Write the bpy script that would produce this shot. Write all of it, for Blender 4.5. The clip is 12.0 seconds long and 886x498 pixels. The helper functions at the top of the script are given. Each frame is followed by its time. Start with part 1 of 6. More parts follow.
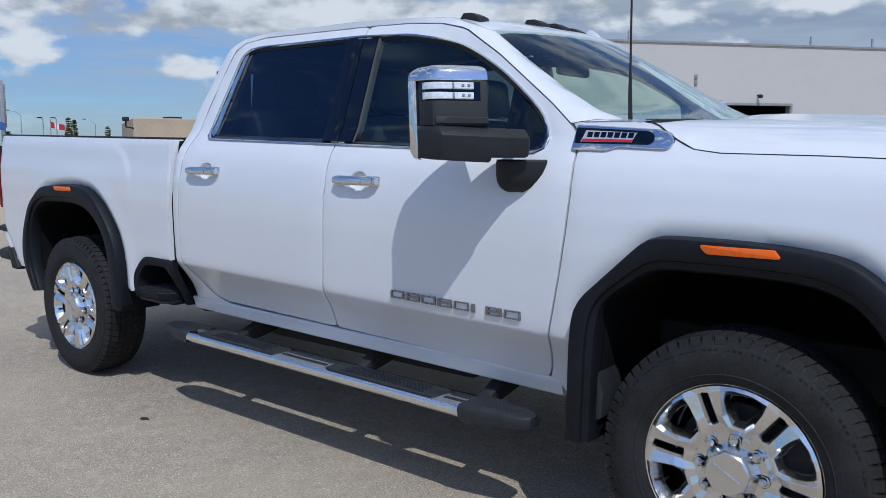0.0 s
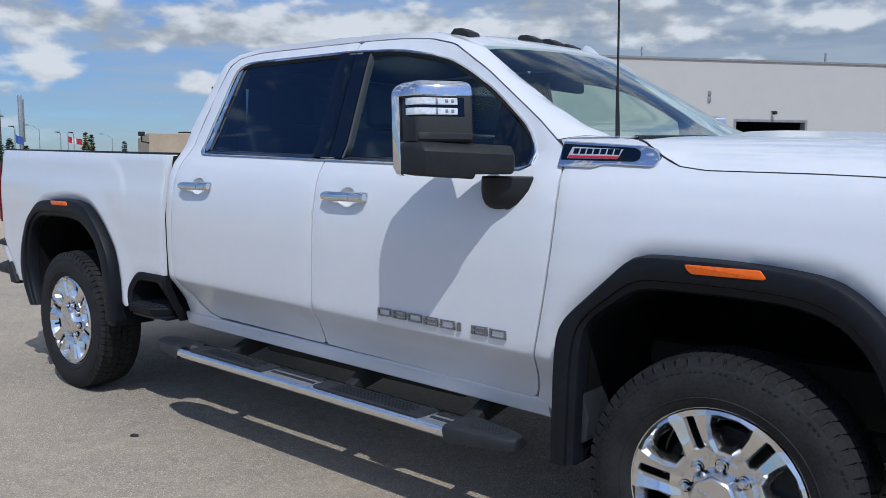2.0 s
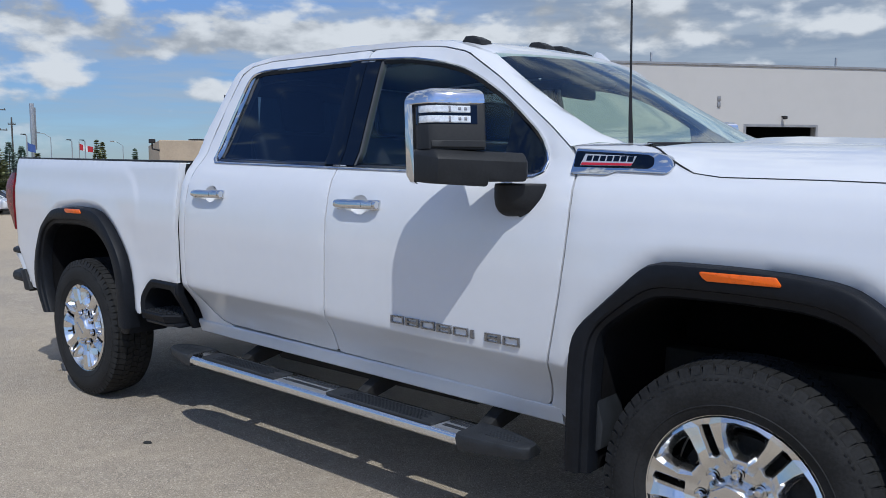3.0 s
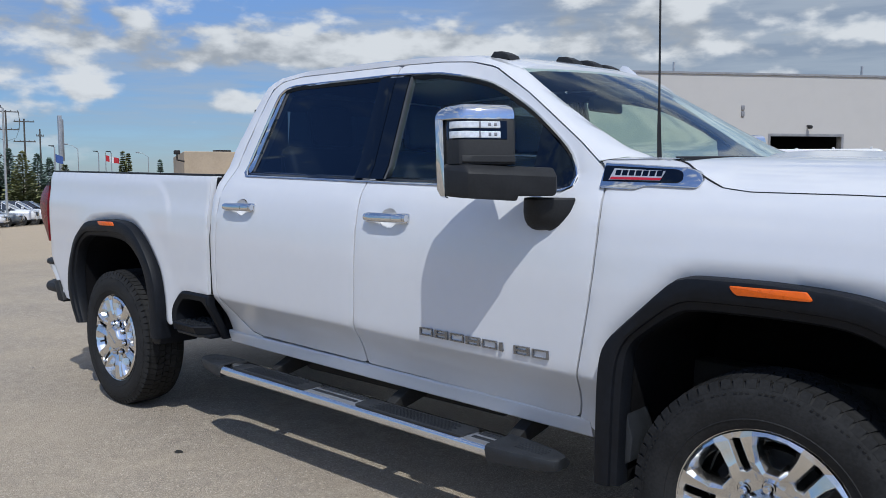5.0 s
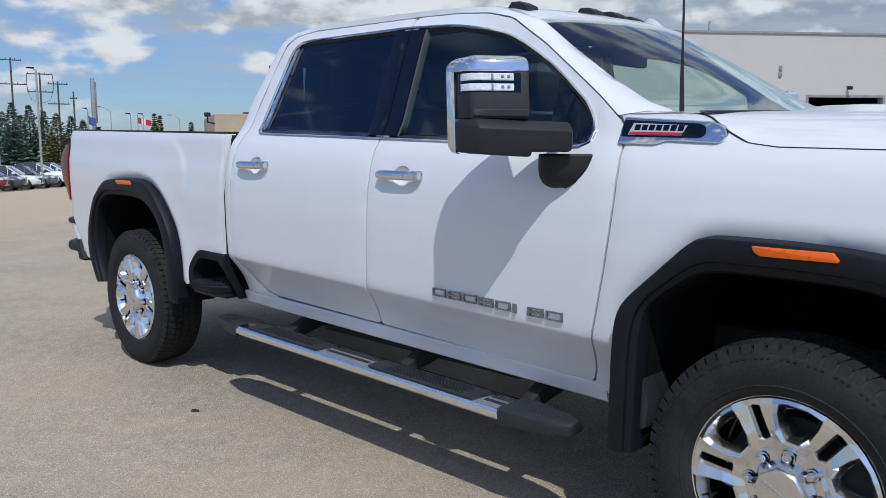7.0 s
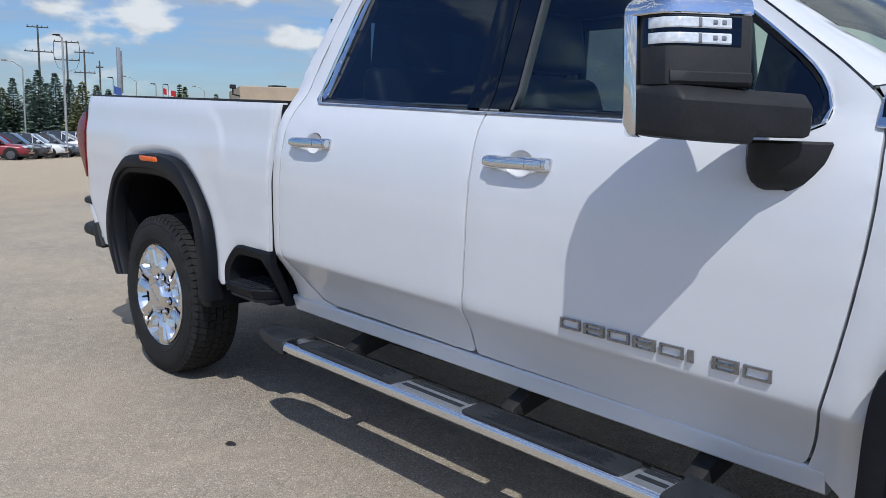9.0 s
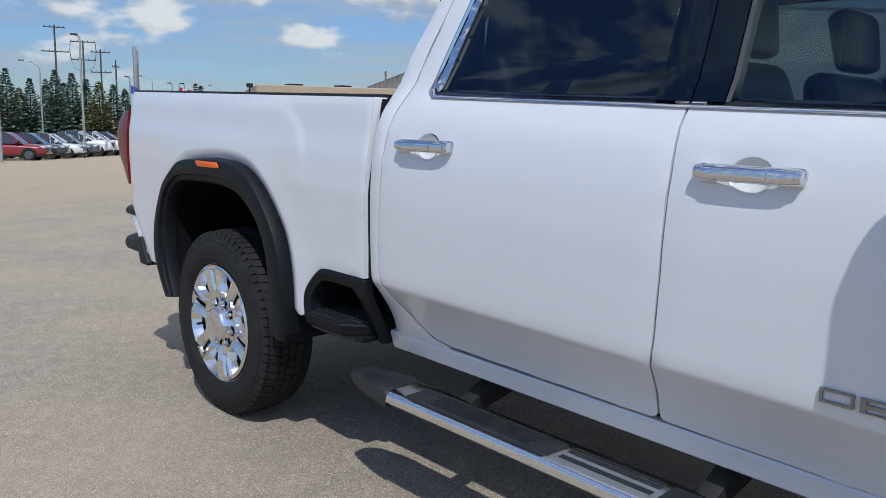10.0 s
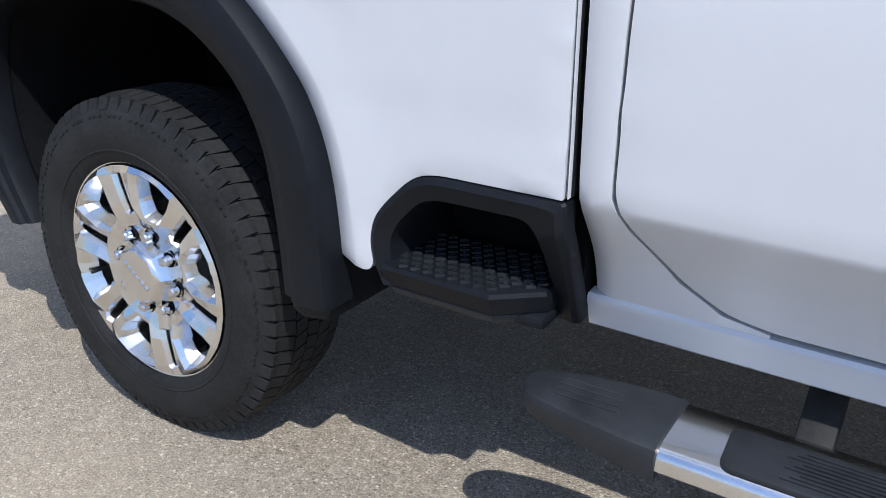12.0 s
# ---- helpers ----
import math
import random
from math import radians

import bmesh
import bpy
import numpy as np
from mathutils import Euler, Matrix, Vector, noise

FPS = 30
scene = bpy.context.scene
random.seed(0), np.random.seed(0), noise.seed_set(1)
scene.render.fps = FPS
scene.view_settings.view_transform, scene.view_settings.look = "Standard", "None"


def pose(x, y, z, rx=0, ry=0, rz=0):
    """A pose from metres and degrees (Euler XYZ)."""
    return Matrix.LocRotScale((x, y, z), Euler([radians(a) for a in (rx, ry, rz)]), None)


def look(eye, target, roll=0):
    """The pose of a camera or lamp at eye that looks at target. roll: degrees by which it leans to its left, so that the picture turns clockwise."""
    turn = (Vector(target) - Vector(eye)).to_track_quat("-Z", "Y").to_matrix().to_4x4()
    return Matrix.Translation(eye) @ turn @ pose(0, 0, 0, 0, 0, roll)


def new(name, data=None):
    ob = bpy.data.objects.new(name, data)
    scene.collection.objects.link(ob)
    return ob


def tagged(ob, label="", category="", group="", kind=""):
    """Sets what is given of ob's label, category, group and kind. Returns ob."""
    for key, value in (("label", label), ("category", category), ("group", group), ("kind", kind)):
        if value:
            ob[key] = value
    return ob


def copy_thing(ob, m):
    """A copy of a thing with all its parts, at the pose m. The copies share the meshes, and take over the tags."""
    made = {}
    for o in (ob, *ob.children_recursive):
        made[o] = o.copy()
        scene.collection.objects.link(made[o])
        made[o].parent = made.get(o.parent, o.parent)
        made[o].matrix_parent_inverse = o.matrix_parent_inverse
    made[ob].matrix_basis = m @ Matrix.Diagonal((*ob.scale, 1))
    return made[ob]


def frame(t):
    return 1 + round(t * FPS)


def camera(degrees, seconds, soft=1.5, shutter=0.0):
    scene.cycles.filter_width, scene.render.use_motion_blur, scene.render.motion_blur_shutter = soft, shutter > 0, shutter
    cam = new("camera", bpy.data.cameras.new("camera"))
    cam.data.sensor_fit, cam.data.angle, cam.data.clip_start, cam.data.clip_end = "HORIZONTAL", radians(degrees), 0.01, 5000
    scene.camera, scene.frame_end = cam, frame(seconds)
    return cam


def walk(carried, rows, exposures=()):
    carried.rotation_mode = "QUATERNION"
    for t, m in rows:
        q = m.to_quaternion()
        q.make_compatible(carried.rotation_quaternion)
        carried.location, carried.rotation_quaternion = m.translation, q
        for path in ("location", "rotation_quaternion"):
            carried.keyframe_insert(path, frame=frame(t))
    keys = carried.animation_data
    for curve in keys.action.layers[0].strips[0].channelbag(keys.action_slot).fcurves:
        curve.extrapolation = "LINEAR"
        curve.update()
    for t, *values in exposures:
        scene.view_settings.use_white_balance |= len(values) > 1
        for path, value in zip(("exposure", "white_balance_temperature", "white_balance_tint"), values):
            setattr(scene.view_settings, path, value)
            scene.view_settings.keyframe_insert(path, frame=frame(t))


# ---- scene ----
cam = camera(58.0, 12.0, soft=0.6)
PATH = [
    (0, (4.844, -2.326, 1.379), (3.595, -0.782, 1.136), 0.1),
    (0.5, (4.875, -2.273, 1.377), (3.63, -0.726, 1.139), 0.3),
    (1, (4.895, -2.242, 1.38), (3.644, -0.699, 1.15), 0.3),
    (1.5, (4.898, -2.226, 1.382), (3.634, -0.692, 1.165), 0.4),
    (2, (4.895, -2.225, 1.382), (3.617, -0.7, 1.177), 0.3),
    (2.5, (4.89, -2.233, 1.387), (3.602, -0.717, 1.19), 0.2),
    (3, (4.885, -2.235, 1.387), (3.589, -0.724, 1.197), 0.1),
    (5, (4.885, -2.281, 1.402), (3.547, -0.803, 1.237), 0.0),
    (5.5, (4.889, -2.274, 1.405), (3.535, -0.811, 1.237), -0.0),
    (6, (4.894, -2.253, 1.395), (3.526, -0.806, 1.214), 0.0),
    (6.5, (4.901, -2.219, 1.383), (3.519, -0.789, 1.174), 0.2),
    (6.7, (4.899, -2.206, 1.38), (3.517, -0.778, 1.152), 0.1),
    (8.3, (4.43, -1.999, 1.36), (3.015, -0.625, 1.031), 0.8),
    (8.5, (4.329, -1.987, 1.352), (2.926, -0.597, 1.038), 1.21),
    (9.0, (4.05, -1.81, 1.369), (2.636, -0.43, 1.059), 1.5),
    (9.5, (3.695, -1.733, 1.388), (2.263, -0.371, 1.073), 1.45),
    (10.0, (3.291, -1.671, 1.36), (1.855, -0.316, 1.044), 1.2),
    (10.5, (2.827, -1.556, 1.332), (1.409, -0.191, 0.977), 0.5),
    (10.8, (2.546, -1.501, 1.33), (1.166, -0.113, 0.917), -0.1),
    (11.0, (2.385, -1.47, 1.304), (1.042, -0.052, 0.87), 0.1),
    (11.2, (2.214, -1.401, 1.252), (0.918, 0.047, 0.781), 0.2),
    (11.5, (1.941, -1.277, 1.179), (0.729, 0.225, 0.654), 0.5),
    (11.8, (1.699, -1.148, 1.192), (0.601, 0.396, 0.553), 0.3),
    (12.0, (1.551, -1.058, 1.195), (0.546, 0.503, 0.449), 0.1),
]
EXPOSURE = [(0.0, -0.24, 5850, 8), (5.0, -0.23, 6150, 8), (8.5, -0.09, 6180, 8), (9.5, -0.14, 6200, 8), (10.8, -0.24, 6150, 8), (12.0, 0.32, 6150, 8)]
walk(cam, [(t, look(eye, target, roll)) for t, eye, target, roll in PATH], EXPOSURE)

# ---- world, sun ----
SUN_A, SUN_B = 0.54, 0.45          # metres that the shadow shifts to the rear and inwards, per metre of height
sun_dir = Vector((SUN_A, -SUN_B, 1.0)).normalized()
sun_az = math.atan2(sun_dir.y, sun_dir.x)
sun_el = math.asin(sun_dir.z)
world = bpy.data.worlds.new("world")
scene.world = world
world.use_nodes = True


class Nodes:
    """A small builder of node trees."""

    def __init__(self, tree):
        self.t = tree

    def add(self, kind, **inputs):
        n = self.t.nodes.new(kind)
        for key, value in inputs.items():
            self.set(n, key, value)
        return n

    def set(self, n, key, value):
        sock = n.inputs[int(key[1:])] if key[0] == "i" and key[1:].isdigit() else n.inputs[key.replace("_", " ")]
        if isinstance(value, bpy.types.NodeSocket):
            self.t.links.new(value, sock)
        else:
            sock.default_value = value

    def math(self, op, a, b=0.0, c=0.0, clamp=False):
        n = self.add("ShaderNodeMath", i0=a, i1=b, i2=c)
        n.operation, n.use_clamp = op, clamp
        return n.outputs[0]

    def vec(self, op, a, b=(0, 0, 0)):
        n = self.add("ShaderNodeVectorMath", i0=a, i1=b)
        n.operation = op
        return n.outputs[1] if op in ("LENGTH", "DISTANCE", "DOT_PRODUCT") else n.outputs[0]

    def noise(self, vector, scale, detail=4.0, rough=0.55, out=0, lac=2.0):
        n = self.add("ShaderNodeTexNoise", Vector=vector, Scale=scale, Detail=detail, Roughness=rough, Lacunarity=lac)
        return n.outputs[out]

    def mix(self, fac, a, b, kind="MIX"):
        n = self.t.nodes.new("ShaderNodeMix")
        n.data_type, n.blend_type = "RGBA", kind
        for sock, value in ((n.inputs[0], fac), (n.inputs[6], a), (n.inputs[7], b)):
            if isinstance(value, bpy.types.NodeSocket):
                self.t.links.new(value, sock)
            else:
                sock.default_value = value if not isinstance(value, tuple) or len(value) == 4 else (*value, 1)
        return n.outputs[2]

    def step(self, v, lo, hi):
        n = self.add("ShaderNodeMapRange", Value=v, From_Min=lo, From_Max=hi)
        n.interpolation_type = "SMOOTHSTEP"
        return n.outputs[0]


def build_world():
    w = Nodes(world.node_tree)
    back = world.node_tree.nodes["Background"]
    sky = w.add("ShaderNodeTexSky")
    sky.sky_type, sky.sun_disc = "NISHITA", False
    sky.sun_elevation, sky.sun_rotation = sun_el, math.pi / 2 - sun_az
    sky.air_density, sky.dust_density, sky.ozone_density = 1.0, 0.4, 2.0
    way = w.add("ShaderNodeTexCoord").outputs["Generated"]
    sep = w.add("ShaderNodeSeparateXYZ", Vector=way)
    x, y, z = sep.outputs
    az = w.math("ARCTAN2", y, x)
    el = w.math("ARCSINE", z)
    p = w.add("ShaderNodeCombineXYZ", X=w.math("MULTIPLY", x, 7.0), Y=w.math("MULTIPLY", y, 7.0), Z=w.math("MULTIPLY", z, 15.0)).outputs[0]
    p = w.vec("ADD", p, CLOUD_SEED)

    def puffs(q):
        big = w.noise(q, 0.95, 3.0, 0.5)
        fine = w.noise(q, 2.7, 6.0, 0.50)
        return w.math("ADD", w.math("MULTIPLY", big, 0.55), w.math("MULTIPLY", fine, 0.45))

    bank = 0.0
    for a0, e0, wa, we, k in CLOUD_BANKS:
        da = w.math("DIVIDE", w.math("SUBTRACT", az, radians(a0)), radians(wa))
        de = w.math("DIVIDE", w.math("SUBTRACT", el, radians(e0)), radians(we))
        de = w.math("MULTIPLY", de, w.math("ADD", w.math("MULTIPLY", w.math("LESS_THAN", de, 0.0), 0.8), 0.85))
        r2 = w.math("ADD", w.math("MULTIPLY", da, da), w.math("MULTIPLY", de, de))
        g = w.math("MULTIPLY", w.math("EXPONENT", w.math("MULTIPLY", r2, -1.0)), k)
        bank = g if bank == 0.0 else w.math("ADD", bank, g)
    low = w.step(el, radians(-2), radians(6))
    open_sky = w.math("MULTIPLY", w.step(el, radians(13), radians(24)), w.math("ADD", w.math("MULTIPLY", w.step(y, -0.25, 0.25), 0.10), w.math("MULTIPLY", w.step(el, radians(52), radians(64)), 0.08)))
    here = w.math("ADD", w.math("ADD", puffs(p), bank), w.math("SUBTRACT", open_sky, 0.070))
    cover = w.math("MULTIPLY", w.step(here, 0.470, 0.590), low)
    over = w.math("ADD", puffs(w.vec("ADD", p, (0.10, -0.08, 0.42))), bank)
    lit = w.step(w.math("SUBTRACT", here, over), -0.16, 0.05)
    streak = w.noise(w.vec("MULTIPLY", p, (0.5, 0.5, 2.2)), 0.9, 6.0, 0.6)
    thick = w.step(x, -0.80, -0.50)
    veil = w.math("MULTIPLY", w.math("MAXIMUM", w.step(streak, 0.36, 0.72), w.math("MULTIPLY", thick, 0.86)), w.math("MULTIPLY", w.step(el, radians(26), radians(13)), w.math("ADD", w.math("MULTIPLY", w.step(y, -0.2, 0.2), w.math("ADD", w.math("MULTIPLY", thick, 0.32), 0.62)), 0.06)))
    cloud = w.mix(lit, (2.75, 2.95, 3.25), (5.4, 5.5, 5.65))
    tone = w.mix(w.step(el, radians(2), radians(26)), (0.41, 0.52, 0.71), (0.94, 0.98, 1.15))
    blue = w.mix(1.0, sky.outputs[0], tone, "MULTIPLY")
    hazed = w.mix(veil, blue, w.mix(w.step(streak, 0.40, 0.62), (2.15, 2.5, 3.0), (3.0, 3.3, 3.65)))
    col = w.mix(cover, hazed, cloud)
    w.set(back, "Color", col)
    w.set(back, "Strength", 0.15)


CLOUD_SEED = (3.1, 7.7, 0.4)
# azimuth, elevation, half widths in degrees, weight
CLOUD_BANKS = [(161, 9.9, 9.5, 2.0, 0.20), (153, 7.9, 7.0, 1.2, 0.17), (143.6, 8.9, 4.6, 1.5, 0.20), (132, 9.6, 6.0, 1.7, 0.19), (146.5, 5.3, 2.2, 0.8, 0.15),
               (155.6, 5.8, 1.4, 0.6, 0.12), (121, 9.2, 6, 2.2, 0.13), (106, 11, 11, 4.5, 0.06), (128, 13.5, 9, 1.3, 0.10), (160, 6.3, 8, 0.9, 0.08), (150, 12.8, 8, 0.8, 0.06), (-138, 41, 16, 3.0, 0.26), (-122, 37, 12, 2.2, 0.22), (-75, 11, 50, 9, 0.16)]
build_world()
sun = new("sun", bpy.data.lights.new("sun", "SUN"))
sun.data.energy, sun.data.angle, sun.data.color = 3.35, radians(0.53), (1.0, 0.965, 0.91)
sun.matrix_world = look((0, 0, 30), Vector((0, 0, 30)) - sun_dir)


# ---- materials ----
def material(name, colour, rough=0.5, metal=0.0, vary=0.0, scale=8.0, bump=0.0, bump_scale=60.0, coat=0.0, second=None, **more):
    """A surface with colour variation at two scales and fine relief."""
    m = bpy.data.materials.new(name)
    m.use_nodes = True
    n = Nodes(m.node_tree)
    p = m.node_tree.nodes["Principled BSDF"]
    where = n.add("ShaderNodeTexCoord").outputs["Object"]
    if vary or second:
        big = n.noise(where, scale, 5.0)
        small = n.noise(where, scale * 11, 4.0)
        f = n.step(n.math("ADD", n.math("MULTIPLY", big, 0.6), n.math("MULTIPLY", small, 0.4)), 0.36, 0.64)
        dark = tuple(c * (1 - vary) for c in colour)
        light = second or tuple(min(1, c * (1 + vary)) for c in colour)
        n.set(p, "Base Color", n.mix(f, dark, light))
        n.set(p, "Roughness", n.math("ADD", n.math("MULTIPLY", n.math("SUBTRACT", big, 0.5), 0.35 * min(1, rough * 2)), rough))
    else:
        p.inputs["Base Color"].default_value = (*colour, 1)
        p.inputs["Roughness"].default_value = rough
    p.inputs["Metallic"].default_value = metal
    p.inputs["Coat Weight"].default_value = coat
    p.inputs["Coat Roughness"].default_value = 0.03
    for key, value in more.items():
        p.inputs[key.replace("_", " ")].default_value = value
    if bump:
        b = n.add("ShaderNodeBump", Height=n.noise(where, bump_scale, 5.0, 0.6), Strength=1.0, Distance=bump)
        n.set(p, "Normal", b.outputs[0])
    return m


def glass(name, tint, rough=0.0, gain=1.3, sheen=(0.9, 0.93, 1.0)):
    """A thin tinted pane: light passes tinted, and it mirrors by its angle."""
    m = bpy.data.materials.new(name)
    m.use_nodes = True
    n = Nodes(m.node_tree)
    out = m.node_tree.nodes["Material Output"]
    facing = n.add("ShaderNodeLayerWeight", Blend=0.5).outputs["Facing"]
    fres = n.math("ADD", n.math("MULTIPLY", n.math("POWER", facing, 5.0), 0.95), 0.05)
    clear = n.add("ShaderNodeBsdfTransparent", Color=(*tint, 1)).outputs[0]
    shine = n.add("ShaderNodeBsdfGlossy", Color=(*sheen, 1), Roughness=rough).outputs[0]
    mix = n.add("ShaderNodeMixShader", i0=n.math("MULTIPLY", fres, gain, clamp=True), i1=clear, i2=shine)
    n.set(out, "Surface", mix.outputs[0])
    return m


WHITE = material("white_paint", (0.645, 0.657, 0.685), 0.32, coat=1.0, vary=0.012, scale=1.5)
CHROME = material("chrome", (0.70, 0.71, 0.73), 0.05, 1.0, vary=0.03, scale=9)
RUN_GREY = material("grey_rubber_run", (0.07, 0.072, 0.076), 0.5, vary=0.1, scale=20)
CHROME_WORN = material("scuffed_chrome", (0.72, 0.71, 0.70), 0.15, 1.0, vary=0.08, scale=6)
BOARD_CHROME = material("step_chrome", (0.76, 0.76, 0.76), 0.20, 1.0, vary=0.04, scale=5)
POLISHED = material("polished_alloy", (0.76, 0.755, 0.745), 0.19, 1.0, vary=0.03, scale=14)
BLACK = material("black_plastic", (0.016, 0.017, 0.019), 0.55, vary=0.2, scale=12, bump=0.0006, bump_scale=500, Specular_IOR_Level=0.3)
FLARE = material("grained_black_plastic", (0.0065, 0.0078, 0.011), 0.5, vary=0.25, scale=5, bump=0.0005, bump_scale=600, Specular_IOR_Level=0.22)
GLOSS_BLACK = material("gloss_black_trim", (0.003, 0.005, 0.010), 0.06, Specular_IOR_Level=0.38, Specular_Tint=(0.45, 0.68, 1.0, 1.0))
RUBBER = material("tyre_rubber", (0.0155, 0.0156, 0.016), 0.75, vary=0.4, scale=9, bump=0.0008, bump_scale=160, Specular_IOR_Level=0.3)
PAD = material("ribbed_rubber_pad", (0.016, 0.0185, 0.0225), 0.55, vary=0.3, scale=14, bump=0.0006, bump_scale=300)
# black of the well liners, and of shade put into the wheels' recesses
LINER_SHADE = material("liner_and_shade_black", (0.005, 0.005, 0.006), 0.9, vary=0.4, scale=6, bump=0.002, bump_scale=60, Specular_IOR_Level=0.15)
UNDER = material("chassis_black", (0.012, 0.012, 0.012), 0.75, vary=0.4, scale=8, bump=0.001, bump_scale=80)
AMBER = material("amber_lens", (0.80, 0.125, 0.002), 0.3, coat=0.15, vary=0.08, scale=60)
RED = material("red_lens", (0.135, 0.003, 0.007), 0.25, vary=0.45, scale=22, Specular_IOR_Level=0.25)
CLEAR = material("clear_lamp", (0.70, 0.72, 0.74), 0.12, 0.15, vary=0.15, scale=70)
SEAT = material("dark_leather", (0.020, 0.022, 0.026), 0.5, vary=0.2, scale=9, bump=0.001, bump_scale=120)
CABIN = material("cabin_trim", (0.030, 0.032, 0.036), 0.7, vary=0.2, scale=7)
GLASS_DARK = glass("privacy_glass", (0.11, 0.15, 0.18), gain=1.35, sheen=(0.52, 0.68, 0.92))
GLASS_FRONT = glass("side_glass", (0.78, 0.91, 0.85), gain=1.1, sheen=(0.5, 0.72, 1.0))
GLASS_SHIELD = glass("windshield_glass", (0.70, 0.84, 0.76), rough=0.07, gain=1.3, sheen=(0.86, 0.92, 0.94))


# ---- mesh builders ----
def part(name, verts, faces, mat, parent=None, label="", smooth=True, angle=35):
    me = bpy.data.meshes.new(name)
    me.from_pydata([tuple(v) for v in verts], [], [tuple(f) for f in faces])
    me.materials.append(mat)
    ob = new(name, me)
    ob.parent = parent
    if label:
        tagged(ob, label)
    finish(me, smooth, angle)
    return ob


def finish(me, smooth=True, angle=35):
    bm = bmesh.new()
    bm.from_mesh(me)
    bmesh.ops.recalc_face_normals(bm, faces=bm.faces)
    for e in bm.edges:
        e.smooth = len(e.link_faces) == 2 and e.calc_face_angle(0) < radians(angle)
    for f in bm.faces:
        f.smooth = smooth
    bm.to_mesh(me)
    bm.free()


def bpart(name, bm, mat, parent=None, label="", smooth=True, angle=35):
    me = bpy.data.meshes.new(name)
    bmesh.ops.recalc_face_normals(bm, faces=bm.faces)
    for e in bm.edges:
        e.smooth = len(e.link_faces) == 2 and e.calc_face_angle(0) < radians(angle)
    for f in bm.faces:
        f.smooth = smooth
    bm.to_mesh(me)
    bm.free()
    me.materials.append(mat)
    ob = new(name, me)
    ob.parent = parent
    if label:
        tagged(ob, label)
    return ob


def thing(name, label, category, group="", place=None):
    ob = new(name)
    ob.empty_display_size = 0.2
    if place is not None:
        ob.matrix_world = place
    return tagged(ob, label, category, group)


def add_box(bm, lo, hi, bevel=0.0, seg=2, m=None):
    made = bmesh.ops.create_cube(bm, size=1.0)["verts"]
    for v in made:
        v.co = Vector([lo[i] + (v.co[i] + 0.5) * (hi[i] - lo[i]) for i in range(3)])
    if bevel:
        edges = list({e for v in made for e in v.link_edges})
        out = bmesh.ops.bevel(bm, geom=edges, offset=bevel, segments=seg, profile=0.5, affect="EDGES")
        made = list({v for f in out["faces"] for v in f.verts} | {v for v in made if v.is_valid})
    if m is not None:
        for v in made:
            v.co = m @ v.co
    return made


def add_prism(bm, outline, axis, lo, hi, bevel=0.0, seg=2):
    """A prism of an outline in the two other axes, between lo and hi along axis."""
    def put(a, b, c):
        return {"x": (c, a, b), "y": (a, c, b), "z": (a, b, c)}[axis]
    bottom = [bm.verts.new(put(a, b, lo)) for a, b in outline]
    top = [bm.verts.new(put(a, b, hi)) for a, b in outline]
    n = len(outline)
    faces = [bm.faces.new(bottom), bm.faces.new(top[::-1])]
    faces += [bm.faces.new((bottom[i], top[i], top[(i + 1) % n], bottom[(i + 1) % n])) for i in range(n)]
    bmesh.ops.recalc_face_normals(bm, faces=faces)
    if bevel:
        edges = list({e for f in faces[:2] for e in f.edges})
        bmesh.ops.bevel(bm, geom=edges, offset=bevel, segments=seg, profile=0.5, affect="EDGES")


def add_tube(bm, points, radii, sides=8, caps=True):
    """A tube along points with a radius for each."""
    rings = []
    pts = [Vector(p) for p in points]
    for i, p in enumerate(pts):
        d = (pts[min(i + 1, len(pts) - 1)] - pts[max(i - 1, 0)]).normalized()
        a = d.orthogonal().normalized() if i == 0 else (rings_a - d * rings_a.dot(d)).normalized()
        rings_a = a
        b = d.cross(a)
        r = radii[i] if isinstance(radii, (list, tuple)) else radii
        rings.append([bm.verts.new(p + (a * math.cos(t) + b * math.sin(t)) * r) for t in [math.tau * k / sides for k in range(sides)]])
    for r0, r1 in zip(rings, rings[1:]):
        for k in range(sides):
            bm.faces.new((r0[k], r0[(k + 1) % sides], r1[(k + 1) % sides], r1[k]))
    if caps:
        bm.faces.new(rings[0][::-1])
        bm.faces.new(rings[-1])


def loft(rows, closed=False):
    """Faces between rows of equal length."""
    n = len(rows[0])
    verts = [p for row in rows for p in row]
    faces = []
    for i in range(len(rows) - 1):
        for k in range(n if closed else n - 1):
            a, b = i * n + k, i * n + (k + 1) % n
            faces.append((a, b, b + n, a + n))
    return verts, faces


def lathe(profile, sides, centre=(0, 0, 0)):
    """A profile of (radius, y) turned about the y axis."""
    rows = [[(centre[0] + r * math.cos(t), centre[1] + y, centre[2] + r * math.sin(t)) for t in [math.tau * k / sides for k in range(sides)]] for r, y in profile]
    return loft(rows, True)


def rounded(points, r, n=4, closed=True):
    """Rounds the corners of a polygon; r may be a list."""
    out = []
    pts = [Vector(p) for p in points]
    for i, p in enumerate(pts):
        if not closed and i in (0, len(pts) - 1):
            out.append(p)
            continue
        a, b = pts[i - 1], pts[(i + 1) % len(pts)]
        rr = r[i] if isinstance(r, (list, tuple)) else r
        da, db = min(rr, (a - p).length * 0.48), min(rr, (b - p).length * 0.48)
        s, e = p + (a - p).normalized() * da, p + (b - p).normalized() * db
        for k in range(n + 1):
            t = k / n
            out.append(s * (1 - t) ** 2 + p * 2 * t * (1 - t) + e * t * t)
    return [tuple(p) for p in out]


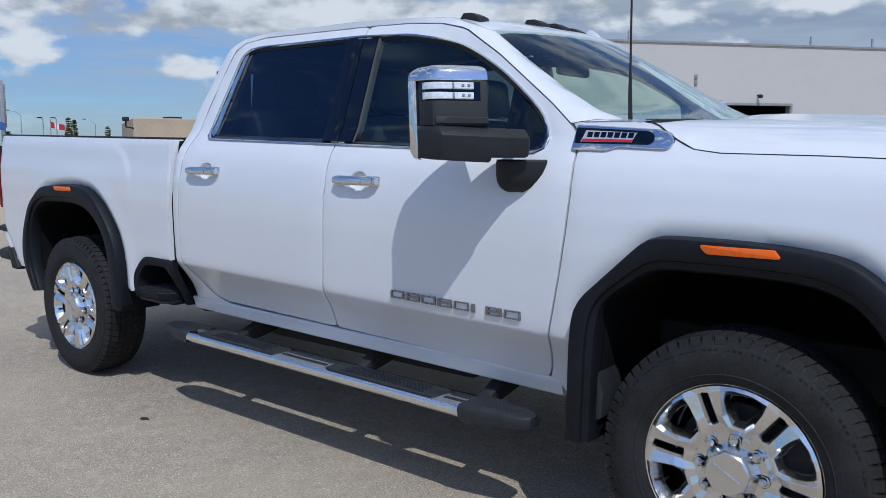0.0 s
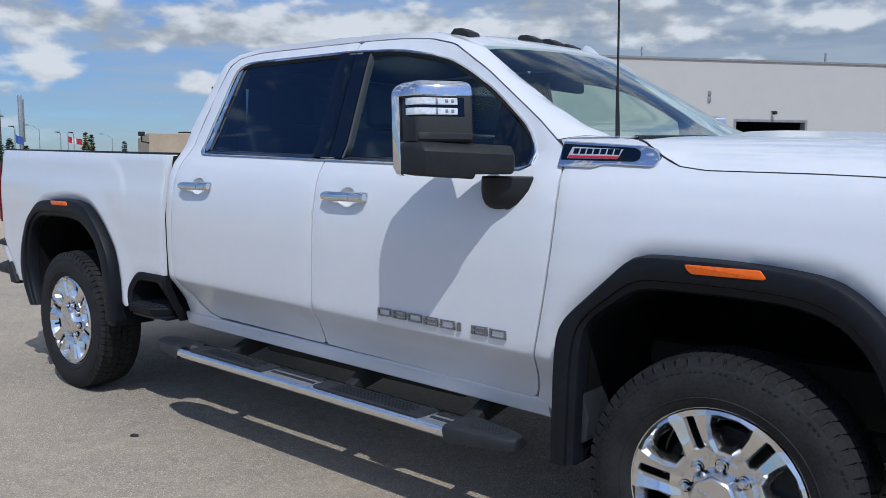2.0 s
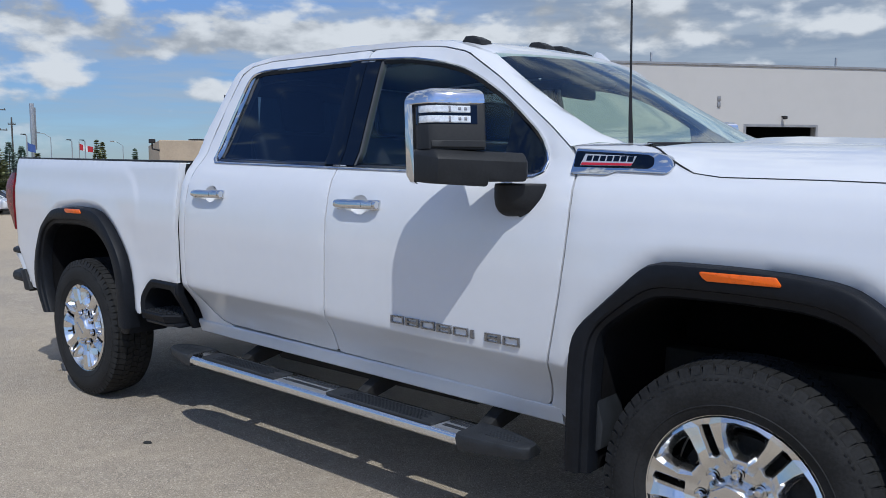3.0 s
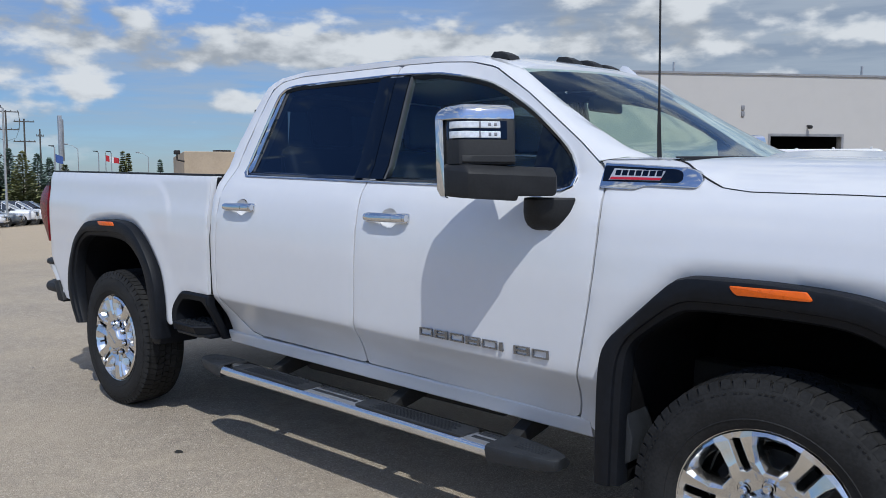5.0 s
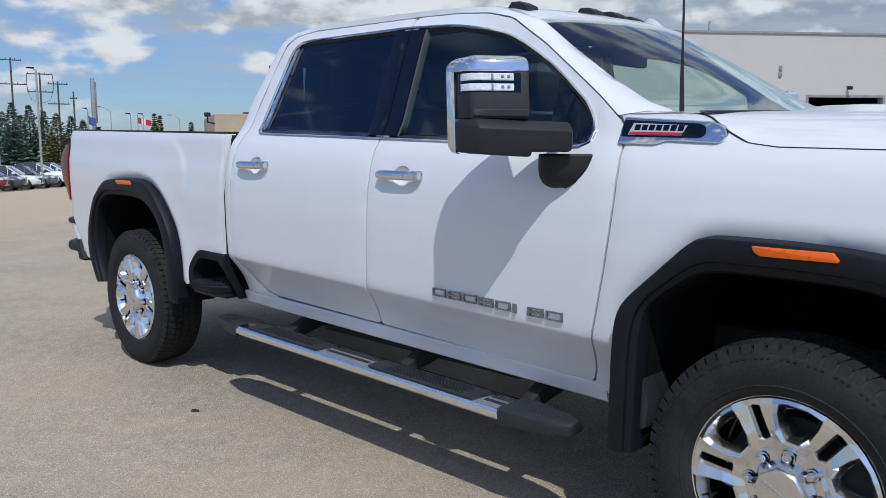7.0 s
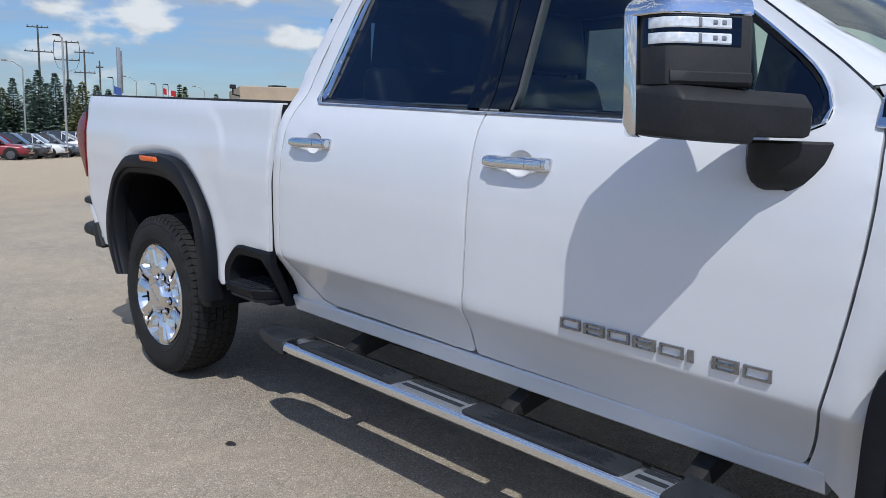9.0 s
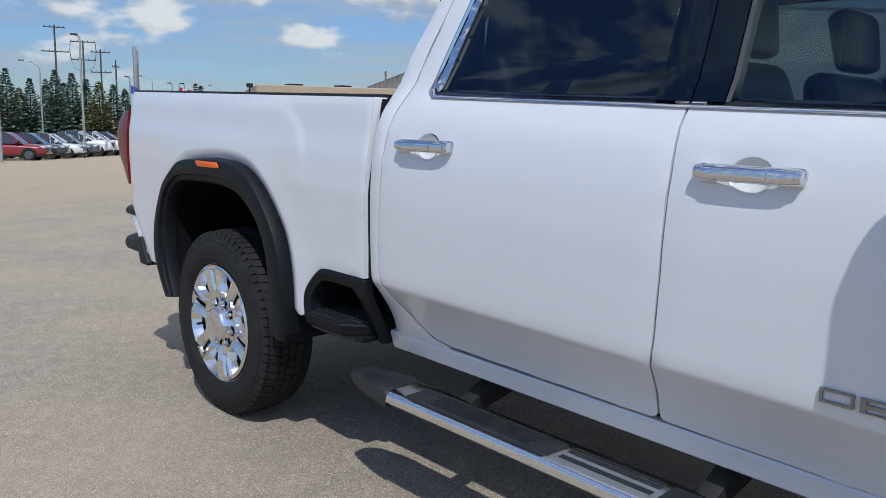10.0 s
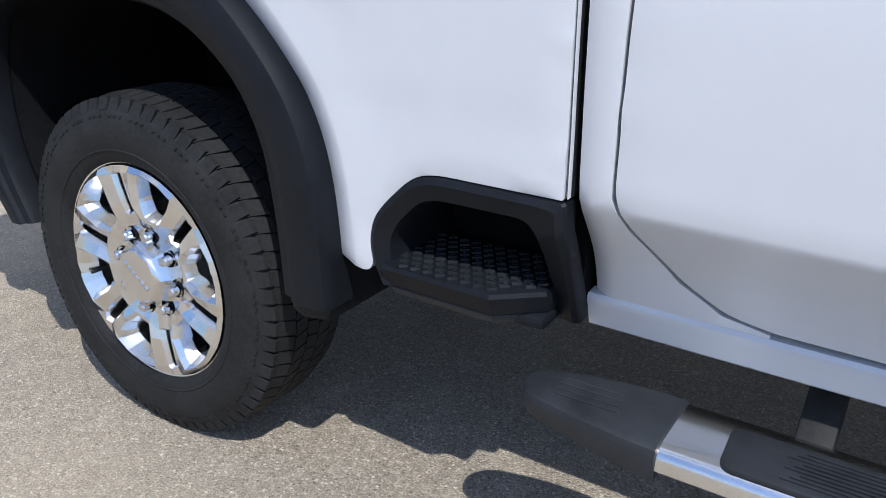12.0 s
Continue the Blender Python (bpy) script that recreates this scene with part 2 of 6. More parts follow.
def resample(points, step=None, count=None, closed=True):
    pts = [np.array(p, float) for p in points]
    if closed:
        pts = pts + [pts[0]]
    if count is None:
        out = []
        for a, b in zip(pts, pts[1:]):
            k = max(1, int(math.ceil(np.linalg.norm(b - a) / step)))
            out += [a + (b - a) * i / k for i in range(k)]
        return out if closed else out + [pts[-1]]
    d = np.concatenate([[0], np.cumsum([np.linalg.norm(b - a) for a, b in zip(pts, pts[1:])])])
    arr = np.array(pts)
    at = np.linspace(0, d[-1], count + (1 if closed else 0))
    at = at[:-1] if closed else at
    return [np.array([np.interp(t, d, arr[:, k]) for k in range(arr.shape[1])]) for t in at]


def inside(poly, pts):
    """Which of the points lie inside the polygon."""
    poly, pts = np.array(poly), np.array(pts)
    ok = np.zeros(len(pts), bool)
    for (x0, y0), (x1, y1) in zip(poly, np.roll(poly, -1, axis=0)):
        cross = (y0 > pts[:, 1]) != (y1 > pts[:, 1])
        with np.errstate(divide="ignore", invalid="ignore"):
            ok ^= cross & (pts[:, 0] < (x1 - x0) * (pts[:, 1] - y0) / (y1 - y0) + x0)
    return ok


def edge_distance(poly, pts):
    """The distance of points to a closed polygon's edge."""
    poly, pts = np.array(poly), np.array(pts)
    best = np.full(len(pts), 1e9)
    for a, b in zip(poly, np.roll(poly, -1, axis=0)):
        d = b - a
        t = np.clip(((pts - a) @ d) / max(d @ d, 1e-12), 0, 1)
        best = np.minimum(best, np.linalg.norm(pts - a - t[:, None] * d, axis=1))
    return best


def shrink(poly, d):
    """A polygon pulled inwards by d (clockwise or not)."""
    pts = [np.array(p, float) for p in poly]
    area = sum(a[0] * b[1] - b[0] * a[1] for a, b in zip(pts, pts[1:] + pts[:1]))
    s = 1 if area > 0 else -1
    out = []
    for i, p in enumerate(pts):
        a, b = p - pts[i - 1], pts[(i + 1) % len(pts)] - p
        na, nb = np.array((-a[1], a[0])) * s / np.linalg.norm(a), np.array((-b[1], b[0])) * s / np.linalg.norm(b)
        m = na + nb
        out.append(tuple(p + m * (2 * d / max(m @ m, 0.6))))
    return out


def sheet_mesh(outline, holes, step, extra=(), lines=()):
    """Triangles that fill an outline with holes, on a regular inner grid."""
    from mathutils.geometry import delaunay_2d_cdt
    loops = [resample(outline, step)] + [resample(h, step) for h in holes]
    pts, edges = [], []
    for lp in loops:
        s = len(pts)
        pts += lp
        edges += [(s + i, s + (i + 1) % len(lp)) for i in range(len(lp))]
    for lp in lines:
        lp = resample(lp, step)
        s = len(pts)
        pts += lp
        edges += [(s + i, s + (i + 1) % len(lp)) for i in range(len(lp))]
    arr = np.array(loops[0])
    lo, hi = arr.min(0), arr.max(0)
    gx, gy = np.meshgrid(np.arange(lo[0], hi[0], step), np.arange(lo[1], hi[1], step))
    grid = np.stack([gx.ravel(), gy.ravel()], 1)
    if len(extra):
        rule = np.array(extra)
        over = grid[:, 1] - np.interp(grid[:, 0], rule[0][:, 0], rule[0][:, 1])
        near = (over > -0.215) & (over < 0.055)
        grid = np.concatenate([grid[~near], rule.reshape(-1, 2)])
    keep = inside(loops[0], grid) & (edge_distance(loops[0], grid) > step * 0.45)
    for lp in loops[1:]:
        keep &= ~inside(lp, grid) & (edge_distance(lp, grid) > step * 0.45)
    for lp in lines:
        keep &= edge_distance(lp, grid) > step * 0.4
    pts += list(grid[keep])
    v, _, f, *_ = delaunay_2d_cdt([Vector(p) for p in pts], edges, [], 0, 1e-6)
    cen = np.array([np.mean([v[i] for i in t], axis=0) for t in f])
    ok = inside(loops[0], cen)
    for lp in loops[1:]:
        ok &= ~inside(lp, cen)
    return [tuple(p) for p in v], [t for t, k in zip(f, ok) if k]


def panel(name, outline, holes, depth_of, mat, parent, label="", step=0.045, lip=0.03, edge=0.004, angle=40, extra=(), lines=()):
    """A pressed sheet in the truck's side: the outline in (x, z), pushed to y = depth_of(x, z), with its edge turned inwards."""
    pts, tris = sheet_mesh(outline, holes, step, extra, lines)
    xz = np.array(pts)
    y = depth_of(xz[:, 0], xz[:, 1])
    bm = bmesh.new()
    vs = [bm.verts.new((p[0], yy, p[1])) for p, yy in zip(pts, y)]
    for t in tris:
        bm.faces.new([vs[i] for i in t])
    for v in list(bm.verts):
        if not v.link_faces:
            bm.verts.remove(v)
    bmesh.ops.recalc_face_normals(bm, faces=bm.faces)
    if sum(f.normal.y for f in bm.faces) > 0:
        bmesh.ops.reverse_faces(bm, faces=bm.faces)
    if lip:
        rim = [e for e in bm.edges if e.is_boundary]
        for v in {v for e in rim for v in e.verts}:
            v.co.y += edge
        made = bmesh.ops.extrude_edge_only(bm, edges=rim)["geom"]
        for v in made:
            if isinstance(v, bmesh.types.BMVert):
                v.co.y += lip
    me = bpy.data.meshes.new(name)
    for e in bm.edges:
        e.smooth = len(e.link_faces) == 2 and e.calc_face_angle(0) < radians(angle)
    for f in bm.faces:
        f.smooth = True
    bm.to_mesh(me)
    bm.free()
    me.materials.append(mat)
    ob = new(name, me)
    ob.parent = parent
    if label:
        tagged(ob, label)
    return ob


def smoothstep(v):
    v = np.clip(v, 0, 1)
    return v * v * (3 - 2 * v)


# ---- ground ----
def ground_material():
    m = bpy.data.materials.new("worn_asphalt")
    m.use_nodes = True
    n = Nodes(m.node_tree)
    p = m.node_tree.nodes["Principled BSDF"]
    where = n.add("ShaderNodeTexCoord").outputs["Object"]
    stones = n.add("ShaderNodeTexVoronoi", Vector=where, Scale=190.0)
    chips = n.add("ShaderNodeTexVoronoi", Vector=where, Scale=105.0)
    chips.inputs["Randomness"].default_value = 1.0
    grain = n.noise(where, 120.0, 5.0, 0.8)
    blotch = n.noise(where, 0.6, 5.0, 0.6)
    far = n.noise(where, 0.09, 4.0, 0.55)
    tone = n.add("ShaderNodeSeparateColor", Color=stones.outputs["Color"]).outputs[0]
    pick = n.add("ShaderNodeSeparateColor", Color=chips.outputs["Color"])
    a = n.mix(n.step(tone, 0.10, 0.95), (0.20, 0.17, 0.135), (0.68, 0.575, 0.445))
    b = n.mix(n.step(grain, 0.38, 0.66), (0.30, 0.255, 0.20), a)
    body = n.step(chips.outputs["Distance"], 0.52, 0.34)
    pale = n.math("MULTIPLY", n.step(pick.outputs[0], 0.84, 0.95), body)
    b = n.mix(n.math("MULTIPLY", pale, 0.62), b, (0.84, 0.75, 0.62))
    pit = n.math("MULTIPLY", n.step(pick.outputs[1], 0.74, 0.90), body)
    b = n.mix(n.math("MULTIPLY", pit, 0.75), b, (0.13, 0.11, 0.09))
    stain = n.noise(where, 2.6, 6.0, 0.65)
    b = n.mix(n.math("MULTIPLY", n.step(stain, 0.50, 0.72), 0.28), b, (0.20, 0.18, 0.155))
    mottle = n.noise(where, 9.0, 5.0, 0.7)
    b = n.mix(n.math("MULTIPLY", n.step(mottle, 0.48, 0.68), 0.20), b, (0.21, 0.18, 0.145))
    b = n.mix(n.math("MULTIPLY", n.step(mottle, 0.50, 0.32), 0.26), b, (0.60, 0.52, 0.41))
    c = n.mix(n.math("MULTIPLY", n.step(blotch, 0.35, 0.7), 0.38), b, (0.51, 0.415, 0.295))
    sx = n.add("ShaderNodeSeparateXYZ", Vector=where).outputs[0]
    dusty = n.math("MULTIPLY", n.step(n.math("ADD", sx, n.math("MULTIPLY", far, 14.0)), 2.0, -14.0), 0.55)
    d = n.mix(dusty, c, (0.49, 0.38, 0.25))
    n.set(p, "Base Color", d)
    n.set(p, "Roughness", 0.88)
    bump = n.add("ShaderNodeBump", Height=n.math("ADD", n.math("MULTIPLY", stones.outputs["Distance"], -1.0), grain), Strength=0.9, Distance=0.004)
    n.set(p, "Normal", bump.outputs[0])
    return m


ASPHALT = ground_material()


def lot_height(x):
    """The lot falls away gently behind the truck."""
    d = min(max(0.0, -x - 2.0), 140.0)
    return -0.0315 * d * min(1.0, d / 8.0)


def build_ground():
    xs = sorted(set([-2500, -900, -400, -200, -142, -120, -100, -80] + list(range(-60, -10, 4)) + list(range(-10, 6, 1)) + list(range(8, 41, 4)) + [80, 200, 600, 2500]))
    ys = sorted(set([-2500, -600, -200, -80] + list(range(-40, 81, 4)) + [120, 200, 400, 900, 2500]))
    rows = [[(x, y, lot_height(x)) for x in xs] for y in ys]
    v, f = loft(rows)
    ob = part("ground", v, f, ASPHALT)
    tagged(ob, "worn grey-brown asphalt lot with exposed stones", "ground", kind="structure")


build_ground()


# ---- the pickup truck ----
MID = 1.04                          # the truck's centre line; its near flank is y = 0
RAKE = 0.025                        # it stands higher at the rear
REAR, FRONT = 0.0, 4.036            # axles
_z = np.arange(0.40, 2.05, 0.002)
_y = np.interp(_z, [0.40, 0.54, 0.57, 0.60, 0.63, 0.66, 0.69, 0.72, 0.75, 0.777, 0.789, 0.82, 0.95, 1.10, 1.22, 1.32, 1.39, 1.44, 1.48, 1.60, 1.75, 1.88, 1.935, 1.97],
               [0.25, 0.186, 0.175, 0.167, 0.157, 0.144, 0.127, 0.106, 0.083, 0.062, 0.052, 0.047, 0.042, 0.040, 0.048, 0.066, 0.095, 0.135, 0.165, 0.206, 0.258, 0.303, 0.328, 0.36])
_k = np.exp(-0.5 * (np.arange(-9, 10) / 1.6) ** 2)
_y = np.convolve(np.pad(_y, 9, mode="edge"), _k / _k.sum(), mode="valid")

REAR_ARCH = [(-0.478, 0.475), (-0.535, 0.56), (-0.586, 0.645), (-0.600, 0.735), (-0.575, 0.86), (-0.475, 1.04), (-0.31, 1.155), (0.0, 1.178), (0.19, 1.169), (0.276, 1.149), (0.344, 1.114), (0.416, 1.054), (0.478, 0.987), (0.526, 0.925), (0.558, 0.862), (0.579, 0.795), (0.592, 0.72), (0.600, 0.62), (0.604, 0.50)]
REAR_MOUTH = [(-0.410, 0.475), (-0.455, 0.56), (-0.486, 0.645), (-0.500, 0.735), (-0.492, 0.86), (-0.440, 0.99), (-0.32, 1.058), (0.0, 1.064), (0.15, 1.053), (0.245, 1.022), (0.326, 0.972), (0.395, 0.905), (0.442, 0.80), (0.455, 0.70), (0.463, 0.62), (0.468, 0.50)]
FRONT_ARCH = [(3.505, 0.40), (3.508, 0.75), (3.522, 0.872), (3.774, 1.109), (3.83, 1.119), (4.05, 1.118), (4.211, 1.110), (4.36, 1.09), (4.47, 1.01), (4.55, 0.88), (4.59, 0.72), (4.60, 0.50)]
FRONT_MOUTH = [(3.590, 0.40), (3.598, 0.70), (3.610, 0.85), (3.640, 0.900), (3.77, 0.995), (3.83, 1.012), (4.05, 1.014), (4.25, 1.008), (4.36, 0.975), (4.44, 0.90), (4.49, 0.79), (4.508, 0.66), (4.512, 0.50)]


def smooth_line(points, count=64):
    return [tuple(p) for p in resample(rounded(points, 0.06, 5, closed=False), count=count, closed=False)]


REAR_ARCH, REAR_MOUTH = smooth_line(REAR_ARCH), smooth_line(REAR_MOUTH)
FRONT_ARCH, FRONT_MOUTH = smooth_line(FRONT_ARCH), smooth_line(FRONT_MOUTH)


LIP = 0.044                         # width of the turned lip round the wheel arches


def lip_lines(arch):
    """Rows of points along the outer edge of an arch's turned lip."""
    return [shrink(arch, -LIP), shrink(arch, -LIP - 0.006)]


def flank(x, z, bed_limit=1.0731):
    """The y of the truck's painted flank."""
    x, z = np.asarray(x, float), np.asarray(z, float)
    zz = z + RAKE * (x - 1.2)
    y = np.interp(zz, _z, _y)
    y = np.where((x < bed_limit) & (zz > 1.38), np.minimum(y, 0.092 + (zz - 1.38) * 0.30), y)
    # the bed's sides: upright, with a shallow pressed panel under the shoulder
    bed = (x < bed_limit).astype(float)
    y = np.where(bed > 0, np.minimum(y, 0.044 + 0.10 * np.maximum(0, zz - 1.12) + 5.0 * np.maximum(0, zz - 1.40) ** 2), y)
    d = 0.24 - np.hypot(np.maximum(0.24 - (1.418 - zz), 0), np.maximum(0.24 - (0.70 - x), 0))
    y = y - bed * 0.0075 * smoothstep(d / 0.05) * smoothstep((zz - 1.0) / 0.30) - bed * 0.001
    # the rear corner turns in
    y = y + 0.10 * np.clip((-0.93 - x) / 0.17, 0, 2) ** 2.2
    y = y + 0.022 * np.clip((1.115 - x) / 0.045, 0, 1) ** 2 * (1 - bed)
    # the front corner turns in
    y = y + 0.30 * np.clip((x - 4.55) / 0.55, 0, 2) ** 2.2
    # a slight swelling round the arches, with the lip turned in
    pts = np.stack([x, z], 1)
    for arch in (REAR_ARCH, FRONT_ARCH):
        near = edge_distance(arch + [(arch[-1][0], 0.2), (arch[0][0], 0.2)], pts)
        y = y - 0.007 * smoothstep(1 - near / 0.16) + 0.013 * np.clip(1 - near / LIP, 0, 1)
    return y


def crease_lines(x0, x1):
    """Rows of points that follow the crease low on the doors."""
    xs = np.arange(x0, x1, 0.03)
    return [np.stack([xs, c - RAKE * (xs - 1.2)], 1) for c in (0.783, 0.585, 0.61, 0.635, 0.66, 0.685, 0.710, 0.735, 0.760, 0.775, 0.791, 0.799, 0.812, 0.83)]


def at_flank(x, z):
    return float(flank([x], [z])[0])


truck = thing("pickup_truck", "white crew-cab pickup truck with black flares, parked on asphalt", "pickup truck")

# bed side
bed_outline = [(1.068, 1.28), (1.068, 1.40), (1.066, 1.437), (-1.00, 1.480), (-1.04, 1.455), (-1.03, 1.435), (-1.015, 1.36), (-1.01, 1.15), (-1.035, 1.02), (-1.055, 0.99), (-1.050, 0.888), (-0.958, 0.866), (-0.930, 0.828), (-0.872, 0.757), (-0.805, 0.665), (-0.752, 0.606), (-0.600, 0.600)]
bed_outline += [p for p in REAR_ARCH if p[1] > 0.60]
bed_outline += rounded([(0.640, 0.592), (0.672, 0.586), (0.686, 0.606), (0.677, 0.655), (0.692, 0.709), (0.772, 0.787), (0.818, 0.801), (1.064, 0.797), (1.066, 0.95)], [0.02, 0.015, 0.02, 0.04, 0.05, 0.04, 0.04, 0.004, 0.01], 5, closed=False)
panel("bed_side", bed_outline, [], flank, WHITE, truck, "white pressed bed side", step=0.022, lip=0.06, lines=lip_lines(REAR_ARCH))

# a black strip stands in for the shaded depth of the cab gap
zs = np.linspace(0.80, 1.432, 24)
v, f = loft([[(1.0712, at_flank(1.066, z) + 0.017 + 0.022 * smoothstep((z - 1.08) / 0.32), z), (1.0712, 0.26, z)] for z in zs])
part("bed_gap_seal", v, f, BLACK, truck, "black strip for the shade deep between cab and bed")
v, f = loft([[(1.0700, at_flank(1.066, z) + 0.0050, z), (1.0705, at_flank(1.066, z) + 0.0075, z), (1.0705, at_flank(1.066, z) + 0.040, z)] for z in zs])
part("bed_flange", v, f, WHITE, truck, "white folded front edge of the bed side")

# doors and their window frames
REAR_DOOR = [(2.197, 0.580), (1.38, 0.600), (1.305, 0.616), (1.237, 0.664), (1.167, 0.758), (1.146, 0.815), (1.151, 1.05), (1.160, 1.28), (1.178, 1.43), (1.220, 1.60), (1.285, 1.81), (1.318, 1.890), (1.38, 1.93), (1.52, 1.948), (2.245, 1.937), (2.243, 1.42), (2.251, 1.25), (2.247, 1.00), (2.238, 0.82)]
_fend = np.polyfit([0.55, 0.77, 1.03, 1.25, 1.41], [3.340, 3.404, 3.450, 3.465, 3.441], 4)


def fender_x(z, off=0.0):
    return float(np.polyval(_fend, z)) + off


FRONT_DOOR = [(2.203, 0.580), (2.245, 0.82), (2.254, 1.00), (2.258, 1.25), (2.250, 1.42), (2.252, 1.937), (2.50, 1.927), (2.68, 1.908), (2.82, 1.872), (3.018, 1.752), (3.175, 1.640), (3.30, 1.550), (3.392, 1.475), (3.424, 1.44)]
FRONT_DOOR += [(fender_x(z, -0.004), z) for z in np.linspace(1.40, 0.548, 16)]
DLO = [(1.274, 1.437), (1.300, 1.55), (1.385, 1.855), (1.42, 1.893), (1.50, 1.905), (2.22, 1.898), (2.52, 1.880), (2.70, 1.847), (2.83, 1.812), (2.93, 1.764), (3.06, 1.688), (3.15, 1.622), (3.265, 1.530), (3.308, 1.472), (3.323, 1.42), (3.318, 1.388), (3.285, 1.373)]


def cut(poly, x0, x1):
    """The part of an (x, z) polygon between x0 and x1."""
    for lim, sgn in ((x0, 1), (x1, -1)):
        out = []
        for a, b in zip(poly, poly[1:] + poly[:1]):
            ia, ib = (a[0] - lim) * sgn >= 0, (b[0] - lim) * sgn >= 0
            if ia:
                out.append(a)
            if ia != ib:
                t = (lim - a[0]) / (b[0] - a[0])
                out.append((lim, a[1] + (b[1] - a[1]) * t))
        poly = out
    return poly


DLO_R = rounded(DLO, 0.04, 5)


def cup(x, z):
    """The outline of a handle's recess."""
    return [(x + 0.052 * math.cos(a), z - 0.003 + 0.041 * math.sin(a)) for a in [math.tau * i / 28 for i in range(28)]]


rear_door = panel("rear_door", rounded(REAR_DOOR, 0.025, 3), [cut(DLO_R, 1.0, 2.205), cup(1.374, 1.282)], flank, WHITE, truck, "white rear door with chrome handle", extra=crease_lines(1.12, 2.26))
front_door = panel("front_door", rounded(FRONT_DOOR, 0.025, 3), [cut(DLO_R, 2.290, 4.0), cup(2.4535, 1.256)], flank, WHITE, truck, "white front door with chrome handle", extra=crease_lines(2.18, 3.48))


def band(name, outer, inner, out_y, in_y, mat, parent, label="", thick=0.012, crown=0.0):
    """A closed moulding between two outlines of equal length."""
    rows = []
    for (xo, zo), (xi, zi) in zip(outer, inner):
        yo, yi = at_flank(xo, zo), at_flank(xi, zi)
        xm, zm, ym = (xo + xi) / 2, (zo + zi) / 2, (yo + yi) / 2
        rows.append([(xo, yo + thick, zo), (xo, yo + out_y, zo), (xm, ym + (out_y + in_y) / 2 - crown, zm), (xi, yi + in_y, zi), (xi, yi + in_y + thick, zi)])
    rows.append(rows[0])
    v, f = loft(rows)
    return part(name, v, f, mat, parent, label)


def dlo_band(name, lo, hi, d_out, d_in, y_out, y_in, mat, parent, label, crown=0.0):
    base = cut(DLO_R, lo, hi)
    o = resample(shrink(base, d_out), count=110)
    i = resample(shrink(base, d_in), count=110)
    return band(name, o, i, y_out, y_in, mat, parent, label, crown=crown)


dlo_band("window_trim", 1.0, 4.0, -0.001, 0.0095, -0.004, 0.003, CHROME, truck, "chrome trim round the side windows", crown=0.004)
dlo_band("window_seal", 1.0, 4.0, 0.0098, 0.026, 0.003, 0.014, GLOSS_BLACK, truck, "black rubber window seal")


def pane(name, outline, push, mat, parent, label=""):
    ob = panel(name, outline, [], lambda x, z: flank(x, z) + push, mat, parent, label, step=0.06, lip=0.0)
    ob.visible_shadow = False
    return ob


GL = shrink(DLO_R, 0.023)
pane("rear_door_glass", cut(GL, 1.0, 2.150), 0.016, GLASS_DARK, truck, "dark privacy glass")
pane("front_door_glass", cut(GL, 2.345, 4.0), 0.016, GLASS_FRONT, truck, "lightly tinted door glass")
panel("door_pillar_cover", cut(shrink(DLO_R, 0.015), 2.145, 2.246), [], lambda x, z: flank(x, z) - 0.003, GLOSS_BLACK, truck, "gloss black pillar cover", step=0.06)
panel("door_pillar_cover", cut(shrink(DLO_R, 0.015), 2.250, 2.335), [], lambda x, z: flank(x, z) - 0.003, GLOSS_BLACK, truck, step=0.06)
panel("glass_run", cut(shrink(DLO_R, 0.015), 2.337, 2.349), [], lambda x, z: flank(x, z) + 0.001, RUN_GREY, truck, "grey glass run", step=0.06)
panel("sail_panel", cut(GL, 3.115, 4.0), [], lambda x, z: flank(x, z) + 0.006, GLOSS_BLACK, truck, "black quarter behind the mirror", step=0.06)
panel("window_blade", rounded([(1.287, 1.452), (1.312, 1.552), (1.392, 1.842), (1.410, 1.872), (1.432, 1.872), (1.356, 1.590), (1.326, 1.455)], 0.008, 3), [], lambda x, z: flank(x, z) + 0.002, CHROME, truck, "chrome blade behind the rear window", step=0.03, lip=0.012)
panel("glass_run", [(1.328, 1.460), (1.342, 1.460), (1.452, 1.872), (1.434, 1.872)], [], lambda x, z: flank(x, z) + 0.012, RUN_GREY, truck, step=0.05)

# rear corner of the cab, rocker, inner sill
corner = [(1.078, 0.588), (1.081, 0.72), (1.083, 0.80), (1.083, 1.05), (1.083, 1.28), (1.086, 1.43), (1.134, 1.60), (1.214, 1.81), (1.262, 1.91), (1.34, 1.958), (1.52, 1.972)]
edge_line = [(1.52, 1.954), (1.376, 1.936), (1.313, 1.896), (1.279, 1.812), (1.209, 1.60), (1.172, 1.43), (1.154, 1.28), (1.145, 1.05), (1.140, 0.812), (1.163, 0.754), (1.232, 0.659), (1.301, 0.610), (1.378, 0.594), (1.378, 0.585), (1.20, 0.588)]
panel("cab_corner", corner + edge_line, [], flank, WHITE, truck, "white rear corner of the cab", step=0.03, extra=crease_lines(1.05, 1.40))


def rocker_rows():
    rows = []
    for x in np.linspace(1.068, 3.385, 30):
        b = 0.520 - RAKE * 0.72 * (x - 1.2)
        sec = [(0.30, 0.012), (0.215, -0.002), (0.194, -0.002), (0.186, 0.004), (0.181, 0.020), (0.174, 0.043), (0.169, 0.054), (0.168, 0.063), (0.173, 0.070), (0.20, 0.072)]
        rows.append([(x, y, b + z) for y, z in sec])
    return rows


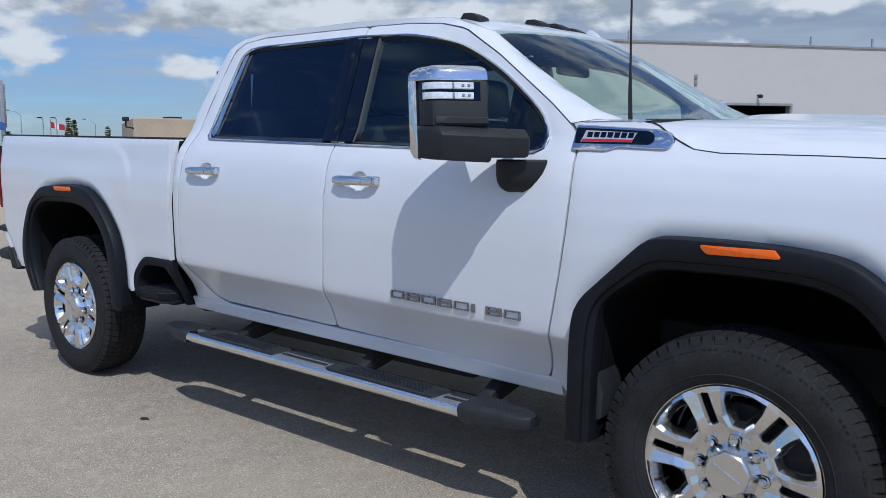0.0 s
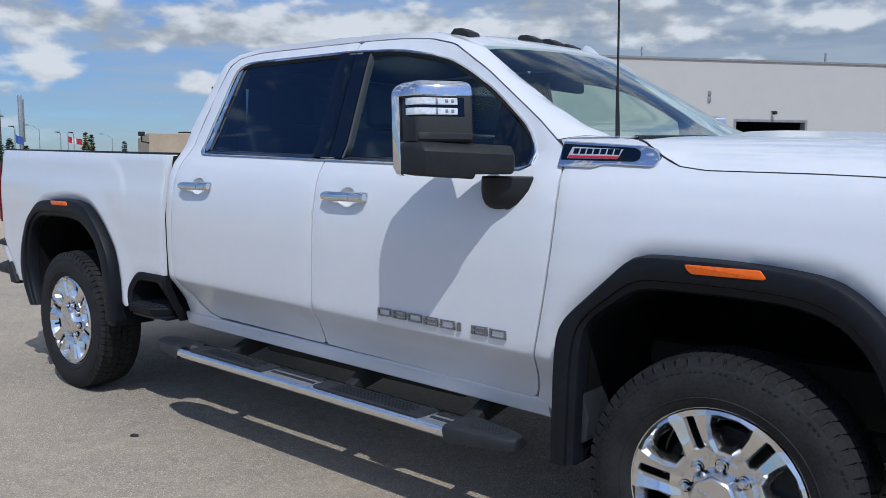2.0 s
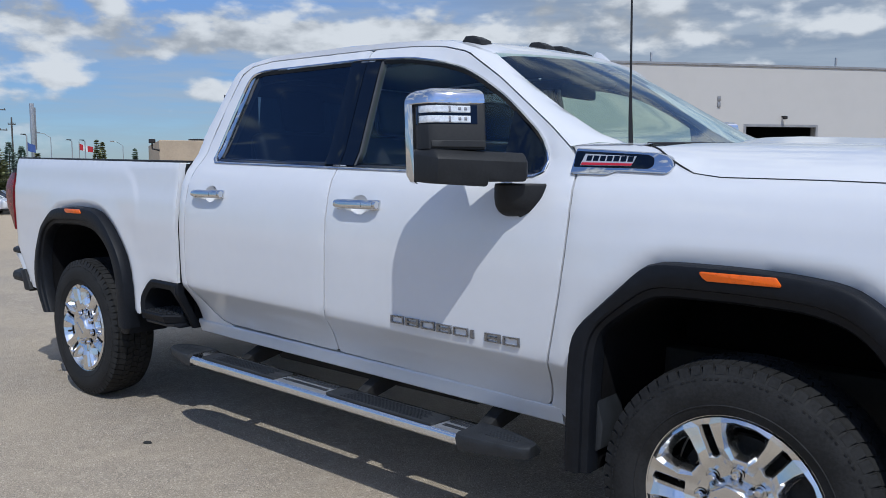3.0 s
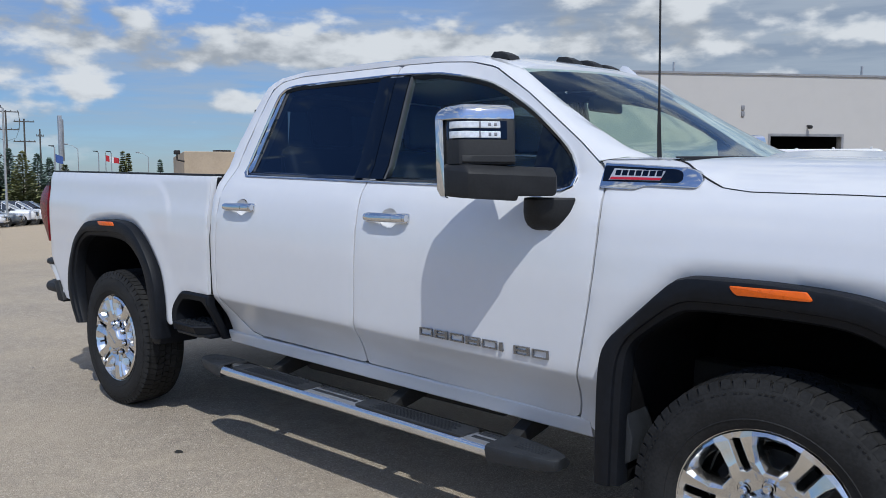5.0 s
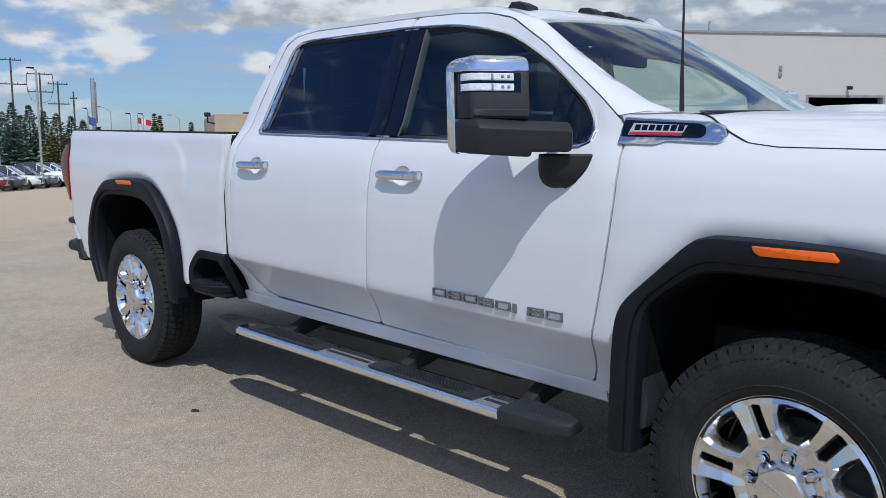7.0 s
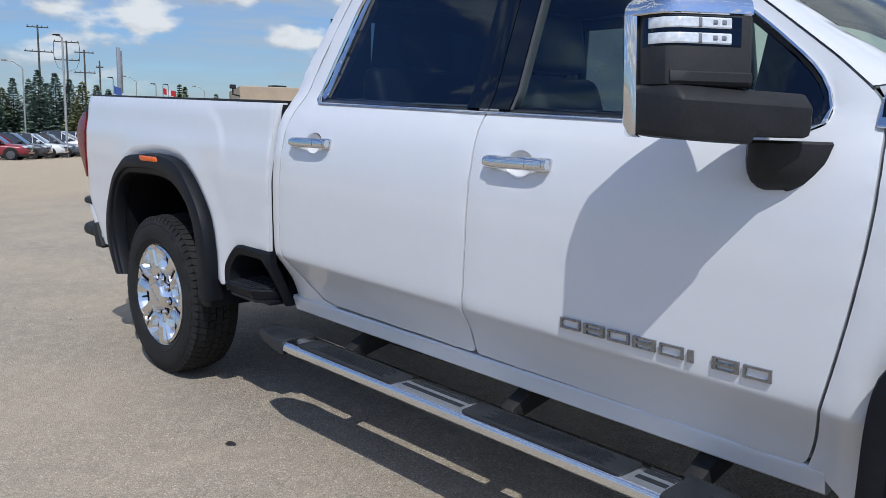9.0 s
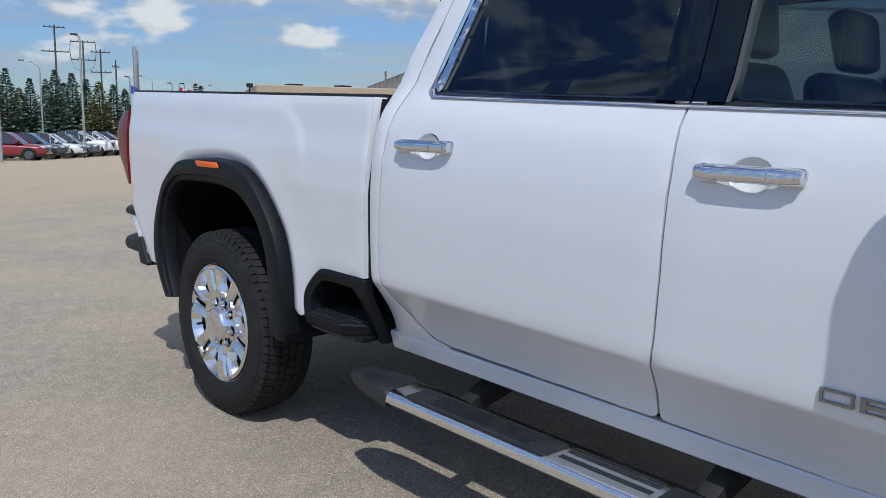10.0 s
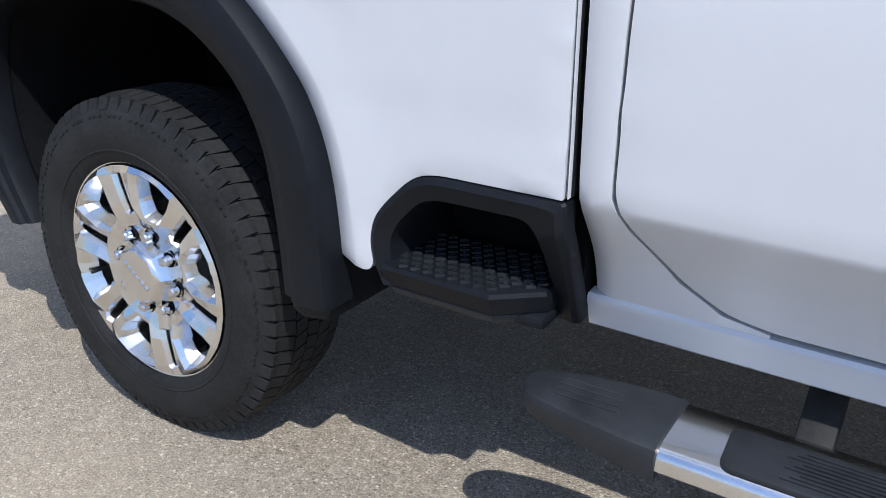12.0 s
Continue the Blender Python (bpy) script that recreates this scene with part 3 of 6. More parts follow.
v, f = loft(rocker_rows(), True)
f += [tuple(range(10)), tuple(range(len(v) - 1, len(v) - 11, -1))]
part("rocker_panel", v, f, WHITE, truck, "white rocker panel")
bm = bmesh.new()
add_box(bm, (1.14, 0.20, 0.60), (3.40, 0.215, 1.40))
add_box(bm, (1.30, 0.40, 1.86), (2.62, 0.42, 1.915))
bpart("cab_inner_side", bm, UNDER, truck)

# front fender
hood_line = [(3.60, 1.482), (3.66, 1.478), (3.722, 1.466), (3.79, 1.418), (3.86, 1.385), (3.95, 1.373), (4.25, 1.366), (4.60, 1.352), (4.86, 1.325)]
fender_outline = [(fender_x(z, 0.004), z) for z in np.linspace(0.545, 1.40, 16)] + [(3.433, 1.443), (3.408, 1.478), (3.45, 1.484)] + hood_line + [(4.98, 1.24), (5.02, 1.05), (5.02, 0.78), (4.62, 0.70)]
fender_outline += [p for p in FRONT_ARCH[::-1] if p[1] > 0.53 or p[0] < 3.6][:-2] + [(3.502, 0.425), (3.44, 0.465), (3.375, 0.535)]
panel("front_fender", fender_outline, [], flank, WHITE, truck, "white front fender", step=0.025, extra=crease_lines(3.36, 3.52))


# roof, pillars, windshield, hood, cowl: half sections mirrored about the centre line
def mirror_rows(rows):
    return [row + [(x, 2 * MID - y, z) for x, y, z in row[::-1]] for row in rows]


roof_rows = []
for x, z, y0 in [(1.275, 1.86, 0.42), (1.262, 1.90, 0.39), (1.30, 1.945, 0.385), (1.40, 1.968, 0.372), (1.60, 1.980, 0.362), (2.00, 1.977, 0.362), (2.40, 1.964, 0.363), (2.62, 1.948, 0.366), (2.76, 1.925, 0.370), (2.86, 1.898, 0.372), (2.925, 1.874, 0.372)]:
    bow = [0.0, 0.02, 0.09, 0.22, 0.40, 0.66]
    lift = [-0.022, -0.004, 0.014, 0.028, 0.040, 0.046]
    fwd = [0, 0.004, 0.02, 0.05, 0.085, 0.11]
    front = max(0.0, (x - 2.4) / 0.52)
    roof_rows.append([(x + front * d, y0 + b, z + l * (1 - 0.45 * min(1.0, max(0.0, (x - 2.0) / 0.6)) if x > 1.3 else 0.6)) for b, l, d in zip(bow, lift, fwd)])
roof_rows.append([(x + 0.003, y, z - 0.022) for x, y, z in roof_rows[-1]])
v, f = loft(mirror_rows(roof_rows))
part("roof", v, f, WHITE, truck, "white cab roof")
# the drip edge between door and roof
rail = [(1.314, 1.901), (1.38, 1.941), (1.52, 1.959), (2.245, 1.948), (2.50, 1.938), (2.682, 1.919), (2.824, 1.884), (3.022, 1.763), (3.179, 1.651), (3.304, 1.561), (3.396, 1.486)]
inner = [(1.30, 0.408, 1.943), (1.40, 0.394, 1.966), (1.60, 0.384, 1.978), (2.0, 0.384, 1.975), (2.4, 0.385, 1.962), (2.62, 0.388, 1.947), (2.77, 0.392, 1.923), (2.92, 0.378, 1.866), (3.09, 0.352, 1.745), (3.27, 0.338, 1.622), (3.43, 0.322, 1.528), (3.56, 0.30, 1.487)]
ra, ia = resample(rail, count=60, closed=False), resample(inner, count=60, closed=False)
rows = []
for (x, z), q in zip(ra, ia):
    z -= 0.006
    y = at_flank(x, z)
    p0, p1 = Vector((x, y + 0.022, z - 0.008)), Vector((x, y, z))
    p3 = Vector(q)
    p2 = (p1 + p3) / 2 + Vector((0, -0.012, 0.010))
    rows.append([tuple(p0), tuple(p1), tuple(p2), tuple(p3), tuple(p3 + Vector((0.0, 0.03, -0.02)))])
v, f = loft(rows)
part("roof_pillar", v, f, WHITE, truck, "white roof rail and windshield pillar")

shield_rows = []
for t, q in zip(np.linspace(0, 1, 14), resample(inner[7:], count=14, closed=False)):
    row = []
    for s in np.linspace(0, 1, 12):
        bulge = math.sin(s * math.pi / 2)
        row.append((q[0] + (0.10 + 0.14 * t) * bulge, q[1] - 0.004 + s * (MID - q[1] + 0.004), q[2] + 0.002 + (0.026 * (1 - t) + 0.006 * t + 0.02 * math.sin(math.pi * t)) * bulge))
    shield_rows.append(row)
v, f = loft(mirror_rows(shield_rows))
windshield = part("windshield", v, f, GLASS_SHIELD, truck, "clear greenish windshield glass")
windshield.visible_shadow = False

hood_rows = []
for x, e, c in [(3.67, 1.474, 1.478), (3.73, 1.462, 1.498), (3.80, 1.418, 1.502), (3.87, 1.386, 1.504), (3.96, 1.376, 1.503), (4.25, 1.369, 1.490), (4.60, 1.355, 1.470), (4.86, 1.328, 1.440), (4.97, 1.28, 1.38), (5.02, 1.20, 1.22)]:
    y0 = at_flank(x, e) + 0.013
    row = [(x + 0.006, y0 + 0.012, e - 0.04), (x, y0, e - 0.003)]
    for s, k in [(0.04, 0.16), (0.10, 0.40), (0.2, 0.66), (0.34, 0.84), (0.5, 0.92), (0.58, 0.95), (0.66, 1.10), (0.8, 1.15), (1.0, 1.16)]:
        swell = 0.20 * (x > 3.7) * (1 - math.cos(s * math.pi / 2)) if x < 3.74 else 0.0
        row.append((x + swell, y0 + s * (MID - y0), e + k * (c - e)))
    hood_rows.append(row)
v, f = loft(mirror_rows(hood_rows))
part("hood", v, f, WHITE, truck, "white hood")
bm = bmesh.new()
seal = resample([(3.70, 1.474)] + hood_line[2:], count=40, closed=False)
add_tube(bm, [(x, at_flank(x, z) + 0.004, z + 0.0015) for x, z in seal], [0.0032 if x < 3.85 else 0.0016 for x, z in seal], 6)
bpart("hood_seal", bm, BLACK, truck, "dark gap along the hood")
cowl_rows = []
for s in np.linspace(0, 1, 8):
    bulge = math.sin(s * math.pi / 2)
    y = 0.30 + s * (MID - 0.30)
    x0 = 3.55 + 0.24 * bulge
    cowl_rows.append([(x0 - 0.02, y, 1.468), (x0 + 0.06, y, 1.458), (x0 + 0.13, y, 1.446), (3.76 + 0.22 * bulge, y, 1.446)])
v, f = loft(cowl_rows)
part("cowl", v, f, BLACK, truck, "black cowl under the windshield")
rows = [[(3.385, at_flank(3.40, 1.468) + 0.012, 1.470), (3.40, 0.22, 1.486), (3.50, 0.32, 1.480)], [(3.44, at_flank(3.44, 1.482) + 0.0, 1.484), (3.50, 0.22, 1.490), (3.56, 0.32, 1.482)],
        [(3.60, at_flank(3.60, 1.482), 1.483), (3.61, 0.23, 1.488), (3.62, 0.33, 1.480)], [(3.665, at_flank(3.66, 1.478), 1.478), (3.68, 0.24, 1.484), (3.70, 0.34, 1.474)]]
v, f = loft(rows)
part("cowl_corner", v, f, WHITE, truck)
bm = bmesh.new()
add_tube(bm, [(3.60, 0.36, 1.484), (3.74, 0.58, 1.490), (3.84, 0.90, 1.494)], [0.011, 0.009, 0.006], 6)
bpart("wiper", bm, BLACK, truck, "black wiper arm")


# flares
def flare(name, arch, mouth, parent, label):
    rows = []
    for (xo, zo), (xi, zi) in zip(arch, mouth):
        row = []
        for s, y in [(-0.01, 0.075), (-0.01, 0.030), (0.0, 0.006), (0.04, -0.006), (0.12, -0.011), (0.55, -0.012), (0.66, -0.007), (0.70, 0.004), (0.92, 0.012), (1.0, 0.026), (1.0, 0.075)]:
            row.append((xo + (xi - xo) * s, y, zo + (zi - zo) * s))
        rows.append(row)
    v, f = loft(rows)
    bmv = part(name, v, f, FLARE, parent, label)
    return bmv


flare("rear_wheel_flare", REAR_ARCH, REAR_MOUTH, truck, "black grained wheel flare")
flare("front_wheel_flare", FRONT_ARCH, FRONT_MOUTH, truck, "black grained wheel flare")


def wheel_well(name, mouth, parent):
    rows = [[(x, 0.07, z) for x, z in mouth], [(x, 0.72, z) for x, z in mouth]]
    v, f = loft(rows)
    f.append(tuple(range(len(mouth), 2 * len(mouth))))
    return part(name, v, f, LINER_SHADE, parent, "dark wheel well liner")


wheel_well("rear_wheel_well", REAR_MOUTH, truck)
wheel_well("front_wheel_well", FRONT_MOUTH, truck)


def marker(name, x0, x1, z0, z1, y, parent):
    pts = rounded([(x0 + 0.007, z0 + 0.010), (x0 + 0.022, z0 - 0.001), (x1 - 0.004, z0), (x1, z0 + 0.006), (x1 - 0.016, z1), (x0 + 0.003, z1), (x0, z1 - 0.004)], 0.005, 3)
    bm = bmesh.new()
    add_prism(bm, pts, "y", y - 0.005, y + 0.02, 0.003)
    return bpart(name, bm, AMBER, parent, "amber side marker lens")


marker("side_marker", 3.954, 4.186, 1.078, 1.104, -0.011, truck)
marker("side_marker", -0.10, 0.114, 1.138, 1.163, -0.011, truck)


# handles
def handle(x0, x1, z):
    y = at_flank((x0 + x1) / 2, z)
    xm, w = (x0 + x1) / 2, (x1 - x0) / 2
    n = 28
    rows = [[(xm + 0.052 * r * math.cos(a), at_flank(xm + 0.052 * r * math.cos(a), z - 0.003 + 0.041 * r * math.sin(a)) + d, z - 0.003 + 0.041 * r * math.sin(a)) for a in [math.tau * i / n for i in range(n)]]
            for r, d in ((1.04, 0.002), (0.98, 0.004), (0.93, 0.010), (0.80, 0.024), (0.55, 0.034), (0.25, 0.037), (0.02, 0.037))]
    v, f = loft(rows, True)
    grip_rows = []
    for s in np.linspace(-1, 1, 22):
        x = xm + w * s
        e = max(0.0, 1 - abs(s) ** 6)
        out = 0.033 + 0.007 * (1 - s ** 4)
        h = 0.0195 * (0.80 + 0.20 * e ** 0.5)
        thick = 0.011 if abs(s) < 0.66 else 0.011 + (abs(s) - 0.66) * 0.10
        zc = z + 0.001
        row = []
        for a, b in [(-1, 0.75), (-0.8, 0.30), (-0.42, 0.04), (0.0, 0.0), (0.42, 0.10), (0.8, 0.42), (1, 0.85), (0.0, 1.3)]:
            row.append((x, y - out + (0.014 * b if b < 1 else thick * b + 0.010), zc + h * a))
        grip_rows.append(row)
    gv, gf = loft(grip_rows, True)
    gf.append(tuple(range(7, -1, -1)))
    gf.append(tuple(range(len(gv) - 8, len(gv))))
    return (v, f), (gv, gf)


for door, x0, x1, z in ((rear_door, 1.246, 1.494, 1.279), (front_door, 2.330, 2.580, 1.256)):
    (cv, cf), (gv, gf) = handle(x0, x1, z)
    part("handle_recess", cv, cf, WHITE, door)
    grip = part("door_handle", gv, gf, CHROME, door, "chrome pull handle")
    xm, w, y = (x0 + x1) / 2, (x1 - x0) / 2, at_flank((x0 + x1) / 2, z)
    for s0, s1 in ((-0.70, 0.42), (0.46, 0.90)):
        rows = []
        for s in np.linspace(s0, s1, 9):
            out = 0.033 + 0.007 * (1 - s ** 4)
            h = 0.0105 - 0.0035 * max(0.0, abs(s) - 0.6)
            rows.append([(xm + w * s, y - out + d, z + 0.0005 + h * a) for a, d in ((-1.0, 0.006), (-0.9, -0.0026), (0.0, -0.0034), (0.85, -0.0012), (1.0, 0.008))])
        v, f = loft(rows)
        f += [tuple(range(5)), tuple(range(len(v) - 1, len(v) - 6, -1))]
        part("handle_inlay", v, f, CHROME, grip, "raised chrome inlay")
    for sgn in (-1, 1):
        bm = bmesh.new()
        cx = xm + sgn * w * 0.80
        add_prism(bm, rounded([(cx - 0.026, z - 0.023), (cx + 0.026, z - 0.021), (cx + 0.028, z + 0.020), (cx - 0.026, z + 0.021)], 0.012, 4), "y", -0.011, 0.006, 0.004)
        for vv in bm.verts:
            vv.co.y += at_flank(vv.co.x, vv.co.z)
        bpart("handle_base", bm, CHROME, grip)
bm = bmesh.new()
add_tube(bm, [(2.345, at_flank(2.345, 1.256) - 0.028, 1.257), (2.345, at_flank(2.345, 1.256) - 0.0345, 1.257)], 0.007, 12)
bpart("door_lock", bm, CHROME_WORN, front_door, "round key lock")


# running board
def board_z(x):
    return 0.462 - 0.014 * (x - 1.2)


rows = []
for x in np.linspace(1.265, 3.06, 24):
    z = board_z(x)
    sec = [(0.150, -0.058), (0.167, -0.050), (0.168, -0.040), (0.160, -0.026), (0.142, -0.014), (0.118, -0.008), (0.065, -0.0065), (0.006, -0.007), (-0.010, -0.010), (-0.020, -0.018), (-0.023, -0.026), (-0.023, -0.046), (-0.015, -0.054), (0.140, -0.060)]
    rows.append([(x, y, z + d) for y, d in sec])
v, f = loft(rows, True)
board = part("running_board", v, f, BOARD_CHROME, truck, "scuffed chrome running board")
def top_of_board(x, y):
    return board_z(x) - 0.0066 - 0.03 * max(0.0, y - 0.10)


for x0, x1 in ((1.357, 1.965), (2.30, 2.93)):
    bm = bmesh.new()
    add_prism(bm, rounded([(x0 + 0.006, -0.014), (x1 - 0.006, -0.014), (x1, 0.102), (x0, 0.102)], 0.022, 4), "z", -0.004, 0.0050, 0.0025)
    for k in range(9):
        y = 0.003 + k * 0.0100
        a = x0 + 0.09 + 0.012 * (k % 3)
        add_box(bm, (a, y, 0.004), (x1 - 0.07 - 0.012 * (k % 3), y + 0.0035, 0.0075))
    for vv in bm.verts:
        vv.co.z += top_of_board(vv.co.x, vv.co.y)
    bpart("tread_pad", bm, PAD, board, "black ribbed rubber tread pad", angle=30)

for x0, x1 in ((1.985, 2.280), (2.950, 3.045)):
    bm = bmesh.new()
    for y in (0.018, 0.030, 0.062, 0.074, 0.096):
        add_box(bm, (x0, y, -0.001), (x1, y + 0.0085, 0.0018), 0.0008, 1)
    for vv in bm.verts:
        vv.co.z += top_of_board(vv.co.x, vv.co.y)
    bpart("grip_strip", bm, PAD, board, "dark grip strips between the pads")


def end_cap(x0, x1):
    """A tapering rubber end with a skirt, from the chrome at x0 to the blunt tip at x1."""
    rows = []
    for t in [-0.02, 0, 0.15, 0.3, 0.45, 0.6, 0.74, 0.86, 0.93, 0.97, 0.99, 1.0]:
        x = x0 + (x1 - x0) * t
        c = max(0.0, t)
        zt = board_z(x) + 0.002 - 0.003 * c ** 2
        yo, yi = -0.030 + 0.046 * c ** 1.6, 0.166 - 0.045 * c ** 2.2
        h = 0.070 - 0.018 * c
        e = max(0.0, (c - 0.86) / 0.14)
        e = 1 - math.sqrt(max(0.0, 1 - e * e * 0.98))
        yo, yi, zt, h = yo + 0.026 * e, yi - 0.016 * e, zt - 0.004 * e, h - 0.010 * e
        slope = 0.004
        rows.append([(x, yi - 0.004, zt - h + 0.01), (x, yi, zt - 0.030), (x, yi - 0.034, zt - 0.003), (x, yo + 0.016, zt - slope), (x, yo + 0.004, zt - slope - 0.006), (x, yo, zt - slope - 0.020), (x, yo + 0.010, zt - h), (x, yi - 0.015, zt - h)])
    v, f = loft(rows, True)
    f.append(tuple(range(8)))
    f.append(tuple(range(len(v) - 1, len(v) - 9, -1)))
    part("end_cap", v, f, PAD, board, "black rubber end cap")
    bm = bmesh.new()
    for k in range(4):
        y = 0.030 + 0.018 * k
        a, b = sorted((x0 + (x1 - x0) * (0.30 + 0.03 * (k % 2)), x0 + (x1 - x0) * (0.80 - 0.03 * abs(k - 1.5))))
        add_box(bm, (a, y, 0.0), (b, y + 0.005, 0.0030), 0.001, 1)
    for vv in bm.verts:
        t = max(0.0, (vv.co.x - x0) / (x1 - x0))
        vv.co.z += board_z(vv.co.x) - 0.0022 - 0.003 * t ** 2
    bpart("grip_rib", bm, PAD, board)


end_cap(1.268, 1.012)
end_cap(3.06, 3.34)
for x in (1.47, 2.36, 3.05):
    bm = bmesh.new()
    add_prism(bm, [(0.12, 0.385), (0.17, 0.38), (0.46, 0.44), (0.46, 0.53), (0.34, 0.51), (0.14, 0.42)], "x", x - 0.03, x + 0.03, 0.006)
    bpart("board_bracket", bm, UNDER, truck, "black step bracket")

# bed step behind the cab
STEP_O = [(0.704, 0.570), (0.684, 0.610), (0.677, 0.655), (0.692, 0.708), (0.772, 0.785), (0.818, 0.799), (1.070, 0.794), (1.074, 0.71), (1.072, 0.620), (1.068, 0.542)]
STEP_I = [(0.742, 0.570), (0.730, 0.610), (0.726, 0.652), (0.738, 0.688), (0.792, 0.744), (0.830, 0.752), (1.004, 0.750), (1.018, 0.70), (1.026, 0.620), (1.026, 0.542)]
so = resample(rounded(STEP_O, [0.03, 0.03, 0.04, 0.05, 0.04, 0.04, 0.006, 0.02, 0.02, 0.02], 6, closed=False), count=130, closed=False)
si = [np.array(p) for p in resample(rounded(STEP_I, 0.03, 6, closed=False), count=130, closed=False)]
rows = []
for p, q in zip(so, si):
    (xo, zo), (xi, zi) = p, q
    tuck = float(smoothstep((xo - 0.90) / 0.14))
    row = []
    for s, d in [(0.0, 0.030), (0.0, -0.004), (0.05, -0.010), (0.26, -0.016), (0.32, -0.015), (0.92, -0.006), (1.0, 0.006), (1.0, 0.21)]:
        x, z = xo + (xi - xo) * s, zo + (zi - zo) * s
        row.append((x, 0.052 + d + 0.50 * max(0.0, 0.74 - z) * tuck * (1.0 if d < 0.1 else 0.3), z))
    rows.append(row)
v, f = loft(rows)
bed_step = part("bed_step", v, f, FLARE, truck, "black plastic bed step with ribbed tread", angle=25)
bm = bmesh.new()
add_box(bm, (0.71, 0.26, 0.52), (1.06, 0.27, 0.79))
bpart("step_back", bm, LINER_SHADE, bed_step)
bm = bmesh.new()
add_prism(bm, [(1.040, 0.560), (1.046, 0.70), (1.030, 0.785), (1.060, 0.785), (1.066, 0.71), (1.066, 0.560)], "y", 0.150, 0.262)
bpart("step_side", bm, LINER_SHADE, bed_step)
bm = bmesh.new()
add_box(bm, (0.70, 0.07, 0.545), (1.03, 0.26, 0.570), 0.008)
bpart("step_base", bm, FLARE, bed_step)
bm = bmesh.new()
add_prism(bm, [(0.688, 0.25), (0.686, 0.075), (0.714, 0.028), (0.950, 0.018), (1.028, 0.085), (1.045, 0.25)], "z", 0.568, 0.618, 0.011)
for vv in bm.verts:
    if vv.co.z < 0.59:
        vv.co.y += 0.012
bpart("step_tread", bm, FLARE, bed_step)
bm = bmesh.new()
add_prism(bm, [(0.700, 0.25), (0.698, 0.090), (0.724, 0.048), (0.945, 0.040), (1.014, 0.098), (1.024, 0.25)], "z", 0.548, 0.567, 0.004)
for vv in bm.verts:
    if vv.co.z < 0.558:
        vv.co.y += 0.006
bpart("step_skirt", bm, PAD, bed_step, "scuffed grey skirt under the tread")
bm = bmesh.new()
STUDS = shrink([(0.694, 0.24), (0.694, 0.080), (0.718, 0.034), (0.947, 0.025), (1.020, 0.088), (1.030, 0.24)], 0.007)
for i in range(14):
    for k in range(9):
        x, y = 0.704 + i * 0.0265 + 0.0132 * (k % 2), 0.040 + k * 0.0215
        if not inside(STUDS, [(x, y)])[0]:
            continue
        for turn, shift in ((0.65, -0.0045), (-0.65, 0.0045)):
            add_box(bm, (x - 0.0085, y - 0.0028 + shift, 0.617), (x + 0.0085, y + 0.0028 + shift, 0.6225), m=Matrix.Translation((x, y, 0)) @ Matrix.Rotation(turn, 4, "Z") @ Matrix.Translation((-x, -y, 0)))
tread_studs = bpart("tread_studs", bm, PAD, bed_step, "raised grip pattern")
tagged(tread_studs, kind="stuff")

# badge on the fender
bm = bmesh.new()
B = [(3.428, 1.474), (3.735, 1.452), (3.772, 1.440), (3.796, 1.408), (3.782, 1.388), (3.768, 1.384), (3.60, 1.392), (3.565, 1.380), (3.428, 1.384)]


def on_flank(bm, outline, lift, thick, bevel=0.002):
    """A flat piece that follows the flank."""
    add_prism(bm, outline, "y", -lift - 0.0, thick - lift, bevel)
    for vv in bm.verts:
        vv.co.y += at_flank(vv.co.x, vv.co.z)


on_flank(bm, rounded(B, 0.010, 3), 0.010, 0.03, 0.004)
badge = bpart("fender_badge", bm, CHROME, truck, "chrome fender badge with a black insert")
bm = bmesh.new()
on_flank(bm, rounded([(3.432, 1.463), (3.70, 1.446), (3.722, 1.436), (3.728, 1.412), (3.712, 1.402), (3.432, 1.408)], 0.008, 3), 0.014, 0.01, 0.001)
bpart("badge_insert", bm, GLOSS_BLACK, badge, "gloss black insert")
SILVER = material("silver_print", (0.62, 0.62, 0.64), 0.3, 0.6)
BADGE_RED = material("red_print", (0.42, 0.012, 0.03), 0.35)
bm = bmesh.new()
on_flank(bm, [(3.472, 1.452), (3.662, 1.441), (3.650, 1.409), (3.460, 1.413)], 0.0175, 0.004, 0.0)
bpart("badge_plate", bm, SILVER, badge, "silver plate with dark bars")
bm = bmesh.new()
on_flank(bm, [(3.466, 1.424), (3.654, 1.418), (3.650, 1.411), (3.463, 1.415)], 0.020, 0.003, 0.0)
bpart("badge_stripe", bm, BADGE_RED, badge, "red stripe")
for k in range(7):
    x = 3.480 + k * 0.0255
    bm = bmesh.new()
    z0 = 1.4285 - (x - 3.48) * 0.03
    on_flank(bm, [(x, z0), (x + 0.0195, z0 - 0.0006), (x + 0.0215, z0 + 0.0175), (x + 0.002, z0 + 0.018)], 0.0205, 0.003, 0.0)
    bpart("badge_bar", bm, GLOSS_BLACK, badge)

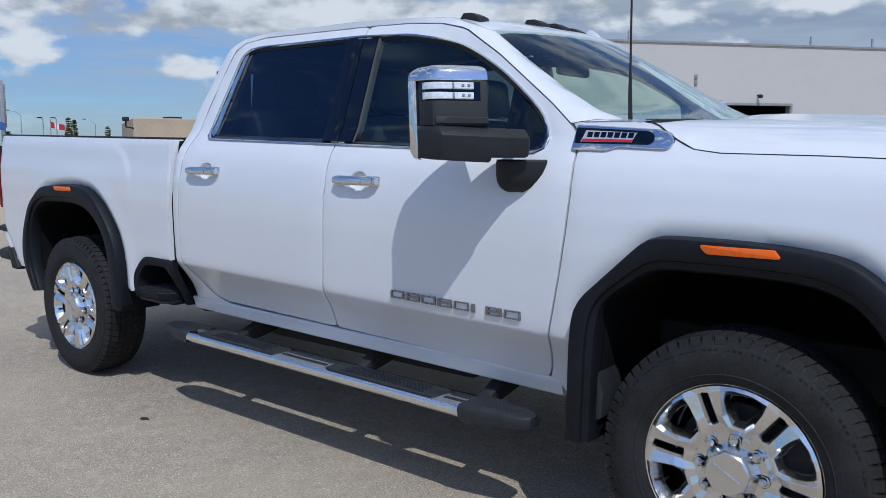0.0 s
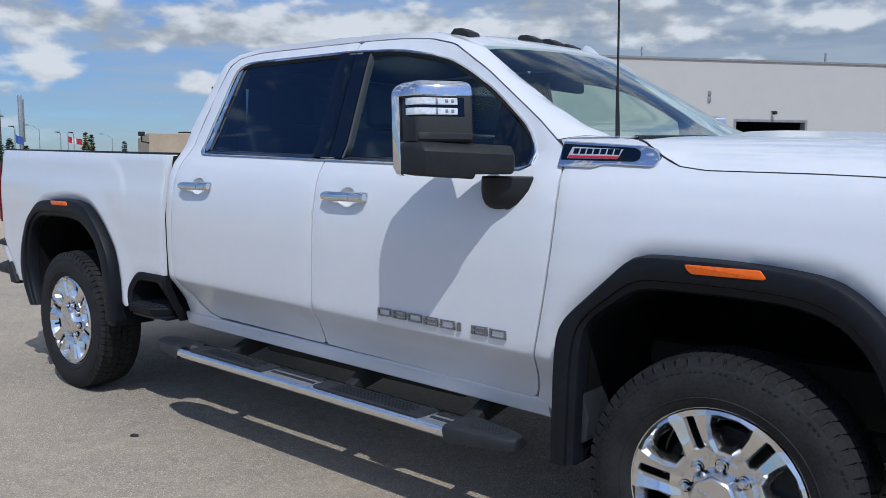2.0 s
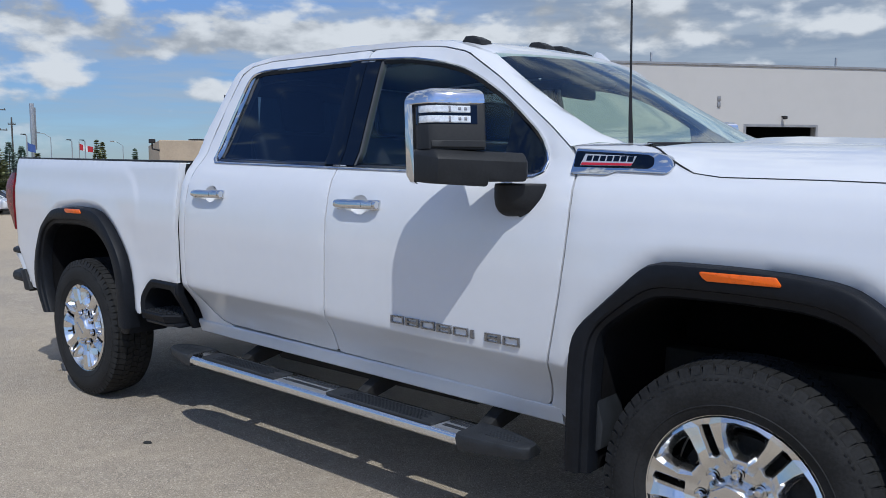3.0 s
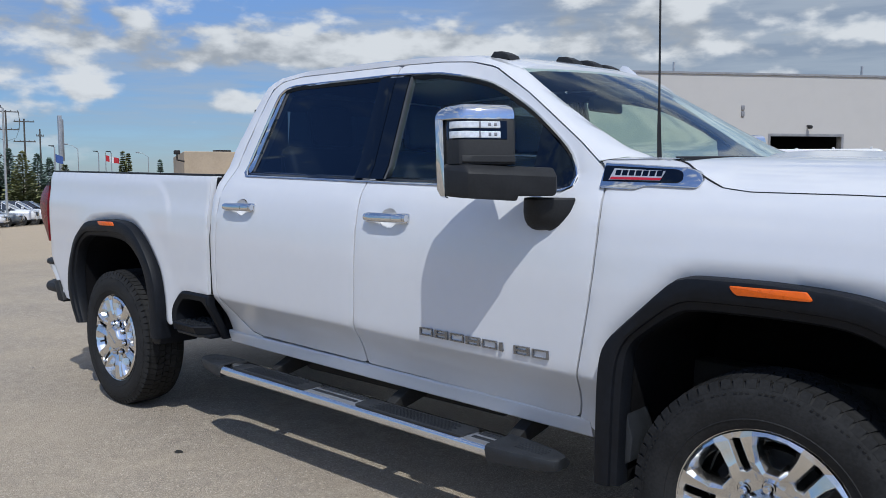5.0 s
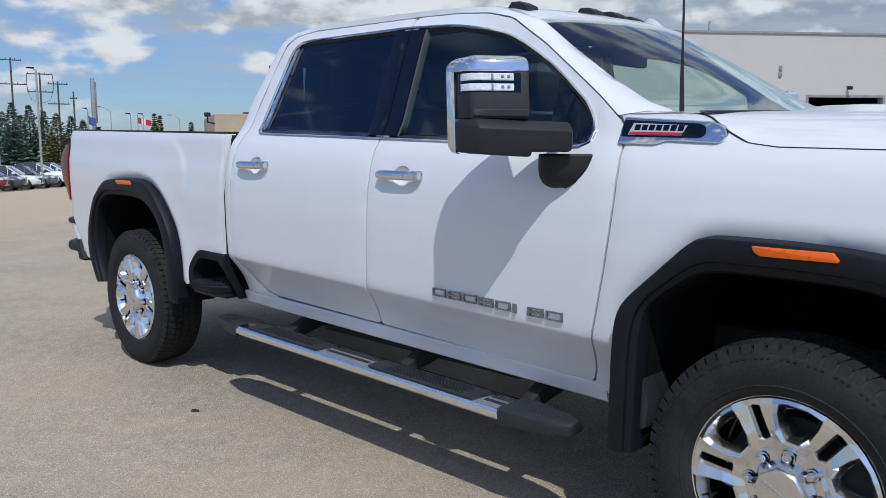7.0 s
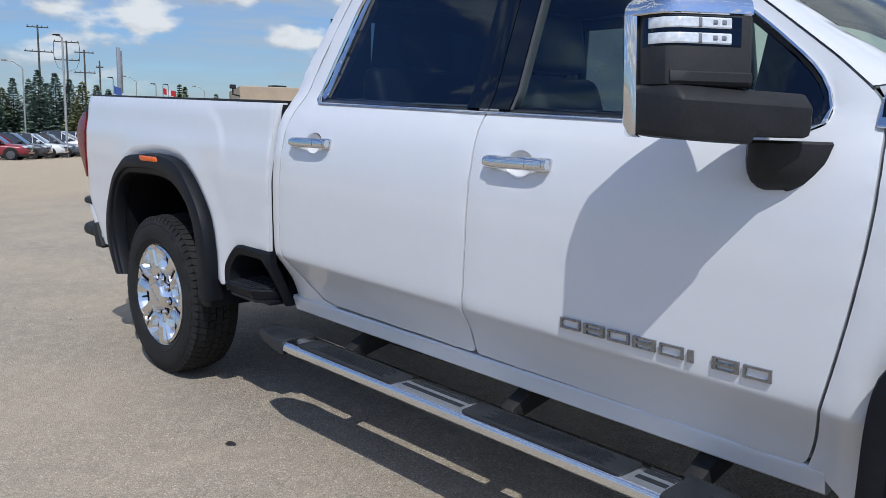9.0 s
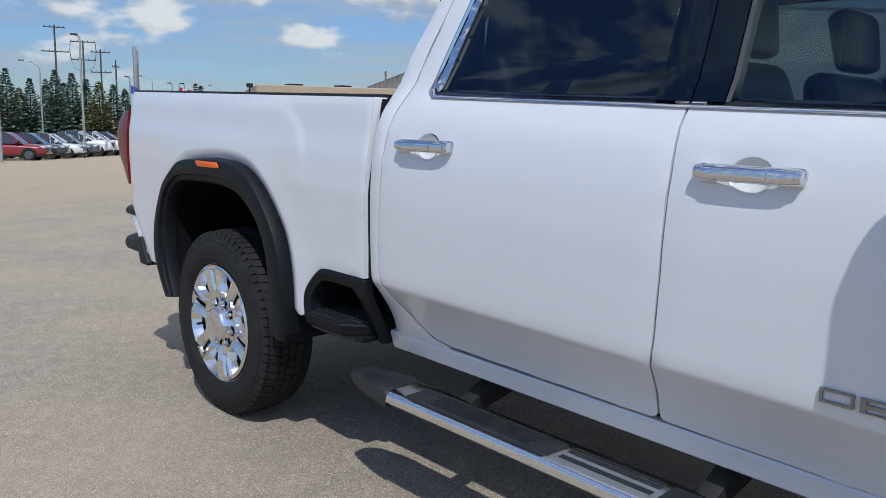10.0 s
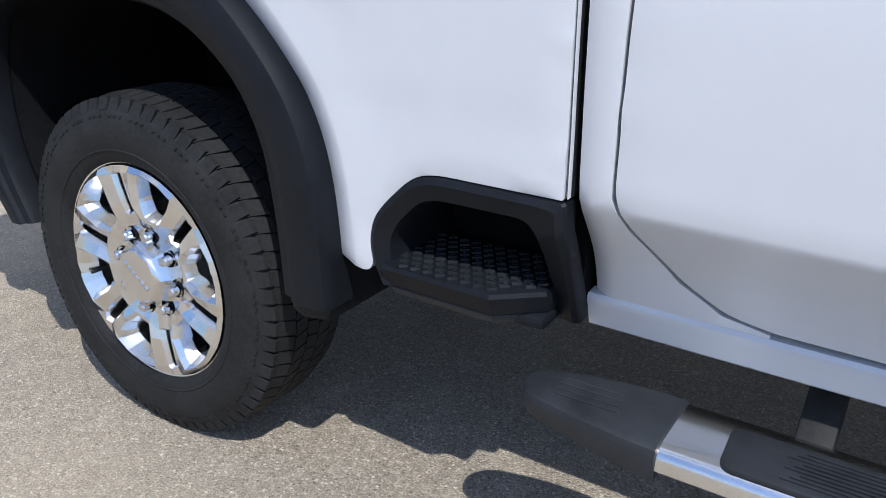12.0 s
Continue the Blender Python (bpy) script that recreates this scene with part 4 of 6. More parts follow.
# model name on the front door, as plain outlined bars
LETTER = material("badge_silver", (0.26, 0.265, 0.28), 0.28, 0.9, vary=0.1, scale=60)
letters = new("door_emblem")
letters.parent = front_door
tagged(letters, "silver emblem bars")
x = 2.656
for k in range(8):
    if k == 6:
        x += 0.040
    w = 0.016 if k == 5 else 0.070
    z0 = 0.786 - 0.012 * (x - 2.66) / 0.6
    h = 0.032
    outer = [(x, z0), (x + w, z0 - 0.0004), (x + w, z0 + h), (x, z0 + h)]
    gaps = []
    if k != 5:
        mid = z0 + (h * 0.5 if k % 2 else h * 0.75)
        gaps = [[(x + 0.0065, z0 + 0.0055), (x + w - 0.0065, z0 + 0.0055), (x + w - 0.0065, z0 + h - 0.0055), (x + 0.0065, z0 + h - 0.0055)]]
        if k in (1, 3, 6):
            gaps = [[(x + 0.012, z0 - 0.0 + 0.003), (x + w - 0.012, z0 + 0.003), (x + w - 0.012, z0 + h * 0.36), (x + 0.012, z0 + h * 0.36)], [(x + 0.012, z0 + h * 0.62), (x + w - 0.012, z0 + h * 0.62), (x + w - 0.012, z0 + h - 0.004), (x + 0.012, z0 + h - 0.004)]]
    panel("emblem_bar", outer, gaps, lambda a, c: flank(a, c) - 0.008, LETTER, letters, step=0.012, lip=0.009, edge=0.0)
    x += w + 0.012


# side mirror: built in its own axes (out to in, forward, up), which stand slanted to the door
U, N = Vector((0.557, 0.83, 0)), Vector((0.83, -0.557, 0))


ROOT = Vector((3.375, -0.042, 0))


def slant(bm, lean=0.0, root=ROOT):
    for vv in bm.verts:
        d, u, z = vv.co
        vv.co = root + Vector((0, 0, z)) + U * u + N * (d - lean * (z - 1.46))


LED_GREY = material("grey_lamp_cell", (0.22, 0.22, 0.23), 0.25, 0.3)


HEAD = [(-0.346, -0.166), (-0.334, -0.122), (-0.316, -0.092), (-0.290, -0.078), (-0.130, -0.068)]


def head_front(u):
    """How far forward the mirror head's face lies; it turns back at its outer end."""
    return float(np.interp(u, [p[0] for p in HEAD], [p[1] for p in HEAD]))


def stack(bm, levels):
    """A closed body from plan outlines (u, d) at rising heights."""
    v, f = loft([[(d, u, z) for u, d in outline] for z, outline in levels], True)
    n = len(levels[0][1])
    f += [tuple(range(n)), tuple(range(len(v) - 1, len(v) - 1 - n, -1))]
    vs = [bm.verts.new(p) for p in v]
    for face in f:
        bm.faces.new([vs[i] for i in face])


def pulled(outline, k):
    """An outline drawn in towards its middle by k metres."""
    return [tuple(p) for p in shrink(outline, k)]


def on_head(bm, u0, u1, z0, z1, lift, deep=0.012, count=9):
    """A strip that follows the face of the mirror head."""
    rows = []
    for u in np.linspace(u0, u1, count):
        d = head_front(u)
        rows.append([(d - deep, u, z0), (d + lift - 0.002, u, z0), (d + lift, u, z0 + 0.003), (d + lift, u, z1 - 0.003), (d + lift - 0.002, u, z1), (d - deep, u, z1)])
    v, f = loft(rows, True)
    f += [tuple(range(6)), tuple(range(len(v) - 1, len(v) - 7, -1))]
    vs = [bm.verts.new(p) for p in v]
    for face in f:
        bm.faces.new([vs[i] for i in face])


def mirror():
    rows = []
    for u, front, low, s in ((-0.356, -0.168, 1.368, 0.92), (-0.352, -0.150, 1.360, 0.98), (-0.345, -0.128, 1.357, 1.0), (-0.322, -0.078, 1.354, 1.0), (-0.305, -0.050, 1.352, 1.0), (-0.298, -0.043, 1.351, 1.0), (-0.288, -0.041, 1.350, 1.0), (-0.150, -0.048, 1.342, 1.0),
                             (-0.130, -0.049, 1.341, 1.0), (-0.124, -0.049, 1.344, 1.0), (-0.120, -0.049, 1.357, 1.0), (0.006, -0.055, 1.357, 1.0), (0.016, -0.057, 1.359, 0.98), (0.022, -0.064, 1.364, 0.90)):
        top = 1.466 - 0.012 * (u + 0.35) / 0.37
        lip = top - 0.026 + 0.010 * max(0.0, min(1.0, (u + 0.30) / -0.05))
        back, mid = -0.205, (low + top) / 2
        sec = [(back, low + 0.01), (back + 0.01, low), (front - 0.012, low), (front - 0.003, low + 0.004), (front, low + 0.014), (front, lip - 0.006), (front - 0.003, lip), (front - 0.028, top - 0.003), (front - 0.036, top), (back + 0.01, top), (back, top - 0.01)]
        row = []
        for d, z in sec:
            p = ROOT + U * u + N * d
            row.append((p.x, p.y, mid + (z - mid) * s))
        rows.append(row)
    v, f = loft(rows, True)
    f += [tuple(range(11)), tuple(range(len(v) - 1, len(v) - 12, -1))]
    body = part("side_mirror", v, f, BLACK, truck, "black towing mirror with chrome cap and clear lamps", angle=25)
    # housing, with a step along its foot
    outline = HEAD + [(-0.122, -0.076), (-0.120, -0.215), (-0.346, -0.215)]
    bm = bmesh.new()
    stack(bm, [(1.462, pulled(outline, 0.008)), (1.466, pulled(outline, 0.001)), (1.612, outline), (1.620, pulled(outline, 0.004))])
    slant(bm, 0.12)
    bpart("mirror_housing", bm, BLACK, body, "black mirror housing", angle=28)
    bm = bmesh.new()
    on_head(bm, -0.308, -0.128, 1.470, 1.494, 0.005)
    slant(bm, 0.12)
    bpart("housing_ridge", bm, BLACK, body, angle=30)
    # chrome: a cap over the top that runs down the outer end
    crown = [(-0.126, -0.066), (-0.290, -0.073), (-0.320, -0.088), (-0.340, -0.116), (-0.352, -0.150), (-0.368, -0.164), (-0.375, -0.174), (-0.370, -0.190), (-0.350, -0.226), (-0.334, -0.236), (-0.126, -0.225)]
    edge = [(-0.344, -0.170), (-0.347, -0.160), (-0.353, -0.157), (-0.366, -0.163), (-0.375, -0.174), (-0.370, -0.190), (-0.350, -0.226), (-0.334, -0.236)]
    bm = bmesh.new()
    stack(bm, [(z, [(u + out * max(0.0, min(1.0, (-0.30 - u) / 0.05)), d) for u, d in pulled(crown, k)]) for z, k, out in ((1.615, 0.003, 0.0), (1.618, 0.0, 0.0), (1.632, 0.0, 0.002), (1.644, 0.001, 0.009), (1.655, 0.005, 0.019), (1.662, 0.013, 0.026), (1.666, 0.026, 0.030))])
    stack(bm, [(1.350, [(u + 0.026 if u < -0.355 else u + 0.008, d) for u, d in edge]), (1.356, [(u + 0.012 if u < -0.355 else u, d) for u, d in edge]), (1.378, edge), (1.617, edge)])
    slant(bm, 0.12)
    bpart("mirror_cap", bm, CHROME, body, "chrome mirror cap", angle=40)
    bm = bmesh.new()
    on_head(bm, -0.342, -0.152, 1.546, 1.612, 0.0010, count=30)
    slant(bm, 0.12)
    bpart("lamp_recess", bm, GLOSS_BLACK, body)
    for z0 in (1.552, 1.585):
        bm = bmesh.new()
        on_head(bm, -0.337, -0.176, z0, z0 + 0.023, 0.0045, count=26)
        slant(bm, 0.12)
        lamp = bpart("mirror_lamp", bm, CLEAR, body, "clear lamp strip", angle=30)
        for u in (-0.213, -0.193):
            bm = bmesh.new()
            on_head(bm, u - 0.0045, u + 0.0045, z0 + 0.007, z0 + 0.018, 0.0065, count=3)
            slant(bm, 0.12)
            bpart("mirror_led", bm, LED_GREY, lamp)
        bm = bmesh.new()
        on_head(bm, -0.250, -0.243, z0 + 0.001, z0 + 0.022, 0.0062, count=2)
        slant(bm, 0.12)
        bpart("lamp_divider", bm, LED_GREY, lamp)
    bm = bmesh.new()
    levels = []
    for z, left, right, soft in ((1.234, -0.022, 0.030, 0.045), (1.240, -0.040, 0.046, 0.035), (1.252, -0.056, 0.053, 0.020), (1.272, -0.067, 0.061, 0.008), (1.300, -0.072, 0.073, 0.0), (1.344, -0.071, 0.091, 0.0), (1.350, -0.068, 0.090, 0.004)):
        plan = [(right, -0.058 - soft), (0.01, -0.060 - soft), (left + 0.040, -0.072 - soft), (left + 0.016, -0.092 - soft), (left + 0.003, -0.120 - soft * 0.5), (left + 0.002, -0.145), (left + 0.062, -0.255), (right, -0.255)]
        levels.append((z, plan))
    stack(bm, levels)
    slant(bm, 0.0, Vector((3.354, -0.012, 0)))
    bpart("mirror_foot", bm, BLACK, body, "black mirror foot on the door", angle=25)
    bm = bmesh.new()
    add_box(bm, (-0.242, -0.325, 1.38), (-0.237, -0.135, 1.63), 0.002)
    slant(bm, 0.12)
    bpart("mirror_glass", bm, CHROME, body, "mirror glass")
    return body


mirror()
truck_right = [o for o in truck.children]

# aerial on the cowl
bm = bmesh.new()
add_tube(bm, [(3.585, 0.262, 1.478), (3.580, 0.264, 1.58), (3.578, 0.265, 1.66)], [0.0085, 0.007, 0.005], 8)
add_tube(bm, [(3.578, 0.265, 1.66), (3.566, 0.270, 2.45)], [0.0042, 0.0030], 6)
bpart("aerial", bm, BLACK, truck, "black whip aerial")

# roof marker lamps
for y, x, z in ((0.445, 2.780, 1.929), (0.87, 2.818, 1.951), (1.04, 2.825, 1.953), (1.21, 2.818, 1.951), (1.635, 2.780, 1.929)):
    bm = bmesh.new()
    add_prism(bm, [(x - 0.065, 0.004), (x + 0.050, -0.012), (x + 0.038, 0.012), (x + 0.0, 0.030), (x - 0.040, 0.032)], "y", y - 0.040, y + 0.040, 0.008, 2)
    for vv in bm.verts:
        vv.co.z += z - 0.006
    bpart("roof_marker_lamp", bm, BLACK, truck, "black clearance lamp on the roof")

# roof fin
rows = []
for x, h, w in ((2.700, 0.004, 0.006), (2.708, 0.074, 0.008), (2.724, 0.086, 0.010), (2.748, 0.078, 0.014), (2.792, 0.042, 0.015), (2.830, 0.002, 0.008)):
    rows.append([(x, 1.52 + k * w, 1.930 + up * h) for k, up in ((-1.5, -0.2), (-1.0, 0.4), (-0.35, 1.0), (0.35, 1.0), (1.0, 0.4), (1.5, -0.2))])
v, f = loft(rows, True)
f += [tuple(range(6)), tuple(range(len(v) - 1, len(v) - 7, -1))]
part("roof_fin", v, f, WHITE, truck, "white fin aerial on the roof")

# mirrored flank, far side
for ob in truck_right:
    if ob.name.split(".")[0] in ("roof", "windshield", "hood", "cowl", "wiper"):
        continue
    copy_thing(ob, Matrix.Translation((0, 2 * MID, 0)) @ Matrix.Diagonal((1, -1, 1, 1)))

# bed: rails, floor, walls, tailgate
for y in (0.135, 2 * MID - 0.135):
    bm = bmesh.new()
    add_prism(bm, [(1.060, 1.436), (-1.02, 1.478), (-1.02, 1.490), (1.060, 1.449)], "y", y - 0.028, y + 0.055, 0.003)
    bpart("bed_rail_cap", bm, BLACK, truck, "black plastic bed rail cap")
for name, mat, lo, hi, label in (("bed_floor", UNDER, (-1.05, 0.18, 1.100), (1.015, 1.90, 1.125), "dark bed liner"), ("bed_front_wall", WHITE, (1.02, 0.115, 0.80), (1.050, 1.965, 1.432), "white front wall of the bed"),
                                 ("bed_liner_side", UNDER, (-1.05, 0.20, 1.13), (1.015, 0.23, 1.44), ""), ("bed_liner_side", UNDER, (-1.05, 1.85, 1.13), (1.015, 1.88, 1.44), "")):
    bm = bmesh.new()
    add_box(bm, lo, hi, 0.006)
    bpart(name, bm, mat, truck, label)
bm = bmesh.new()
add_box(bm, (-1.11, 0.20, 0.90), (-1.05, 1.88, 1.47), 0.015)
bpart("tailgate", bm, WHITE, truck, "white tailgate")
for s in (1, -1):
    rows = []
    for z in np.linspace(0.990, 1.412, 15):
        t = (z - 0.990) / 0.422
        xr = float(np.interp(t, [0, 0.12, 0.35, 0.60, 0.80, 0.92, 1.0], [-1.075, -1.140, -1.205, -1.238, -1.222, -1.165, -1.085]))
        xf = -1.022 + 0.006 * abs(2 * t - 1)
        yf = at_flank(-1.010, min(z, 1.38)) + 0.001
        q = [(xf + 0.01, yf + 0.03), (xf + 0.004, yf + 0.002), (xf - 0.006, yf - 0.008), (xf * 0.6 + xr * 0.4, yf - 0.004), (xr + 0.03, yf + 0.012), (xr + 0.006, yf + 0.040), (xr, yf + 0.09), (xr + 0.06, yf + 0.16)]
        rows.append([(x, y if s > 0 else 2 * MID - y, z) for x, y in q])
    v, f = loft(rows[:14])
    lamp = part("tail_lamp", v, f, RED, truck, "red tail lamp with a black tip")
    v, f = loft(rows[13:])
    f.append(tuple(range(8, 16)))
    part("lamp_tip", v, f, BLACK, lamp)

# rear bumper
BUMPER_CHROME = material("bumper_chrome", (0.88, 0.88, 0.89), 0.28, 1.0, vary=0.03, scale=8)
rows = []
for y in np.linspace(0.0, 1.0, 13):
    yy = 0.19 + y * (MID - 0.19)
    back = -1.27 + 0.16 * (1 - min(1, y / 0.30)) ** 2.2
    rows.append([(back + 0.16, yy, 0.63), (back + 0.02, yy, 0.64), (back, yy, 0.68), (back + 0.01, yy, 0.80), (back + 0.05, yy, 0.835), (back + 0.2, yy, 0.84)])
v, f = loft(mirror_rows(rows))
bumper = part("rear_bumper", v, f, BUMPER_CHROME, truck, "chrome rear bumper with black step pads")
for s in (1, -1):
    rows = []
    for z, x0, x1 in ((0.824, -1.090, -0.938), (0.800, -1.060, -0.918), (0.780, -1.018, -0.903), (0.745, -0.968, -0.876), (0.711, -0.934, -0.852), (0.650, -0.914, -0.812), (0.592, -0.890, -0.790)):
        yy = 0.040 + 0.10 * (z - 0.59)
        w = x1 - x0
        row = [(x0 - 0.03, yy + 0.14), (x0 - 0.006, yy + 0.04), (x0, yy + 0.014), (x0 + 0.2 * w, yy), (x0 + 0.6 * w, yy - 0.003), (x1, yy + 0.006), (x1 + 0.01, yy + 0.05)]
        rows.append([(x, y if s > 0 else 2 * MID - y, z) for x, y in row])
    v, f = loft(rows)
    part("bumper_corner", v, f, WHITE, bumper, "bright white bumper corner")
    bm = bmesh.new()
    add_prism(bm, rounded([(-1.27, 0.30), (-1.20, 0.12), (-1.10, 0.058), (-0.944, 0.050), (-0.944, 0.30)], 0.03, 4), "z", 0.820, 0.858, 0.014)
    if s < 0:
        for vv in bm.verts:
            vv.co.y = 2 * MID - vv.co.y
    bpart("bumper_pad", bm, BLACK, bumper, "black step pad")
    bm = bmesh.new()
    add_prism(bm, rounded([(-1.33, 0.36), (-1.26, 0.15), (-1.16, 0.068), (-0.98, 0.058), (-0.90, 0.070), (-0.90, 0.30)], 0.04, 4), "z", 0.616, 0.690, 0.028)
    if s < 0:
        for vv in bm.verts:
            vv.co.y = 2 * MID - vv.co.y
    bpart("bumper_step", bm, BLACK, bumper, "black corner step")
    bm = bmesh.new()
    add_prism(bm, [(-0.925, 0.711), (-0.852, 0.724), (-0.818, 0.655), (-0.774, 0.590), (-0.786, 0.576), (-0.868, 0.578)], "y", 0.034, 0.10, 0.006)
    if s < 0:
        for vv in bm.verts:
            vv.co.y = 2 * MID - vv.co.y
    bpart("bumper_end", bm, BLACK, bumper, "black bumper end trim")

# front end
bm = bmesh.new()
add_prism(bm, rounded([(4.62, 0.09), (5.10, 0.30), (5.22, 0.70), (5.22, 1.38), (5.10, 1.78), (4.62, 1.99)], 0.08, 3), "z", 0.48, 0.80, 0.03)
bpart("front_bumper", bm, CHROME, truck, "chrome front bumper")
bm = bmesh.new()
add_box(bm, (4.96, 0.45, 0.80), (5.08, 1.63, 1.25), 0.02)
bpart("grille", bm, CHROME_WORN, truck, "chrome grille")
for y in (0.36, 1.72):
    bm = bmesh.new()
    add_box(bm, (4.93, y - 0.10, 0.86), (5.05, y + 0.10, 1.22), 0.02)
    bpart("headlamp", bm, CLEAR, truck, "clear headlamp")

# cab shell, interior
bm = bmesh.new()
add_box(bm, (1.10, 0.22, 0.56), (3.50, 1.86, 0.62))
add_box(bm, (3.50, 0.24, 0.60), (3.56, 1.84, 1.45))
add_box(bm, (1.10, 0.22, 0.60), (1.14, 1.86, 1.42))
add_box(bm, (1.16, 0.30, 1.42), (1.19, 0.50, 1.80))
add_box(bm, (1.16, 1.58, 1.42), (1.19, 1.78, 1.80))
add_box(bm, (1.20, 0.40, 1.80), (1.24, 1.68, 1.92))
bpart("cab_shell", bm, UNDER, truck, "dark cab shell")
rows = [[(1.30, 0.44, 1.905), (1.30, 1.64, 1.905)], [(2.0, 0.42, 1.94), (2.0, 1.66, 1.94)], [(2.82, 0.44, 1.90), (2.82, 1.64, 1.90)]]
v, f = loft(rows)
part("headliner", v, f, CABIN, truck, "dark headliner")
bm = bmesh.new()
add_prism(bm, [(1.165, 1.43), (1.185, 1.43), (1.235, 1.80), (1.215, 1.80)], "y", 0.50, 1.58)
back_glass = bpart("rear_window", bm, GLASS_DARK, truck, "dark rear window")
back_glass.visible_shadow = False
bm = bmesh.new()
add_prism(bm, rounded([(3.10, 1.10), (3.12, 1.36), (3.20, 1.43), (3.52, 1.47), (3.52, 1.05)], 0.03, 3), "y", 0.26, 1.82, 0.02)
bpart("dashboard", bm, CABIN, truck, "dark dashboard")


def seat(x, y, w, drop):
    s = new("seat")
    s.parent = truck
    tagged(s, "dark leather seat with headrest")
    s.location.z = drop
    bm = bmesh.new()
    add_box(bm, (x - 0.02, y - w / 2, 0.88), (x + 0.50, y + w / 2, 1.03), 0.05, 3)
    bpart("cushion", bm, SEAT, s)
    bm = bmesh.new()
    add_prism(bm, rounded([(x - 0.06, 0.98), (x + 0.10, 0.98), (x + 0.03, 1.35), (x - 0.06, 1.60), (x - 0.16, 1.59), (x - 0.15, 1.35)], 0.05, 3), "y", y - w / 2, y + w / 2, 0.05, 3)
    bpart("backrest", bm, SEAT, s)
    bm = bmesh.new()
    add_prism(bm, rounded([(x - 0.10, 1.60), (x - 0.02, 1.61), (x - 0.045, 1.80), (x - 0.09, 1.83), (x - 0.15, 1.80)], 0.03, 3), "y", y - 0.135, y + 0.135, 0.035, 3)
    bpart("headrest", bm, SEAT, s)


for y in (0.62, 1.46):
    seat(2.215, y, 0.54, -0.04)
    seat(1.50, y, 0.62, 0.0)
bm = bmesh.new()
add_prism(bm, rounded([(-0.135, 1.730), (0.135, 1.730), (0.125, 1.800), (-0.125, 1.800)], 0.025, 4), "x", 2.890, 2.925, 0.008)
for vv in bm.verts:
    vv.co.y += MID
bpart("rear_view_mirror", bm, CABIN, truck, "dark rear-view mirror")
bm = bmesh.new()
add_prism(bm, rounded([(2.925, 1.86), (3.06, 1.80), (3.05, 1.775), (2.90, 1.79)], 0.012, 3), "y", MID - 0.10, MID + 0.10, 0.01)
bpart("sensor_pod", bm, CABIN, truck, "dark sensor pod behind the windshield")
v, f = lathe([(0.175, -0.014), (0.192, 0.0), (0.175, 0.014), (0.158, 0.0), (0.175, -0.014)], 32)
wheel_ob = part("steering_wheel", v, f, CABIN, truck, "dark steering wheel")
wheel_ob.matrix_basis = pose(3.02, 1.46, 1.36, 0, 0, 90) @ pose(0, 0, 0, -25, 0, 0)

# chassis
for y in (0.60, 1.48):
    bm = bmesh.new()
    add_box(bm, (-1.1, y - 0.05, 0.55), (4.9, y + 0.05, 0.74), 0.01)
    bpart("frame_rail", bm, UNDER, truck, "black frame rail")
for x, r in ((REAR, 0.075), (FRONT, 0.06)):
    bm = bmesh.new()
    add_tube(bm, [(x, 0.25, 0.43), (x, 1.83, 0.43)], r, 12)
    add_tube(bm, [(x - 0.2, MID, 0.43), (x, MID, 0.43), (x + 0.2, MID, 0.43)], [0.10, 0.20, 0.10], 14)
    bpart("axle", bm, UNDER, truck, "black axle")
bm = bmesh.new()
add_tube(bm, [(3.0, 1.2, 0.45), (1.0, 1.25, 0.45), (0.5, 1.30, 0.62), (-0.6, 1.30, 0.62), (-1.1, 1.50, 0.55)], 0.045, 8)
bpart("exhaust_pipe", bm, UNDER, truck, "dark exhaust pipe")
# unseen tank, gearbox and floor boxes, sized to block light under the cab
bm = bmesh.new()
add_box(bm, (1.15, 0.62, 0.30), (2.65, 1.00, 0.60), 0.04)
bpart("fuel_tank", bm, UNDER, truck, "unseen black fuel tank, hung low to shade the ground")
bm = bmesh.new()
add_box(bm, (2.72, 0.72, 0.29), (3.50, 1.30, 0.66), 0.06)
bpart("gearbox", bm, UNDER, truck, "unseen dark gearbox, hung low to shade the ground")
bm = bmesh.new()
add_box(bm, (1.14, 0.36, 0.52), (3.45, 0.54, 0.58), 0.01)
bpart("floor_sill", bm, UNDER, truck)
HITCH = material("rusty_bracket", (0.05, 0.03, 0.02), 0.8, vary=0.4, scale=20)
bm = bmesh.new()
add_box(bm, (0.80, 0.52, 0.46), (0.90, 0.60, 0.56), 0.02)
bpart("spring_hanger", bm, HITCH, truck, "rusty spring hanger")
bm = bmesh.new()
add_prism(bm, [(0.490, 0.470), (0.490, 0.64), (0.596, 0.64), (0.599, 0.50), (0.588, 0.465), (0.52, 0.455)], "y", 0.014, 0.26, 0.012)
bpart("mud_flap", bm, FLARE, truck, "black mud flap behind the flare")
bm = bmesh.new()
add_prism(bm, [(3.572, 0.452), (3.612, 0.480), (3.618, 0.560), (3.596, 0.64), (3.584, 0.64)], "y", 0.050, 0.20, 0.006)
bpart("mud_flap", bm, PAD, truck, "grey rubber mud flap")


